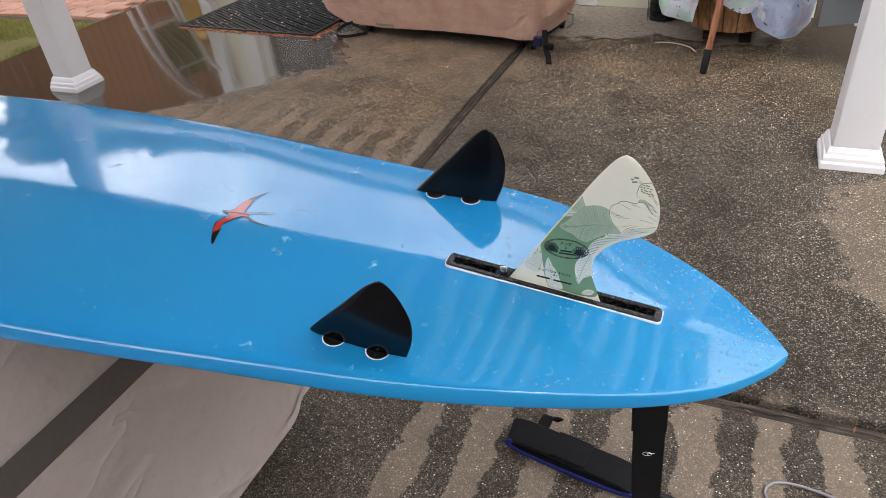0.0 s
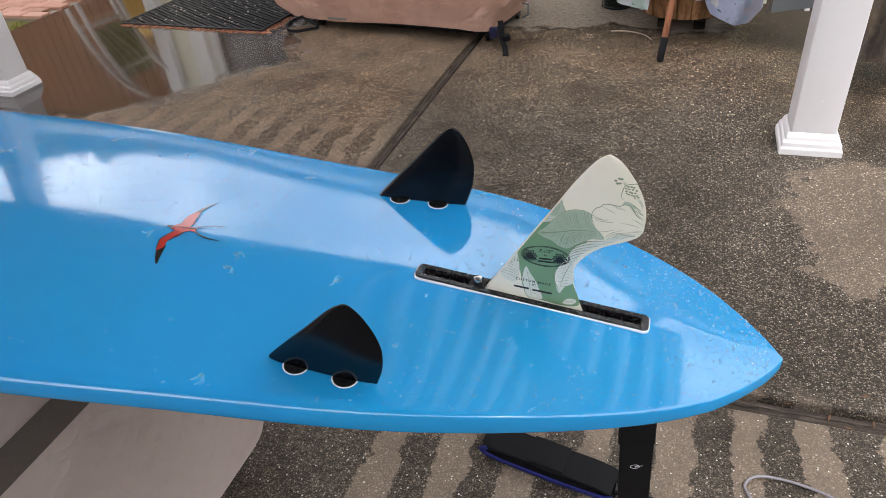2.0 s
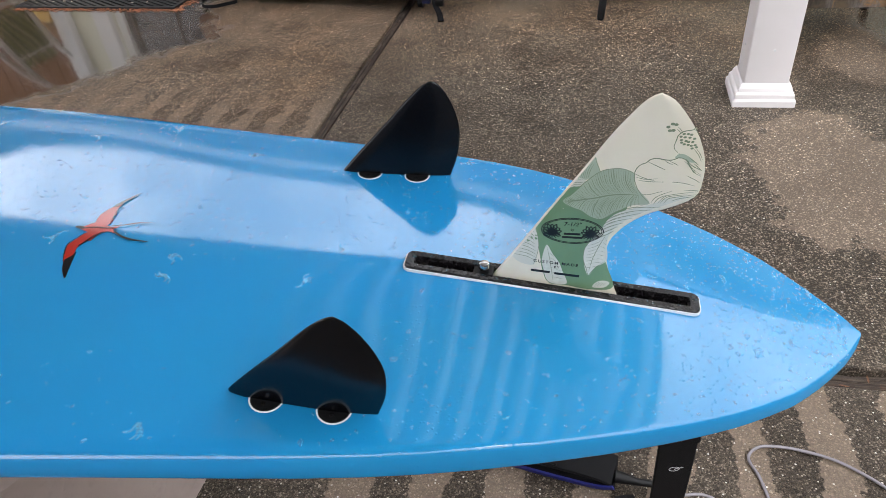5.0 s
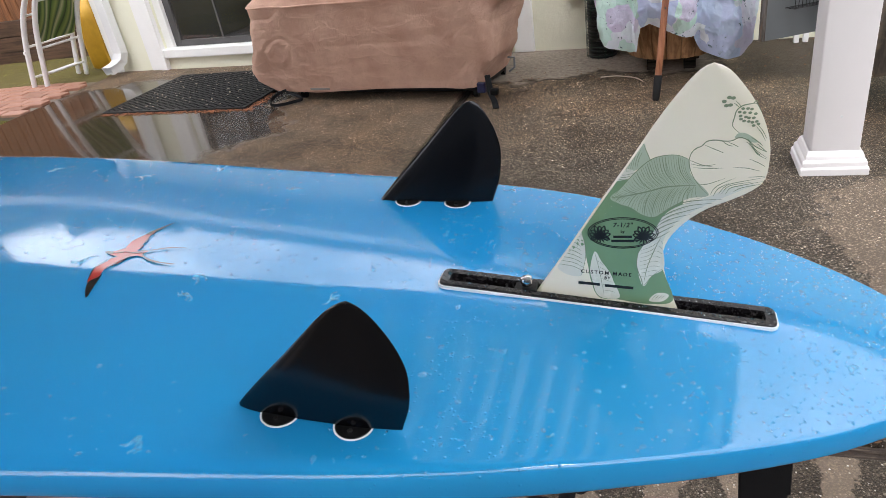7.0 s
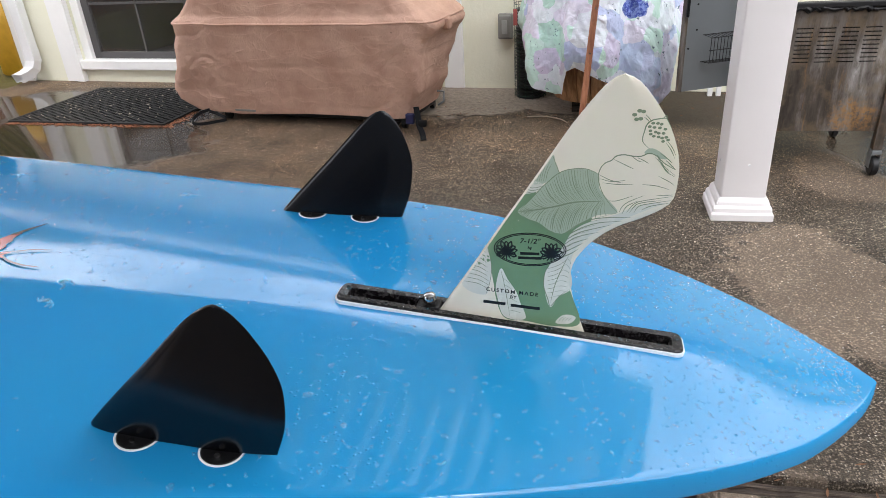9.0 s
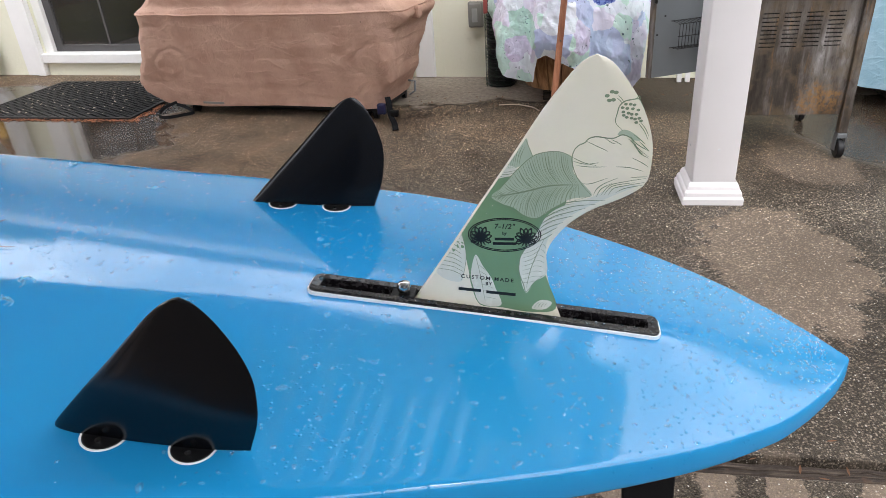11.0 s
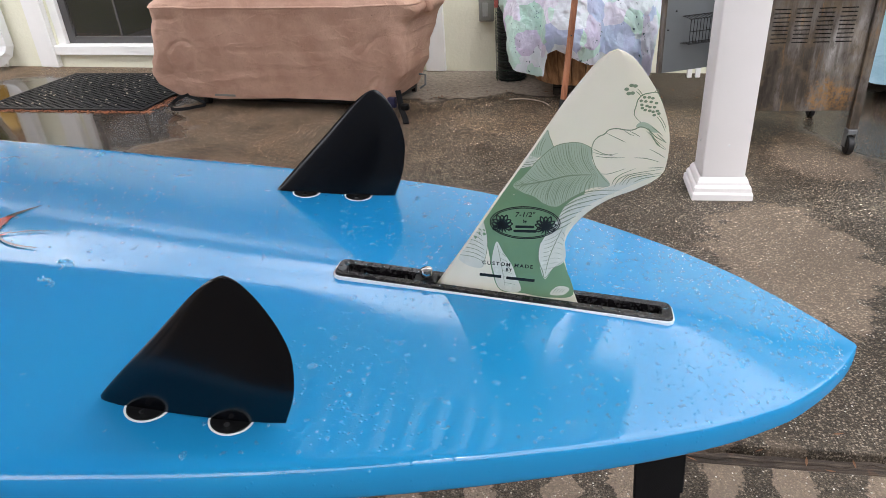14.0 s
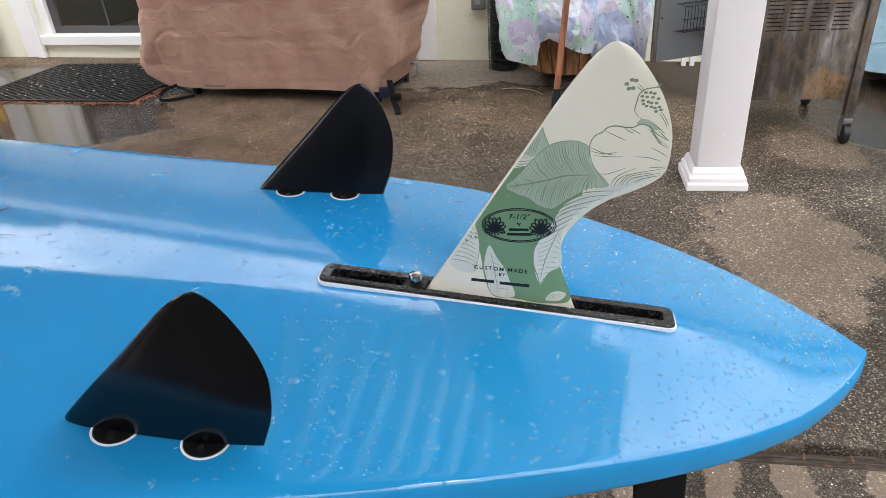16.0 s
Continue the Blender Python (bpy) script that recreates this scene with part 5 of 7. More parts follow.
veins()
dots("stamen_dots", [(225, 941), (228, 943.5), (230.5, 943), (226.5, 938), (229, 938.3)], 1.6, ART_LINE, centre_fin, on_fin, 0.00036)
dots("stamen_dots", [(235, 933), (237, 935.2), (240, 935), (242.4, 934.4), (238, 932.4), (241.5, 932), (245, 931), (235.6, 930.2), (236, 928), (239, 929.3), (241, 928.5), (244, 928.3), (238, 926.6), (241, 926), (243.3, 925.2), (246, 925.6), (244.2, 922.9), (247.2, 923.8)], 1.25, ART_LINE, centre_fin, on_fin, 0.00036)

# maker's oval and writing
oval = [(157.5 + 26.0 * math.cos(a * 0.0982), 841.5 + 13.2 * math.sin(a * 0.0982)) for a in range(65)]
stroke("oval_line", oval, 0.8, INK, centre_fin, on_fin, 0.0004, 1, "thin black oval", False)
stroke("oval_line", [(157.5 + (x - 157.5) * 0.95, 841.5 + (z - 841.5) * 0.92) for x, z in oval], 0.7, INK, centre_fin, on_fin, 0.0004, 1, "", False)
rng = random.Random(7)
for cx, cz in ((140.5, 839.5), (173, 838.8)):
    bm = bmesh.new()
    for k in range(9):
        a = radians(-25 + 230 * k / 8)
        tip = (cx + 8.0 * math.cos(a), cz + 8.6 * math.sin(a) + (0.8 if k % 2 else -0.4))
        for s in (-1, 1):
            mid = (cx + 5.0 * math.cos(a + s * 0.34), cz + 5.2 * math.sin(a + s * 0.34))
            add_stroke(bm, spline([(cx / 1000, cz / 1000 - 0.001, 0), (mid[0] / 1000, mid[1] / 1000, 0), (tip[0] / 1000, tip[1] / 1000, 0)], 4), 1.0, on_fin, 0.0004, False)
    for k in range(7):
        a = radians(200 + 140 * k / 6)
        add_stroke(bm, [Vector(((cx + r * math.cos(a)) / 1000, (cz - 1 + 0.75 * r * math.sin(a)) / 1000, 0)) for r in (0.3, 2.5, 5, 8)], 1.3, on_fin, 0.0004)
    for k in range(5):
        a = radians(30 + 30 * k)
        add_stroke(bm, [Vector(((cx + r * math.cos(a)) / 1000, (cz + r * math.sin(a)) / 1000, 0)) for r in (0.2, 1.5, 3, 4.2)], 1.5, on_fin, 0.0004)
    part("lotus_print", bm, INK, centre_fin, "black lotus print")


def writing(text, x, z, size, slant=0.0, spacing=1.0, turn=0.0):
    """Words on the fin, centred on x, z (mm)."""
    cu = bpy.data.curves.new("writing", "FONT")
    cu.body, cu.size, cu.shear, cu.space_character = text, size / 1000, slant, spacing
    cu.align_x, cu.align_y = "CENTER", "CENTER"
    cu.offset = 0.0001
    ob = new("writing", cu)
    bpy.context.view_layer.update()
    me = bpy.data.meshes.new_from_object(ob.evaluated_get(bpy.context.evaluated_depsgraph_get()))
    bpy.data.objects.remove(ob)
    bm = bmesh.new()
    bm.from_mesh(me)
    bpy.data.meshes.remove(me)
    c, s = math.cos(radians(turn)), math.sin(radians(turn))
    for v in bm.verts:
        a, b = v.co.x, v.co.y
        v.co = on_fin(x / 1000 + c * a - s * b, z / 1000 + s * a + c * b, 0.0004)
    bmesh.ops.recalc_face_normals(bm, faces=bm.faces)
    return part("writing", bm, INK, centre_fin, "black printed words")


writing('7-1/2"', 157.5, 848.2, 5.4, 0.2, 1.1)
writing("CUSTOM MADE", 144, 805.2, 4.4, 0.0, 1.38, -4.5)
writing("BY", 145, 800.6, 3.6, 0.0, 1.3, -4.5)
writing("by", 157.5, 842.8, 3.2, 0.1)
for a, b, z, w in ((150.5, 164.5, 838.2, 2.2), (149, 166, 834.6, 2.2)):
    stroke("print_bar", [(a, z), ((a + b) / 2, z), (b, z)], w, INK, centre_fin, on_fin, 0.0004, 3, "unreadable black print", False)
for a, b, z0, z1 in ((122, 139, 796, 794.4), (143, 165, 793.6, 791.6)):
    stroke("print_bar", [(a, z0), ((a + b) / 2, (z0 + z1) / 2), (b, z1)], 2.6, INK, centre_fin, on_fin, 0.0004, 3, "unreadable black print", False)

# fin screw and plate in the slot
z_s = surf(0.078, 0) - 0.001
plate = part("screw_plate", box((0.068, BOX_Y - 0.0075, z_s + 0.0005), (0.087, BOX_Y + 0.0075, z_s + 0.0045), 0.001), BLACK_PLASTIC, board, "black screw plate")
screw_bm = lathe(0.0785, BOX_Y, [(0.0018, z_s), (0.0018, z_s + 0.006), (0.0048, z_s + 0.0062), (0.0054, z_s + 0.008), (0.0054, z_s + 0.0105), (0.0046, z_s + 0.0125), (0.0025, z_s + 0.0135)], 18)
part("screw", screw_bm, CHROME, plate, "shiny steel screw", smooth=True)

# --- side fins
SIDE_LEAD = [(-57, 3), (-55, 8), (-31, 31.5), (-2, 58.5), (22, 81.5), (33, 91), (40, 95.8), (45, 98), (48, 98.6)]
SIDE_TRAIL = [(61, -6), (63.5, 0), (67, 8), (70.5, 18), (73.2, 31), (74.5, 48), (71, 66), (64.5, 82), (59, 91), (55, 95.6), (51.5, 98), (48, 98.6)]


def side_fin(mid, turn, cant, plugs, size, label, lift=-0.0008):
    x0, y0 = mid
    lead = [(a * size, b * size) for a, b in SIDE_LEAD]
    trail = [(a * size, b * size) for a, b in SIDE_TRAIL]
    q, h = foil(lead, trail, 0.0075, 36, 18)
    m = Matrix.Translation((x0, y0, surf(x0, y0) + lift)) @ Matrix.Rotation(radians(turn), 4, "Z") @ Matrix.Rotation(radians(cant), 4, "X")
    f = part("side_fin", foil_mesh(q, h, m), FIN_BLACK, board, label, smooth=True)
    for px, py in plugs:
        sl = math.atan2(surf(px - 0.02, py) - surf(px + 0.02, py), 0.04)
        sy = math.atan2(surf(px, py + 0.01) - surf(px, py - 0.01), 0.02)
        t = Matrix.Translation((px, py, surf(px, py))) @ Matrix.Rotation(sl, 4, "Y") @ Matrix.Rotation(sy, 4, "X")

        def ring(r, z):
            return [t @ Vector((r * math.cos(k * math.pi / 18), r * math.sin(k * math.pi / 18), z)) for k in range(36)]
        p = part("fin_plug", add_rings(bmesh.new(), [ring(0.0127, -0.004), ring(0.0127, 0.0004), ring(0.0121, 0.0009), ring(0.004, 0.0008)]), BLACK_PLASTIC, board, "round black fin plug", smooth=True)
        part("rim", add_rings(bmesh.new(), [ring(0.0141, -0.004), ring(0.0141, 0.0003), ring(0.0139, 0.0005), ring(0.0128, 0.0005), ring(0.0128, -0.004)], False, False), WHITE_RESIN, p, "white resin ring")
        part("grub_screw", add_rings(bmesh.new(), [[Vector((0, -0.0068, 0)) + v for v in ring(0.0019, 0.0010)], [Vector((0, -0.0068, 0)) + v for v in ring(0.0019, 0.0020)]]), CHROME, p)
    return f


near_fin = side_fin((-0.0374, -0.1712), 0.0, 4.0, ((-0.0635, -0.1722), (-0.0100, -0.1712)), 1.018, "black side fin", 0.0026)
side_fin((-0.047, 0.154), 8.0, -10.0, ((-0.0735, 0.1475), (-0.0205, 0.1525)), 1.03, "black side fin")

# --- bird decal
def on_board(x, y, lift):
    return (x, y, surf(x, y) + lift)


BIRD = [
    ("bird_print_wing", BIRD_RED, 0.0004, [(-311, -25), (-313, -33), (-316, -45), (-311, -58), (-306, -68), (-300, -67), (-303, -54), (-305, -46), (-302, -38), (-300, -28), (-302, -21)]),
    ("bird_print_wing", BIRD_RED, 0.0004, [(-311, -9), (-315, 5), (-314, 13), (-311, 22), (-307, 31), (-304, 26), (-304, 18), (-300, 11), (-300, 4), (-297, 0), (-297, -7), (-300, -13)]),
    ("bird_print_tip", BIRD_BLACK, 0.0006, [(-306, -66), (-300, -78), (-291, -88), (-294, -77), (-297, -68), (-302, -53), (-302, -63)]),
    ("bird_print_tip", BIRD_BLACK, 0.0006, [(-311, 23), (-306, 36), (-297, 52), (-302, 36), (-306, 24)]),
    ("bird_print_body", BIRD_RED, 0.0008, [(-326, -18), (-319, -16), (-312, -8), (-302, -8), (-293, -11), (-284, -9), (-287, -14), (-282, -20), (-291, -19), (-297, -26), (-299, -36), (-305, -34), (-308, -25), (-316, -22)]),
    ("bird_print_head", BIRD_BLACK, 0.0010, [(-327, -18), (-322, -16), (-316, -18), (-319, -21)]),
]
for name, mat, lift, pts in BIRD:
    decal(name, pts, mat, board, on_board, lift + 0.0003, 0.004)
stroke("bird_print_tail", [(-287, -15), (-277, -22), (-262, -26), (-244, -26)], 2.6, BIRD_BLACK, board, on_board, 0.0014)
stroke("bird_print_tail", [(-293, -10), (-281, -6), (-270, 0), (-252, 4)], 1.8, BIRD_BLACK, board, on_board, 0.0014)
stroke("bird_print_edge", [(-304, 25), (-301, 12), (-299, 3), (-297, -6)], 1.0, BIRD_BLACK, board, on_board, 0.0015)
stroke("bird_print_edge", [(-318, -19), (-306, -15), (-294, -14), (-286, -12)], 1.6, BIRD_BLACK, board, on_board, 0.0015)
stroke("bird_print_edge", [(-305, -46), (-302, -38), (-299, -28), (-294, -20)], 1.8, BIRD_BLACK, board, on_board, 0.0015)
stroke("bird_print_edge", [(-311, -25), (-313, -33), (-316, -45), (-311, -58), (-306, -68)], 1.0, BIRD_BLACK, board, on_board, 0.0015)


# --- rain on the board
def raindrops():
    rng = random.Random(11)
    vs, fs = [], []
    for n in range(23000):
        x = rng.uniform(-1.15, 0.395)
        w = s_w(x) * 0.94
        y = s_mid(x) + rng.uniform(-w, w)
        dense = noise.noise((x * 5, y * 7, 3.0))
        if rng.random() > (0.0 if y < -0.03 and x < -0.05 else 0.08) + 0.34 * dense + (0.11 if x > -0.02 else 0) + (0.2 if x > 0.2 else 0) + (0.34 if y > -0.01 else 0.1 if y > -0.04 else 0):
            continue
        if abs(y - BOX_Y) < 0.017 and -0.005 < x < 0.28:
            continue
        r = 0.00045 + 0.0012 * rng.random() ** 2.4
        if rng.random() < 0.07:
            r *= rng.uniform(1.5, 2.3)
        sx, sy, h = r * rng.uniform(0.9, 1.7), r * rng.uniform(0.85, 1.1), r * rng.uniform(0.32, 0.55)
        a = rng.uniform(0, 3.14)
        k = len(vs)
        wob = [rng.uniform(0.82, 1.15) for _ in range(8)]
        for s, z in ((1.0, -0.0001), (0.86, 0.45 * h), (0.55, 0.85 * h)):
            for j in range(8):
                b = j * math.pi / 4
                px, py = sx * s * wob[j] * math.cos(b), sy * s * wob[j] * math.sin(b)
                X, Y = x + px * math.cos(a) - py * math.sin(a), y + px * math.sin(a) + py * math.cos(a)
                vs.append((X, Y, surf(x, y) + z))
        vs.append((x, y, surf(x, y) + h))
        for j in range(8):
            i2 = (j + 1) % 8
            fs.append((k + j, k + i2, k + 8 + i2, k + 8 + j))
            fs.append((k + 8 + j, k + 8 + i2, k + 16 + i2, k + 16 + j))
            fs.append((k + 16 + j, k + 16 + i2, k + 24))
    me = bpy.data.meshes.new("raindrops")
    me.from_pydata(vs, [], fs)
    me.materials.append(WATER)
    me.shade_smooth()
    return tagged(new("raindrops", me), "clear raindrops beading on the blue board", "water drops", kind="stuff")


def splash(x, y, arms, size, seed):
    """A crooked flat blob of water."""
    rng = random.Random(seed)
    bm = bmesh.new()
    for k in range(arms):
        a = rng.uniform(0, 6.28)
        n, l = 5, size * rng.uniform(0.5, 1.0)
        pts, rad = [], []
        for i in range(n):
            t = i / (n - 1)
            px, py = x + l * t * math.cos(a + 0.5 * math.sin(3 * t)), y + l * t * math.sin(a + 0.5 * math.sin(3 * t))
            pts.append((px, py, surf(px, py)))
            rad.append(0.0021 * (1 - 0.6 * t) * size / 0.014)
        add_tube(bm, pts, rad, 8)
    for v in bm.verts:
        z = surf(v.co.x, v.co.y)
        v.co.z = z + (v.co.z - z) * 0.7
    return bm


raindrops()


def fin_drops():
    """Small beads clinging to the faces of the side fins."""
    rng = random.Random(31)
    bm = bmesh.new()
    polys = [p for p in near_fin.data.polygons if p.normal.y < -0.6]
    for _ in range(110):
        p = rng.choice(polys)
        c = near_fin.matrix_world @ p.center
        r = 0.00035 + 0.0007 * rng.random() ** 2.5
        c += Vector((rng.uniform(-0.0025, 0.0025), 0, rng.uniform(-0.0025, 0.0025)))
        bmesh.ops.create_icosphere(bm, subdivisions=1, radius=r, matrix=Matrix.Translation(c) @ Matrix.Diagonal((1, 0.7, 1.15, 1)))
    me = bpy.data.meshes.new("raindrops")
    bm.to_mesh(me)
    bm.free()
    me.materials.append(WATER)
    me.shade_smooth()
    return tagged(new("raindrops", me), "small raindrops clinging to the black fin", "water drops", kind="stuff")




def box_drops():
    """Beads of rain standing on the rim of the fin box."""
    rng = random.Random(44)
    bm = bmesh.new()
    for _ in range(150):
        side = rng.choice((-1, 1))
        u, v = rng.uniform(-0.131, 0.131), side * rng.uniform(0.0062, 0.0112)
        if rng.random() < 0.12:
            u, v = rng.choice((-1, 1)) * rng.uniform(0.127, 0.1325), rng.uniform(-0.01, 0.01)
        r = 0.0004 + 0.0011 * rng.random() ** 3
        bmesh.ops.create_icosphere(bm, subdivisions=2, radius=r, matrix=TILT @ Matrix.Translation((u, v, 0.0022)) @ Matrix.Diagonal((rng.uniform(1, 1.5), 1, 0.6, 1)))
    me = bpy.data.meshes.new("raindrops")
    bm.to_mesh(me)
    bm.free()
    me.materials.append(WATER_BEAD)
    me.shade_smooth()
    return tagged(new("raindrops", me), "clear raindrops standing on the black fin box", "water drops", kind="stuff")


box_drops()
fin_drops()
for i, (x, y, arms, size) in enumerate(((-0.205, -0.065, 5, 0.013), (-0.338, -0.037, 3, 0.016), (-0.214, -0.040, 3, 0.015), (-0.330, 0.196, 3, 0.018), (-0.214, 0.152, 3, 0.017), (-0.145, -0.215, 3, 0.014), (-0.42, 0.16, 3, 0.016), (-0.56, 0.17, 4, 0.016), (-0.08, -0.045, 5, 0.012), (0.03, 0.19, 4, 0.013), (0.12, -0.15, 2, 0.008), (-0.7, 0.09, 4, 0.02))):
    solo("water_blob", splash(x, y, arms, size, i), WATER_CLEAR, (x, y, surf(x, y) - 0.001), "small crooked blob of rainwater on the board", "water drop", smooth=True, group="water blobs")


# ---------------------------------------------------------------- covered table under the board
def rrect_ring(cx, cy, hx, hy, r, z, n, f=None):
    """n points round a rounded rectangle; f(angle) may push them outwards."""
    per = []
    for k in range(n):
        a = 2 * math.pi * k / n
        c, s = math.cos(a), math.sin(a)
        e = 2.0 / 11.0
        x, y = hx * math.copysign(abs(c) ** e, c), hy * math.copysign(abs(s) ** e, s)
        g = f(a, z) if f else 0.0
        per.append((cx + x + g * c, cy + y + g * s, z))
    return per


def covered_table():
    t = thing("covered_table", (-1.12, -0.22, 0.0), "patio table under a beige fabric cover with dark webbing", "covered table")
    cx, cy, hx, hy = -1.145, -0.20, 0.635, 0.515

    def flow(a, z):
        low = max(0.0, (0.72 - z) / 0.6)
        return low * (0.006 * math.sin(9 * a + 1.0) + 0.004 * math.sin(17 * a)) + 0.014 * low + 0.006 * noise.noise((3 * math.cos(a), 3 * math.sin(a), z * 5))

    levels = [0.15, 0.156, 0.19, 0.25, 0.31, 0.37, 0.43, 0.49, 0.55, 0.61, 0.67, 0.72, 0.75, 0.766, 0.772]
    rings = []
    for z in levels:
        s = 0.0 if z < 0.72 else (z - 0.72) / 0.052
        inset = 0.045 * (1 - math.sqrt(max(0.0, 1 - s * s)))
        rings.append(rrect_ring(cx, cy, hx - inset, hy - inset, 0.1, z, 160, flow))
    bm = add_rings(bmesh.new(), rings, False, True)
    part("cover", bm, BEIGE_COVER, t, "creased beige fabric cover", smooth=True)
    # webbing strap, seam and hem round the cover
    for z0, z1, out, mat, name, lab in ((0.556, 0.610, 0.004, WEBBING, "webbing_strap", "dark woven webbing strap"), (0.422, 0.426, 0.003, BEIGE_COVER, "seam", ""), (0.146, 0.170, 0.004, BEIGE_COVER, "hem", "")):
        bm = bmesh.new()
        rr = [rrect_ring(cx, cy, hx + out, hy + out, 0.1, z, 160, flow) for z in (z0, (z0 + z1) / 2, z1)]
        add_rings(bm, rr, False, False)
        s = part(name, bm, mat, t, lab, smooth=True)
    for sx in (-1, 1):
        for sy in (-1, 1):
            x, y = cx + sx * (hx - 0.2), cy + sy * (hy - 0.2)
            part("leg", box((x - 0.025, y - 0.025, 0.0), (x + 0.025, y + 0.025, 0.74), 0.004), BLACK_PLASTIC, t, "dark table leg")


covered_table()

# ---------------------------------------------------------------- leash: strap under the tail, cuff and cord on the concrete
leash = thing("leash", (0.24, 0.25, 0.0), "black surf leash hanging from the board, cuff on the concrete", "leash")


def ribbon(pts, width, thick, wdir, n=8):
    """A flat band along a curve; wdir: the direction of its width at each end."""
    c = spline(pts, n)
    w0, w1 = Vector(wdir[0]).normalized(), Vector(wdir[1]).normalized()
    rings = []
    for i, p in enumerate(c):
        t = i / (len(c) - 1)
        d = (c[min(i + 1, len(c) - 1)] - c[max(i - 1, 0)]).normalized()
        w = (w0.lerp(w1, t))
        w = (w - d * w.dot(d)).normalized()
        u = d.cross(w)
        hw, ht = (width(t) if callable(width) else width) / 2, thick / 2
        rings.append([p + w * (hw * a) + u * (ht * b) for a, b in ((-1, -0.6), (-0.94, -1), (0.94, -1), (1, -0.6), (1, 0.6), (0.94, 1), (-0.94, 1), (-1, 0.6))])
    bm = add_rings(bmesh.new(), rings)
    bmesh.ops.recalc_face_normals(bm, faces=bm.faces)
    return bm


strap_top = s_top(0.28) - s_thick(0.28)
strap = part("rail_saver", ribbon([(0.271, -0.006, strap_top + 0.004), (0.272, -0.008, 0.66), (0.275, -0.008, 0.56), (0.280, 0.02, 0.40), (0.285, 0.08, 0.24), (0.275, 0.19, 0.09), (0.262, 0.27, 0.03)], lambda t: 0.041 if t < 0.62 else 0.034, 0.004, ((1, 0.25, 0), (1, 0.3, 0))), NEOPRENE, leash, "black webbing strap")
part("fold", ribbon([(0.271, -0.0125, strap_top), (0.272, -0.0145, 0.64), (0.274, -0.0145, 0.585)], 0.044, 0.004, ((1, 0.25, 0), (1, 0.25, 0))), NEOPRENE, strap)
badge = bmesh.new()
add_stroke(badge, [Vector((0.2755 + 0.0055 * math.cos(a * 0.39), 0.535 + 0.0035 * math.sin(a * 0.39), 0)) for a in range(17)], 0.9, lambda x, y, l: (x, -0.0112 + (x - 0.2755) * 0.25, y), 0.0, False)
add_stroke(badge, [Vector((0.277, 0.533, 0)), Vector((0.2755, 0.535, 0)), Vector((0.285, 0.537, 0))], 1.0, lambda x, y, l: (x, -0.0112 + (x - 0.2755) * 0.25, y), 0.0, False)
part("woven_mark", badge, WHITE_RESIN, strap, "small white woven mark")

cuff_path = [(0.243, 0.318, 0.034), (0.20, 0.326, 0.042), (0.10, 0.342, 0.044), (0.01, 0.36, 0.044), (-0.035, 0.37, 0.036), (-0.048, 0.372, 0.026), (-0.035, 0.37, 0.013), (0.01, 0.36, 0.010), (0.12, 0.34, 0.010), (0.21, 0.325, 0.013), (0.246, 0.318, 0.026)]
cuff = part("cuff", ribbon(cuff_path, 0.062, 0.011, ((0, 1, 0.25), (0, 1, 0.15))), NEOPRENE, leash, "black padded ankle cuff", smooth=True)
part("piping", ribbon([(x - 0.004, y - 0.031, z) for x, y, z in cuff_path[4:]], 0.0042, 0.0122, ((0, 1, 0.25), (0, 1, 0.15))), BLUE_TRIM, cuff, "royal blue cuff edging", smooth=True)
part("pad", ribbon([(0.14, 0.337, 0.050), (0.10, 0.344, 0.0525), (0.06, 0.351, 0.0515)], 0.060, 0.005, ((0, 1, 0.2), (0, 1, 0.2))), NEOPRENE, cuff, "black hook-and-loop tab")
part("pull_tab", ribbon([(0.02, 0.385, 0.048), (0.03, 0.41, 0.06), (0.055, 0.42, 0.048)], 0.028, 0.004, ((1, 0, 0), (1, 0, 0.2))), NEOPRENE, cuff)
part("swivel", tube([(0.243, 0.31, 0.03), (0.262, 0.31, 0.026), (0.285, 0.309, 0.022), (0.315, 0.312, 0.016), (0.335, 0.314, 0.012)], [0.013, 0.011, 0.0075, 0.007, 0.005], 12), BLACK_PLASTIC, leash, "black plastic swivel", smooth=True)
cord_pts = [(0.33, 0.314, 0.012), (0.36, 0.30, 0.006), (0.40, 0.265, 0.005), (0.43, 0.21, 0.005), (0.40, 0.13, 0.005), (0.33, 0.14, 0.005), (0.30, 0.21, 0.006), (0.335, 0.275, 0.014), (0.40, 0.305, 0.012), (0.46, 0.29, 0.006), (0.52, 0.30, 0.005), (0.515, 0.36, 0.005), (0.50, 0.405, 0.005), (0.53, 0.435, 0.005), (0.60, 0.435, 0.005), (0.68, 0.41, 0.005), (0.76, 0.34, 0.005), (0.80, 0.22, 0.005), (0.76, 0.05, 0.005), (0.70, -0.15, 0.005)]
CORD = simple("grey_violet_urethane_cord", (0.23, 0.215, 0.23), 0.2, vary=0.1)
part("cord", tube(spline(cord_pts, 10), 0.0032, 10), CORD, leash, "smoky translucent cord", smooth=True)

# ---------------------------------------------------------------- door mat with fallen petals
MAT = Matrix.Translation((-3.42, 3.16, 0)) @ Matrix.Rotation(radians(-4.0), 4, "Z")


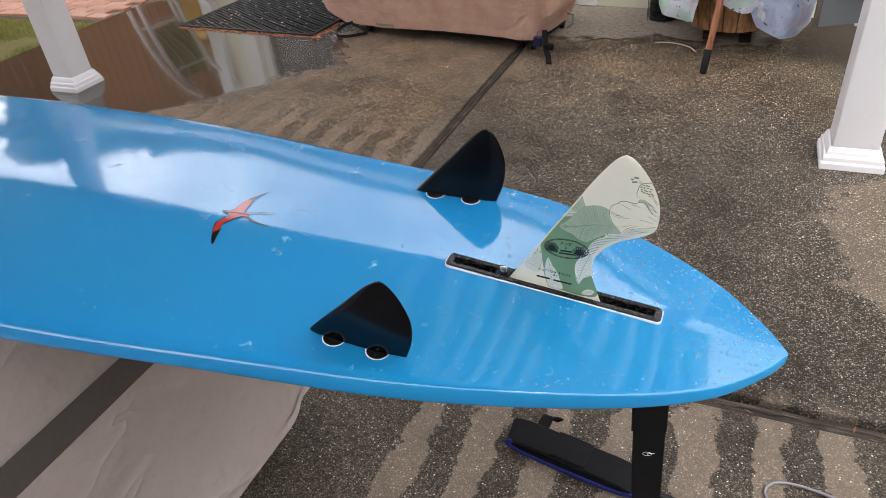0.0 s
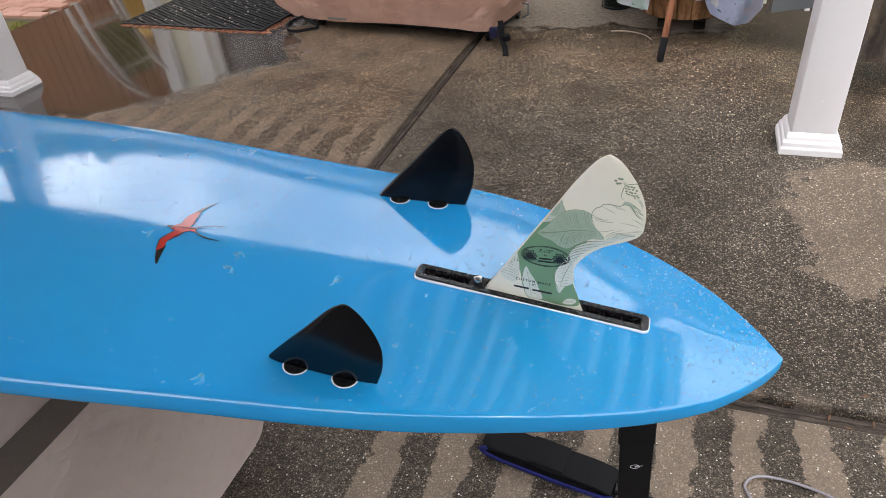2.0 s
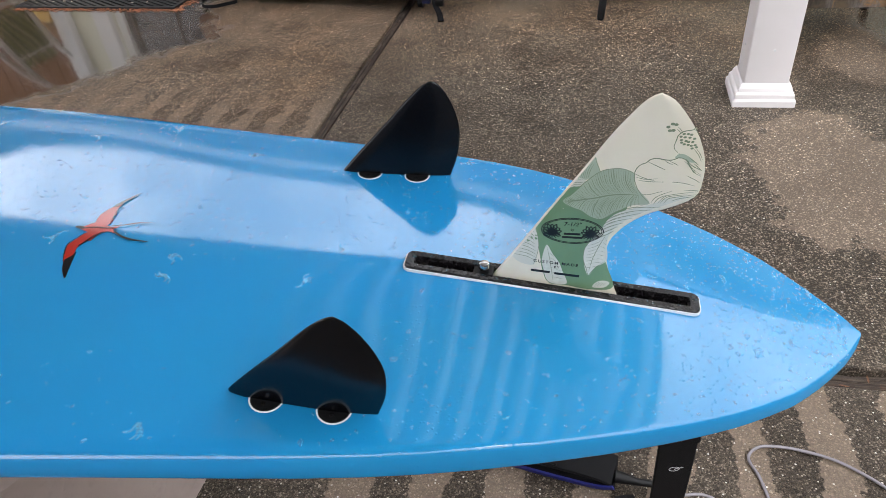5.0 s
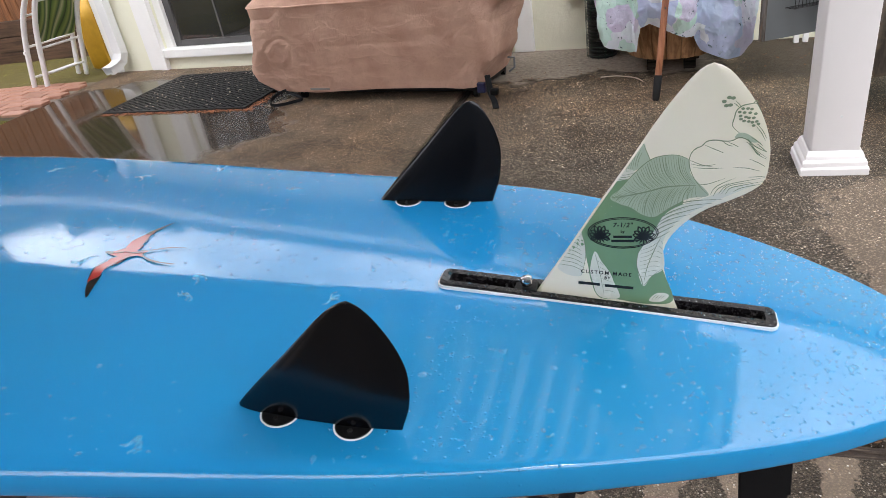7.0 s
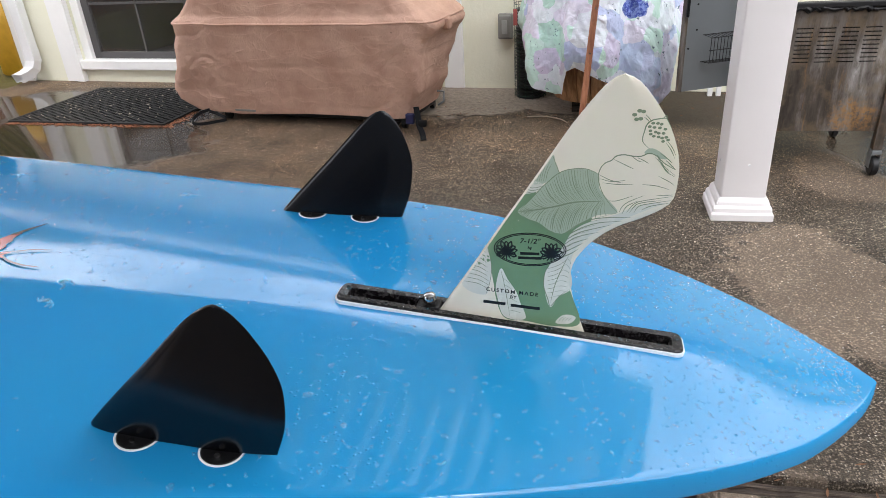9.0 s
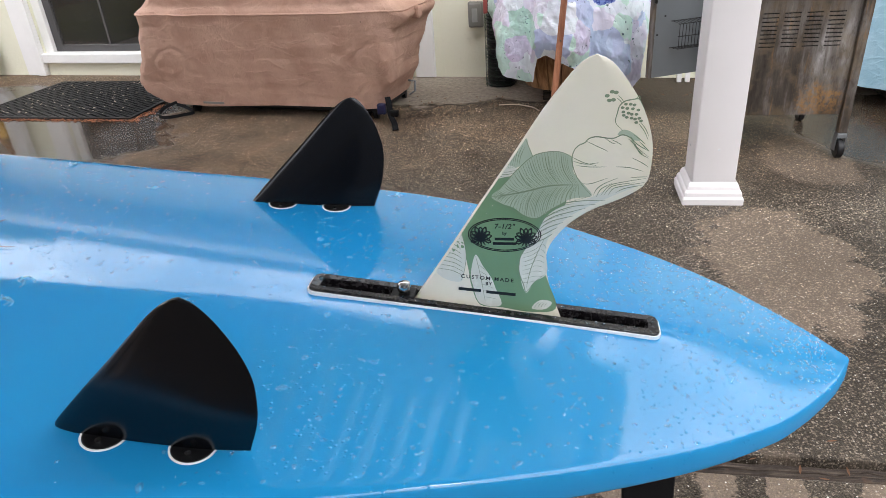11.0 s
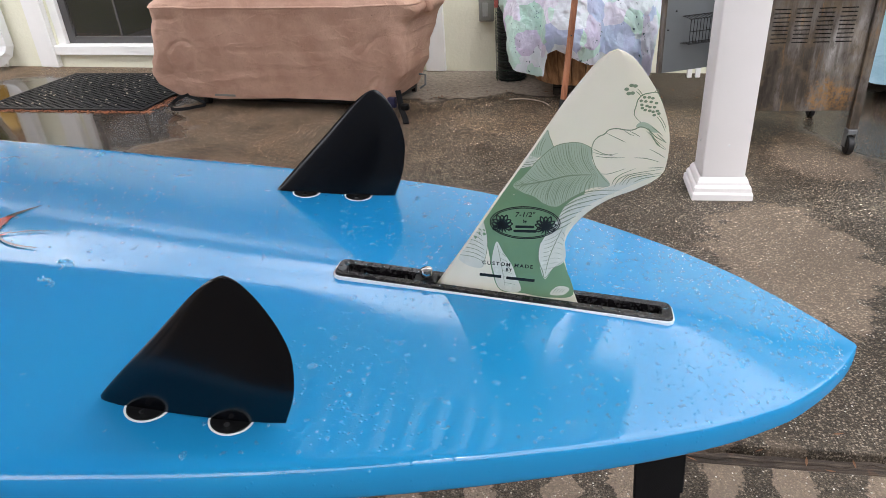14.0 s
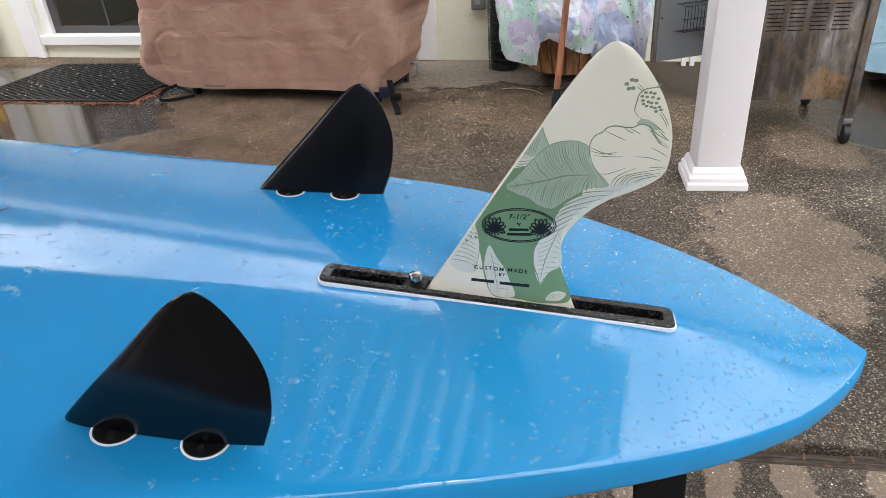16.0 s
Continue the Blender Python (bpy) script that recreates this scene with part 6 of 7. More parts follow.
def door_mat():
    mat = thing("door_mat", MAT @ Vector((0.6, 0.4, 0)), "black rubber mat with open diamond holes by the door", "door mat")
    L, W = 1.17, 0.86
    rim = bmesh.new()
    for lo, hi in (((0, 0, 0), (L, 0.018, 0.012)), ((0, W - 0.018, 0), (L, W, 0.012)), ((0, 0.018, 0), (0.018, W - 0.018, 0.012)), ((L - 0.018, 0.018, 0), (L, W - 0.018, 0.012))):
        add_box(rim, lo, hi, 0.002, MAT, 1)
    part("border", rim, RUBBER, mat)
    web = bmesh.new()
    for sgn in (1, -1):
        y0 = -0.5 * L if sgn > 0 else 0.0
        while y0 < W + 0.5 * L:
            # each bar runs right across the mat, cut off at its border
            xa, xb = 0.016, L - 0.016
            lo_x, hi_x = sorted(((0.016 - y0) / (0.5 * sgn), (W - 0.016 - y0) / (0.5 * sgn)))
            xa, xb = max(xa, lo_x), min(xb, hi_x)
            if xb - xa > 0.02:
                p, q = Vector((xa, y0 + 0.5 * sgn * xa, 0)), Vector((xb, y0 + 0.5 * sgn * xb, 0))
                n = Vector((-(q - p).y, (q - p).x, 0)).normalized() * 0.005
                c4 = [p - n, q - n, q + n, p + n]
                z = 0.0105 if sgn > 0 else 0.0102
                lo = [web.verts.new(MAT @ Vector((v.x, v.y, 0.001))) for v in c4]
                hi = [web.verts.new(MAT @ Vector((v.x, v.y, z))) for v in c4]
                web.faces.new(hi)
                for i in range(4):
                    web.faces.new((lo[i], lo[(i + 1) % 4], hi[(i + 1) % 4], hi[i]))
            y0 += 0.034
    part("lattice", web, RUBBER, mat)


door_mat()


def litter(name, n, spots, size, material, label, category, seed, z0=0.004):
    """Small curled flakes strewn over the ground."""
    rng = random.Random(seed)
    vs, fs = [], []
    for _ in range(n):
        x, y, z = spots(rng)
        a, l = rng.uniform(0, 6.28), rng.uniform(*size)
        w, c = l * rng.uniform(0.3, 0.6), rng.uniform(0.0, 0.35) * l
        k = len(vs)
        for u, v, h in ((-1, 0, c), (-0.3, -1, 0), (0.4, -0.8, 0.1 * c), (1, 0, c * 0.7), (0.4, 0.8, 0.1 * c), (-0.3, 1, 0.2 * c)):
            px, py = u * l / 2, v * w / 2
            vs.append((x + px * math.cos(a) - py * math.sin(a), y + px * math.sin(a) + py * math.cos(a), z + z0 + h))
        vs.append((x, y, z + z0))
        for j in range(6):
            fs.append((k + j, k + (j + 1) % 6, k + 6))
    me = bpy.data.meshes.new(name)
    me.from_pydata(vs, [], fs)
    me.materials.append(material)
    return tagged(new(name, me), label, category, kind="stuff")


def on_mat(r):
    p = MAT @ Vector((r.uniform(0.05, 1.15), r.uniform(0.05, 0.85), 0.011))
    return p.x, p.y, p.z


def mat_edge(r):
    if r.random() < 0.75:
        p = MAT @ Vector((r.uniform(0.0, 1.25), r.gauss(-0.02, 0.014), 0))
    else:
        p = MAT @ Vector((1.17 + abs(r.gauss(0.02, 0.03)), r.uniform(-0.03, 0.3), 0))
    return p.x, p.y, 0.0


litter("petals", 120, on_mat, (0.012, 0.028), PETAL, "pale fallen petals on the mat", "petals", 3)
litter("debris", 900, mat_edge, (0.006, 0.022), RUST_DEBRIS, "orange-brown needles washed against the mat", "debris", 5, 0.002)
litter("debris", 160, lambda r: (r.uniform(-0.7, 1.3), 3.2 + abs(r.gauss(0, 0.18)), 0.0), (0.006, 0.025), LEAF_BROWN, "brown debris along the dry strip", "debris", 8, 0.002)


def dead_leaf(x, y, z, l, a, seed):
    rng = random.Random(seed)

    def f(u, v):
        w = l * 0.10 * math.sin(math.pi * min(max(u, 0.02), 0.98)) ** 0.8
        q = (v - 0.5) * 2
        return (l * (u - 0.5), w * q, 0.25 * w * abs(q) + 0.12 * l * (u - 0.4) ** 2)
    bm = sheet(8, 4, f)
    bmesh.ops.solidify(bm, geom=bm.faces[:], thickness=0.0006)
    bm.transform(Matrix.Translation((x, y, z + 0.002)) @ Matrix.Rotation(a, 4, "Z"))
    return solo("dead_leaf", bm, LEAF_BROWN, (x, y, z), "curled dry brown leaf on the ground", "leaf", group="dead leaves")


for i, (x, y, l, a) in enumerate(((0.768, 0.725, 0.024, 0.2), (0.685, 0.645, 0.026, 1.3), (0.775, 0.648, 0.024, 1.5), (0.345, 0.655, 0.034, 0.3), (0.90, 0.64, 0.028, 1.0), (0.46, 0.63, 0.022, 2.7), (0.60, 0.667, 0.018, 0.4), (0.72, 0.617, 0.020, -0.2))):
    dead_leaf(x, y, 0.0 if not 0.62 < y < 0.67 else -0.007, l, a, i)
solo("twig", tube(spline([(-0.12, 3.22, 0.006), (-0.03, 3.21, 0.01), (0.06, 3.17, 0.006), (0.1, 3.10, 0.006)], 5), [0.0028] * 15 + [0.003], 7), PETAL, (0, 3.2, 0), "thin brown twig on the wet concrete", "twig")

# ---------------------------------------------------------------- covered grill
GR = Matrix.Translation((-1.30, 3.33, 0)) @ Matrix.Rotation(radians(-10.0), 4, "Z")


def covered_grill():
    g = thing("covered_grill", (-1.30, 3.33, 0), "large grill under a creased brown fabric cover", "covered grill")
    LEV = [(0.058, 0.715, 0.245), (0.10, 0.725, 0.25), (0.2, 0.755, 0.268), (0.3, 0.75, 0.285), (0.4, 0.757, 0.298), (0.5, 0.762, 0.308), (0.555, 0.765, 0.315), (0.575, 0.762, 0.312), (0.6, 0.73, 0.30), (0.68, 0.66, 0.30), (0.8, 0.58, 0.30), (0.95, 0.53, 0.28), (1.05, 0.50, 0.23), (1.09, 0.46, 0.17)]
    zs = np.array([a for a, _, _ in LEV])
    rings = []
    N = 380
    fine = list(np.linspace(0.058, 0.555, 60)) + list(np.linspace(0.565, 1.09, 50))
    for z in fine:
        hx, hy = float(np.interp(z, zs, [b for _, b, _ in LEV])), float(np.interp(z, zs, [c for _, _, c in LEV]))
        ring = []
        for k in range(N):
            a = 2 * math.pi * k / N
            c, s = math.cos(a), math.sin(a)
            x, y = hx * math.copysign(abs(c) ** 0.2, c), hy * math.copysign(abs(s) ** 0.2, s)
            x -= float(np.interp(z, [0.06, 0.11, 0.16, 0.3, 0.5, 0.56, 0.7], [0.10, 0.20, 0.21, 0.125, 0.05, 0.045, 0.03])) * min(1.0, -c * 1.6) if c < 0 else 0.10 * max(0.0, (0.5 - z) / 0.42) * abs(c)
            flat = 0.35 if z < 0.56 else 1.0
            wr = flat * 0.016 * noise.noise((x * 3.0, y * 3.0, z * 4.0)) + flat * 0.010 * noise.noise((x * 7, y * 7, z * 9 + 4)) + 0.010 * abs(noise.noise((x * 5 + 2 * z, y * 5, z * 6 - x))) + 0.006 * abs(noise.noise((x * 16 + 6 * z, y * 16, z * 19 - 5 * x)))
            wr -= 0.014 * abs(noise.noise((x * 9 - 3 * z, y * 8, z * 3 + 9))) * max(0.0, z - 0.56) * 5 if z > 0.56 else 0.0
            wr -= (0.003 if z < 0.56 else 0.007) * max(0.0, 1 - 5 * abs(noise.noise((x * 2.2 + z, y * 2.2, z * 3.4 + 11)))) + 0.006 * max(0.0, 1 - 5 * abs(noise.noise((x * 4.6 - 2 * z, y * 4.6, z * 6.5 + 3))))
            # gathered folds at the shelf's end and a handle that pushes the cloth out
            end = max(0.0, x - 0.45) / 0.3 if s < 0 else 0.0
            wr += 0.016 * end * math.sin(26 * x + 9 * z)
            if c > 0.6:
                wr += 0.06 * math.exp(-((z - 0.53) / 0.05) ** 2) * math.exp(-((s + 0.1) / 0.3) ** 2)
            sag = 0.018 * math.sin(4.5 * x + 0.7) * (1 if z < 0.2 else max(0.0, (0.3 - z) / 0.1))
            p = Vector((x + wr * c, y + wr * s, z + sag * 0.6 + (0.012 * noise.noise((x * 4, 0, 7)) if z < 0.6 else 0)))
            ring.append(GR @ p)
        rings.append(ring)
    bm = add_rings(bmesh.new(), rings, False, True)
    cov = part("cover", bm, BROWN_COVER, g, "creased brown fabric cover", smooth=True)
    seam = []
    for k in range(N):
        seam.append(rings[59][k] * 0.5 + rings[60][k] * 0.5 + Vector((0, 0, 0.002)))
    ctr = GR @ Vector((0, 0, 0.56))
    part("piping", tube([p + (p - ctr).normalized() * 0.003 for p in seam], 0.0055, 6, True), BROWN_COVER, cov, "raised seam piping")
    part("handle_bump", box((0.79, -0.12, 0.50), (0.835, -0.06, 0.56), 0.012, GR), BROWN_COVER, cov)
    base = bmesh.new()
    add_box(base, (-0.6, -0.2, 0.03), (0.6, 0.2, 0.14), 0.01, GR)
    part("bottom_shelf", base, BLACK_PLASTIC, g, "dark bottom shelf")
    for sx in (-0.58, 0.58):
        for sy in (-0.2, 0.2):
            c = GR @ Vector((sx, sy, 0.032))
            w = bmesh.new()
            add_tube(w, [c + Vector((-0.012, 0, 0)), c + Vector((0.012, 0, 0))], 0.032, 16)
            part("caster", w, BLACK_PLASTIC, g, "black caster wheel")
    loop = [(-0.66, -0.27, 0.07), (-0.72, -0.30, 0.05), (-0.74, -0.34, 0.025), (-0.71, -0.38, 0.016), (-0.64, -0.385, 0.016), (-0.57, -0.35, 0.022), (-0.52, -0.31, 0.03), (-0.60, -0.285, 0.05), (-0.66, -0.275, 0.06)]
    part("tie_strap", ribbon([GR @ Vector(p) for p in loop], 0.018, 0.003, ((0, 0.3, 1), (0, 0.5, 1))), NEOPRENE, cov, "black tie strap")
    tail = [(0.67, -0.24, 0.13), (0.69, -0.27, 0.08), (0.70, -0.29, 0.05), (0.74, -0.34, 0.02), (0.77, -0.40, 0.006)]
    part("tie_strap", ribbon([GR @ Vector(p) for p in tail], 0.030, 0.004, ((1, 0.5, 0), (1, 0.6, 0))), NEOPRENE, cov, "black tie strap")
    part("buckle", box((0.62, -0.28, 0.045), (0.665, -0.25, 0.10), 0.006, GR), NAVY, cov, "dark blue buckle")
    part("buckle", box((0.70, -0.30, 0.04), (0.745, -0.27, 0.075), 0.008, GR), BLACK_PLASTIC, cov, "black buckle")
    part("care_label", box((-0.47, -0.275, 0.07), (-0.33, -0.272, 0.082), 0.0, GR), GREY_PLASTIC, cov, "small grey sewn label")
    part("hook", tube([GR @ Vector(p) for p in ((0.72, -0.05, 0.17), (0.76, -0.06, 0.17), (0.76, -0.07, 0.12), (0.73, -0.08, 0.10))], 0.006, 8), GREY_STEEL, g)


covered_grill()

# ---------------------------------------------------------------- cloth-covered barrel planter, pole, pipe roll
def barrel():
    b = thing("half_barrel", (0.25, 3.40, 0.0), "wooden half barrel under the printed cloth", "barrel")
    n = 22
    for k in range(n):
        a0, a1 = 2 * math.pi * k / n + 0.012, 2 * math.pi * (k + 1) / n - 0.012
        bm = bmesh.new()
        rings = []
        for z, r in ((0.09, 0.235), (0.2, 0.262), (0.32, 0.28), (0.46, 0.288)):
            rings.append([(0.25 + q * math.cos(a), 3.40 + q * math.sin(a), z) for q, a in ((r, a0), (r + 0.003, (a0 + a1) / 2), (r, a1), (r - 0.022, a1), (r - 0.022, a0))])
        add_rings(bm, rings)
        bmesh.ops.recalc_face_normals(bm, faces=bm.faces)
        part("stave", bm, BARREL_WOOD, b)
    part("bottom", lathe(0.25, 3.40, [(0.225, 0.10), (0.225, 0.125)], 24), BARREL_WOOD, b)
    for a in (0.6, 2.2, 3.8, 5.4):
        x, y = 0.25 + 0.13 * math.cos(a), 3.42 + 0.13 * math.sin(a)
        part("foot", box((x - 0.03, y - 0.03, 0.0), (x + 0.03, y + 0.03, 0.102), 0.005), OLD_WOOD, b, "small dark block foot")


barrel()


HEM = [(-180, 0.40), (-165, 0.33), (-150, 0.245), (-138, 0.185), (-127, 0.155), (-119, 0.165), (-114, 0.29), (-108, 0.31), (-97, 0.275), (-85, 0.24), (-75, 0.22), (-67, 0.14), (-55, 0.10), (-45, 0.10), (-34, 0.15), (-20, 0.24), (0, 0.36), (60, 0.3), (120, 0.35), (180, 0.40)]


def printed_cloth():
    """A cloth draped over the barrel, its hem hanging in lobes."""
    cx, cy = 0.255, 3.40
    hem = HEM
    ha, hz = [a for a, _ in hem], [z for _, z in hem]

    def f(u, v):
        deg = -180 + 360 * u
        a = radians(deg)
        low = float(np.interp(deg, ha, hz))
        top = 0.86
        z = top - (top - low) * v
        r = 0.30 + 0.115 * min(1.0, v * 1.35) ** 0.8
        fold = 0.034 * math.sin(7 * a + 0.6) + 0.016 * math.sin(13 * a + 2 * v) + 0.03 * math.exp(-((deg + 115) / 5) ** 2) - 0.035 * math.exp(-((deg + 70) / 7) ** 2)
        r += fold * v + 0.006 * (0.5 - abs(noise.noise((9 * math.cos(a) + 2 * z, 9 * math.sin(a), z * 13)))) * 2 + 0.003 * (0.5 - abs(noise.noise((20 * math.cos(a), 20 * math.sin(a) - 3 * z, z * 24)))) * 2 + 0.009 * noise.noise((8 * math.cos(a), 8 * math.sin(a), z * 10)) + 0.003 * noise.noise((22 * math.cos(a), 22 * math.sin(a), z * 26))
        if v > 0.85:
            r -= 0.03 * (v - 0.85) / 0.15 * (1 + 0.5 * math.sin(3 * a))
        return (cx + r * math.cos(a), cy + r * math.sin(a), z)

    bm = sheet(420, 120, f)
    bmesh.ops.remove_doubles(bm, verts=bm.verts, dist=0.0004)
    top = [e for e in bm.edges if e.is_boundary and min(v.co.z for v in e.verts) > 0.82]
    if top:
        bmesh.ops.edgeloop_fill(bm, edges=top)
    bmesh.ops.solidify(bm, geom=bm.faces[:], thickness=0.002)
    return solo("printed_cloth", bm, FLORAL, (cx, cy, 0.085), "crumpled pastel lilac and mint cloth draped over the barrel", "cloth", smooth=True)


printed_cloth()

pole = thing("leaning_pole", (0.165, 2.79, 0.0), "reddish-brown pole with black rubber tip leaning on the cloth", "pole")
pa, pb = Vector((0.165, 2.79, 0.0)), Vector((0.262, 2.99, 1.05))
pd = (pb - pa).normalized()
part("shaft", tube([pa + pd * 0.11, pa + pd * 0.6, pb], 0.0155, 12), RED_WOOD, pole, smooth=True)
part("rubber_tip", tube([pa + pd * 0.004, pa + pd * 0.02, pa + pd * 0.115, pa + pd * 0.122], [0.014, 0.018, 0.019, 0.016], 12), RUBBER, pole, "black rubber tip", smooth=True)
for t in (0.42, 0.62):
    q = pa + pd * t
    part("rivet", tube([q + Vector((0.002, -0.0145, 0)), q + Vector((0.002, -0.0175, 0))], 0.004, 8), CHROME, pole)

pipe_roll = thing("pipe_roll", (-0.14, 3.68, 0.0), "black corrugated pipe standing inside green wire mesh", "pipe")
prof = []
for k in range(26):
    z = 0.02 * k
    prof += [(0.070, z), (0.083, z + 0.004), (0.083, z + 0.012), (0.070, z + 0.016)]
part("pipe", lathe(-0.14, 3.68, prof, 28), PIPE_BLACK, pipe_roll, "black corrugated pipe", smooth=True)
for k in range(14):
    a = 2 * math.pi * k / 14
    x, y = -0.14 + 0.092 * math.cos(a), 3.68 + 0.092 * math.sin(a)
    part("wire", tube([(x, y, 0.0), (x, y, 0.56)], 0.0016, 5), WIRE_GREEN, pipe_roll)
for k in range(11):
    part("wire", tube([(-0.14 + 0.093 * math.cos(a * 0.2618), 3.68 + 0.093 * math.sin(a * 0.2618), 0.02 + 0.052 * k) for a in range(24)], 0.0016, 5, True), WIRE_GREEN, pipe_roll)
part("red_tag", box((-0.228, 3.59, 0.43), (-0.205, 3.596, 0.52), 0.003), simple("faded_red_tag", (0.5, 0.12, 0.11), 0.6), pipe_roll, "faded red tag")

# ---------------------------------------------------------------- rusty stainless grill cart
cart = thing("grill_cart", (1.13, 2.66, 0.0), "rusty stainless grill cart with its door hanging open", "grill cart")
PX0, PX1, PY = 0.925, 1.305, 2.40
panel = bmesh.new()
rows, cols = 9, 4
# sheet with rows of louvre slots left open in it
SW, SH = 0.058, 0.0062
slots = [(PX0 + 0.035 + c * 0.078, 0.448 + r * 0.0155) for r in range(rows) for c in range(cols)]
for r in range(rows):
    z = 0.448 + r * 0.0155
    add_box(panel, (PX0, PY, 0.18 if r == 0 else z - 0.0105), (PX1, PY + 0.0015, z))
    edges = [PX0] + [v for c in range(cols) for v in (PX0 + 0.035 + c * 0.078, PX0 + 0.035 + c * 0.078 + SW)] + [PX1]
    for xa, xb in zip(edges[::2], edges[1::2]):
        add_box(panel, (xa, PY, z), (xb, PY + 0.0015, z + SH))
add_box(panel, (PX0, PY, 0.448 + (rows - 1) * 0.0155 + SH), (PX1, PY + 0.0015, 0.655))
# black sheet added behind the slots in place of the shade inside
part("slot_shade", box((PX0 + 0.004, PY + 0.03, 0.42), (PX1 - 0.004, PY + 0.034, 0.65)), BLACK_PLASTIC, cart, "black sheet standing in for the dark behind the slots")
sp = part("side_panel", panel, STEEL, cart, "stained steel panel with louvre slots")
lou = mesh_of(box((0, -0.0025, -0.0005), (SW, 0.0, 0.0005)), "louvre", STEEL)
for a, b in slots:
    shared("louvre", lou, Matrix.Translation((a, PY - 0.0005, b + SH)) @ Matrix.Rotation(radians(28), 4, "X"), sp)
part("top_rail", box((PX0 - 0.01, PY - 0.012, 0.648), (PX1 + 0.05, PY + 0.03, 0.668), 0.004), RUBBER, cart, "greasy black top edge")
for x, y in ((PX1 + 0.018, PY + 0.002), (PX1 + 0.018, 2.90), (PX0 - 0.018, 2.90)):
    part("leg", box((x - 0.017, y - 0.017, 0.105), (x + 0.017, y + 0.017, 0.66), 0.003), STEEL, cart, "square steel leg")
    cst = part("caster", box((x - 0.018, y - 0.02, 0.085), (x + 0.018, y + 0.02, 0.104), 0.003), GREY_STEEL, cart, "swivel caster")
    for s in (-1, 1):
        part("fork", box((x + s * 0.017 - 0.0015, y - 0.016, 0.03), (x + s * 0.017 + 0.0015, y + 0.022, 0.088), 0.001), GREY_STEEL, cst)
    part("wheel", tube([(x - 0.013, y - 0.006, 0.038), (x - 0.009, y - 0.006, 0.038), (x + 0.009, y - 0.006, 0.038), (x + 0.013, y - 0.006, 0.038)], [0.033, 0.038, 0.038, 0.033], 22), RUBBER, cst, "black rubber wheel", smooth=True)
rng = random.Random(14)
xs = [PX0 - 0.008 + 0.012 * k for k in range(34)]
part("grease", tube([(x, PY - 0.004 + rng.uniform(-0.004, 0.004), 0.645 + rng.uniform(-0.008, 0.006)) for x in xs], [rng.uniform(0.005, 0.013) for _ in xs], 8), BLACK_PLASTIC, cart, "black lumpy grease", smooth=True)
part("floor_pan", box((PX0, PY + 0.01, 0.19), (PX1, 2.92, 0.205), 0.002), STEEL, cart)
part("back_panel", box((PX0, 2.915, 0.18), (PX1, 2.92, 0.40), 0.001), GREY_STEEL, cart)
DOOR = Matrix.Translation((0.905, 3.00, 0)) @ Matrix.Rotation(radians(205), 4, "Z")
dp = part("cabinet_door", box((0.0, -0.004, 0.225), (0.315, 0.012, 0.80), 0.003, DOOR), GREY_STEEL, cart, "grey steel door standing open")
part("door_edge", box((0.315, -0.012, 0.225), (0.33, 0.018, 0.80), 0.003, DOOR), STEEL, dp, "bright folded door edge")
part("handle", box((0.32, 0.018, 0.56), (0.332, 0.034, 0.70), 0.004, DOOR), BLACK_PLASTIC, dp, "black handle")
for x, z in ((0.265, 0.50), (0.27, 0.61), (0.30, 0.42)):
    part("bolt", tube([DOOR @ Vector((x, 0.012, z)), DOOR @ Vector((x, 0.016, z))], 0.004, 8), BLACK_PLASTIC, dp)
for k in range(12):
    x = 0.225 - k * 0.0165
    part("basket_wire", tube([DOOR @ Vector(p) for p in ((x, 0.014, 0.475), (x, 0.075, 0.47), (x, 0.075, 0.36), (x, 0.014, 0.355))], 0.0016, 5), RUBBER, dp)
for y, z in ((0.075, 0.47), (0.075, 0.415), (0.075, 0.36), (0.014, 0.475), (0.014, 0.355), (0.045, 0.357)):
    part("basket_wire", tube([DOOR @ Vector((0.23, y, z)), DOOR @ Vector((0.03, y, z))], 0.0022, 5), RUBBER, dp)
for x in (0.888, 0.934):
    solo("wood_block", box((x - 0.014, 3.63, 0.0), (x + 0.012, 3.66, 0.075), 0.002), WHITE_PAINT, (x, 3.64, 0), "narrow white painted wood block", "block", group="blocks")


def blue_cloth():
    def f(u, v):
        a = 2 * math.pi * u
        r = 0.30 + 0.09 * v + 0.02 * math.sin(8 * a) * v
        z = 0.95 - (0.95 - 0.12) * v + 0.03 * math.sin(3 * a) * v
        return (2.02 + r * math.cos(a), 3.28 + r * math.sin(a), z + 0.01 * noise.noise((5 * math.cos(a), 5 * math.sin(a), 4 * v)))
    bm = sheet(96, 30, f)
    bmesh.ops.remove_doubles(bm, verts=bm.verts, dist=0.0004)
    bmesh.ops.edgeloop_fill(bm, edges=[e for e in bm.edges if e.is_boundary and min(v.co.z for v in e.verts) > 0.9])
    return bm


solo("blue_cloth", blue_cloth(), BLUE_CLOTH, (2.02, 3.28, 0.09), "pale blue printed cloth draped over a stack", "cloth", smooth=True)
solo("stack_box", box((1.82, 3.08, 0.0), (2.22, 3.48, 0.94), 0.01), OLD_WOOD, (2.02, 3.28, 0), "dark wooden box under the pale blue cloth", "box")
solo("edging_timber", box((1.45, 3.62, 0.0), (4.5, 3.70, 0.06), 0.006), OLD_WOOD, (1.45, 3.66, 0), "low weathered timber edging by the wall", "timber")

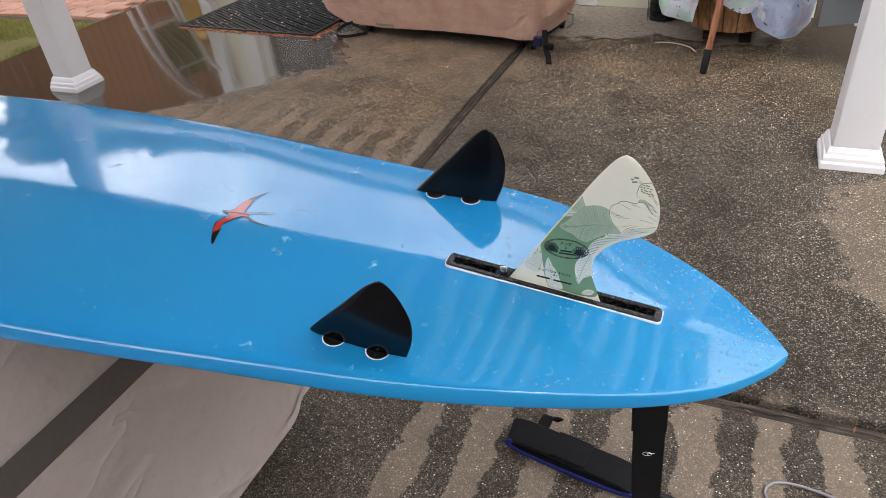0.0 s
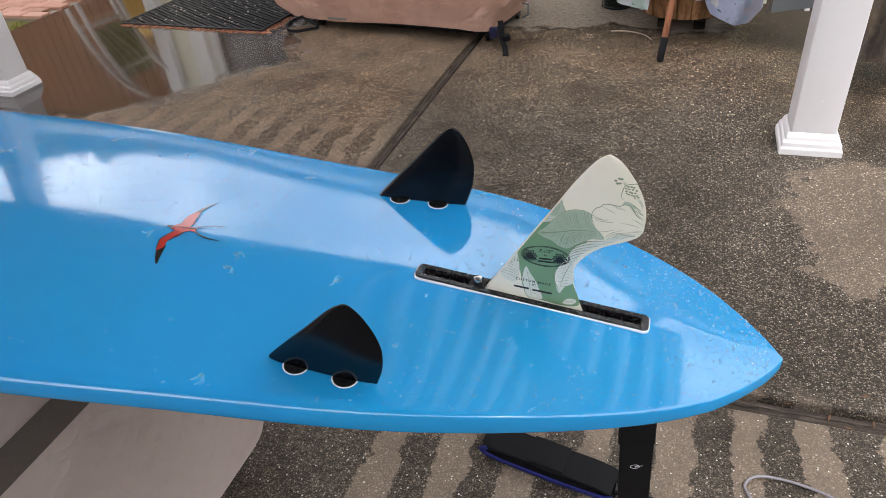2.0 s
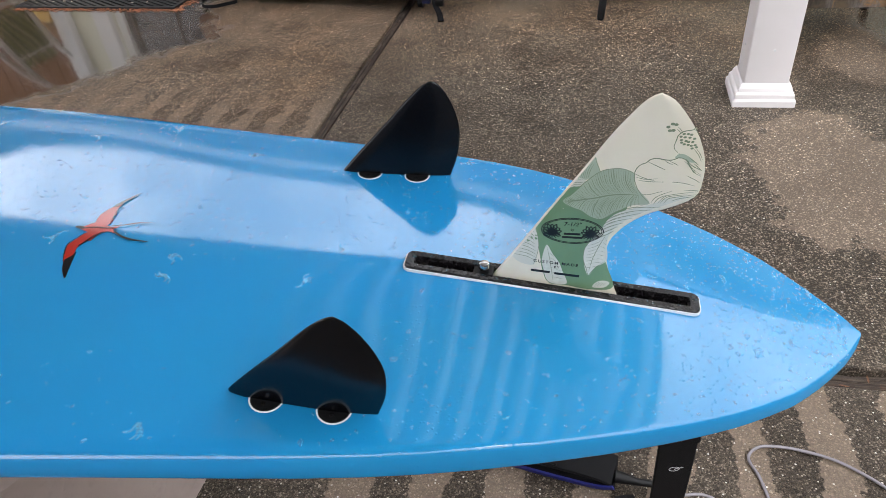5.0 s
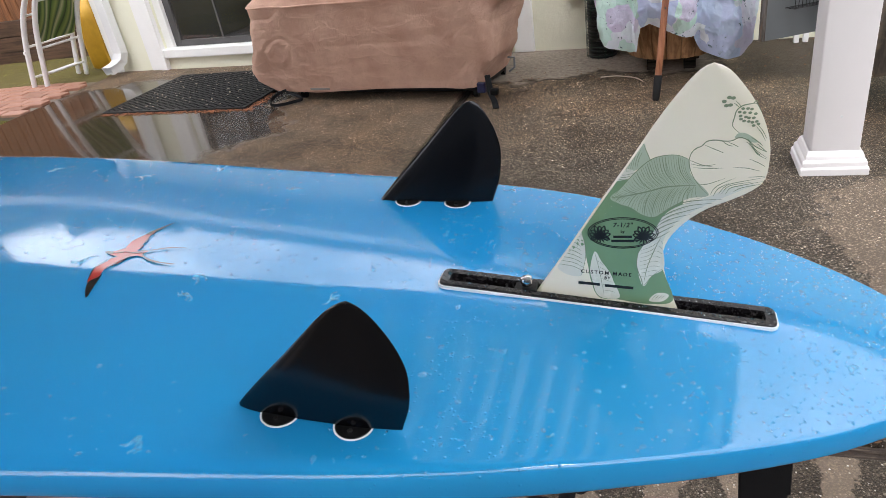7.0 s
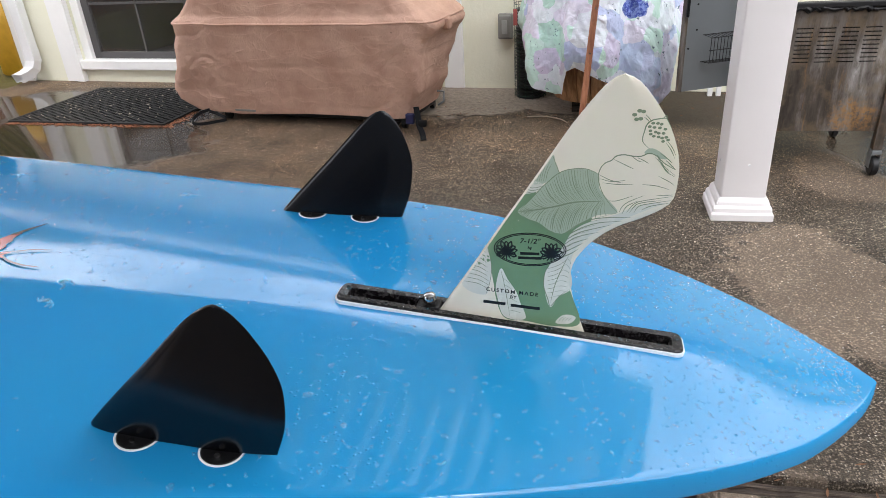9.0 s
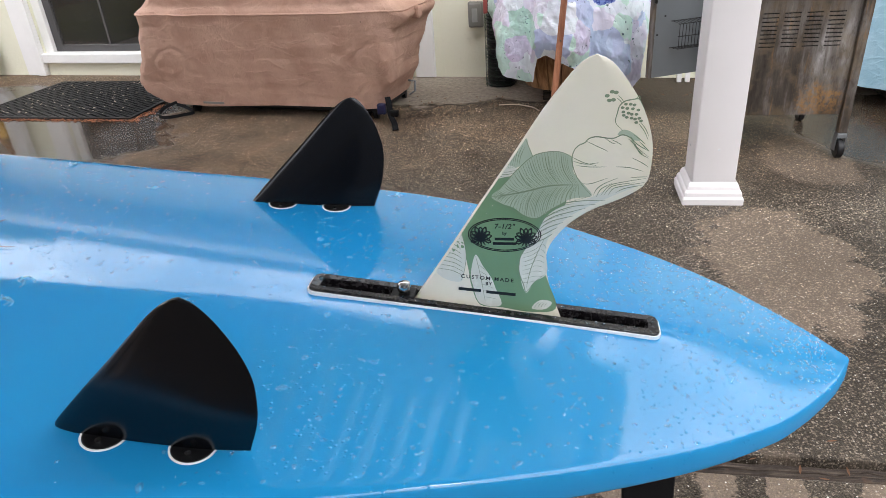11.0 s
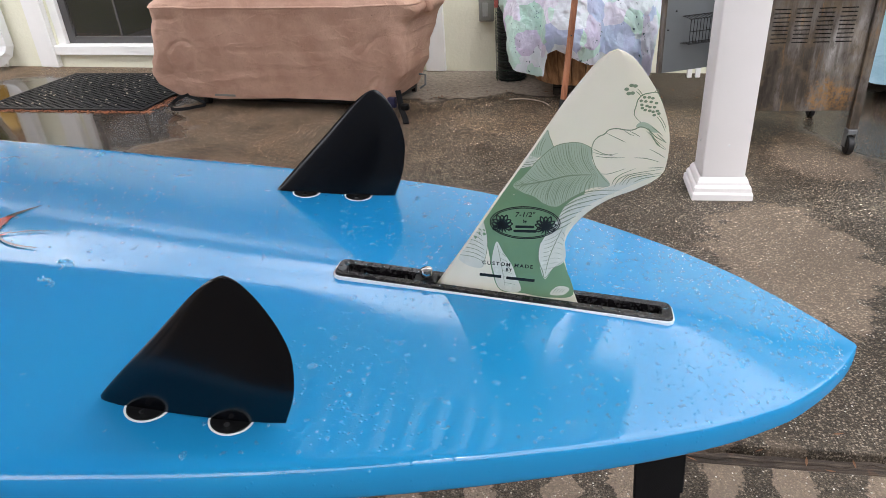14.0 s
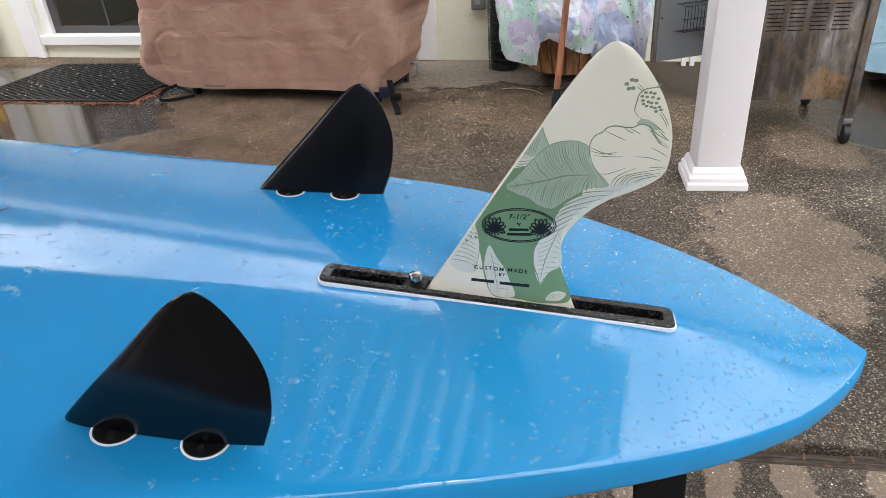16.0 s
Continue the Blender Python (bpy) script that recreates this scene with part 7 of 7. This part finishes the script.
# ---------------------------------------------------------------- folding chair by the downspout
def folding_chair(at, turn, label):
    """A garden chair folded flat: x is the fold's depth, y the chair's width."""
    lean = Matrix.Identity(4)
    lean[0][2] = 0.52
    m = Matrix.Translation(at) @ Matrix.Rotation(radians(turn), 4, "Z") @ lean
    c = thing("folding_chair", at, label, "folding chair", "folding chairs")

    def t(name, pts, r, lab=""):
        return part(name, tube([m @ Vector(p) for p in spline(pts, 6)], r, 10), WHITE_METAL, c, lab, True)
    for y in (0.0, 0.44):
        t("leg", [(0.0, y, 0.0), (-0.03, y, 0.18), (-0.055, y, 0.38), (-0.045, y, 0.56), (0.01, y, 0.70), (0.11, y, 0.80), (0.25, y, 0.86)], 0.021)
    for y in (0.025, 0.415):
        t("leg", [(0.14, y, 0.0), (0.11, y, 0.18), (0.075, y, 0.38), (0.07, y, 0.56), (0.11, y, 0.72), (0.19, y, 0.84), (0.30, y, 0.93)], 0.021)
    for x, z, r in ((-0.012, 0.09, 0.010), (-0.052, 0.34, 0.010), (-0.04, 0.58, 0.009)):
        t("crossbar", [(x, 0.0, z), (x, 0.22, z), (x, 0.44, z)], r)
    for x, z in ((0.128, 0.11), (0.085, 0.32), (0.10, 0.68)):
        t("crossbar", [(x, 0.025, z), (x, 0.22, z), (x, 0.415, z)], 0.010)
    for y in (-0.018, 0.458):
        part("pivot", tube([m @ Vector((-0.05, y - 0.008, 0.30)), m @ Vector((-0.05, y + 0.008, 0.30))], 0.015, 10), WHITE_METAL, c)

    def seat(u, v):
        z = 0.36 + 0.42 * v
        return m @ Vector((0.03 + 0.03 * math.sin(3 * v) + 0.012 * math.sin(9 * u + 2 * v), 0.04 + 0.36 * u, z))
    bm = sheet(24, 16, seat)
    bmesh.ops.solidify(bm, geom=bm.faces[:], thickness=0.003)
    part("fabric_seat", bm, STRIPES, c, "green and cream striped fabric", True)
    return c


folding_chair((-4.86, 4.02, 0.0), -11, "white folded garden chair with green striped fabric")

tub = thing("yellow_jug", (-4.56, 4.62, 0.0), "yellow plastic jug behind the downspout", "jug")
part("body", add_rings(bmesh.new(), [rrect_ring(-4.56, 4.62, a, b, 0.03, z, 40) for a, b, z in ((0.095, 0.085, 0.0), (0.11, 0.10, 0.02), (0.11, 0.10, 0.42), (0.10, 0.09, 0.5), (0.05, 0.05, 0.58), (0.03, 0.03, 0.6))]), YELLOW, tub, smooth=True)
part("cap", lathe(-4.56, 4.62, [(0.032, 0.60), (0.032, 0.635), (0.028, 0.64)], 20), BLACK_PLASTIC, tub, "dark cap")

# ---------------------------------------------------------------- brick path beside the patio
path = solo("pavement_brick", box((-6.6, 3.27, -0.09), (-4.26, 4.12, -0.012)), MORTAR, (-6.6, 3.27, -0.09), "red brick path beside the patio", "pavement", "structure")
bme = mesh_of(box((-0.098, -0.047, -0.03), (0.098, 0.047, 0.0), 0.005, seg=1), "brick", BRICK)
rng = random.Random(21)
for j in range(8):
    for i in range(12):
        x = -4.36 - i * 0.204 - (0.102 if j % 2 else 0.0)
        y = 3.32 + j * 0.102
        if x < -6.5 or y > 4.85:
            continue
        shared("brick", bme, Matrix.Translation((x, y, 0.012 + rng.uniform(-0.003, 0.003))) @ Matrix.Rotation(rng.uniform(-0.012, 0.012), 4, "Z"), path)
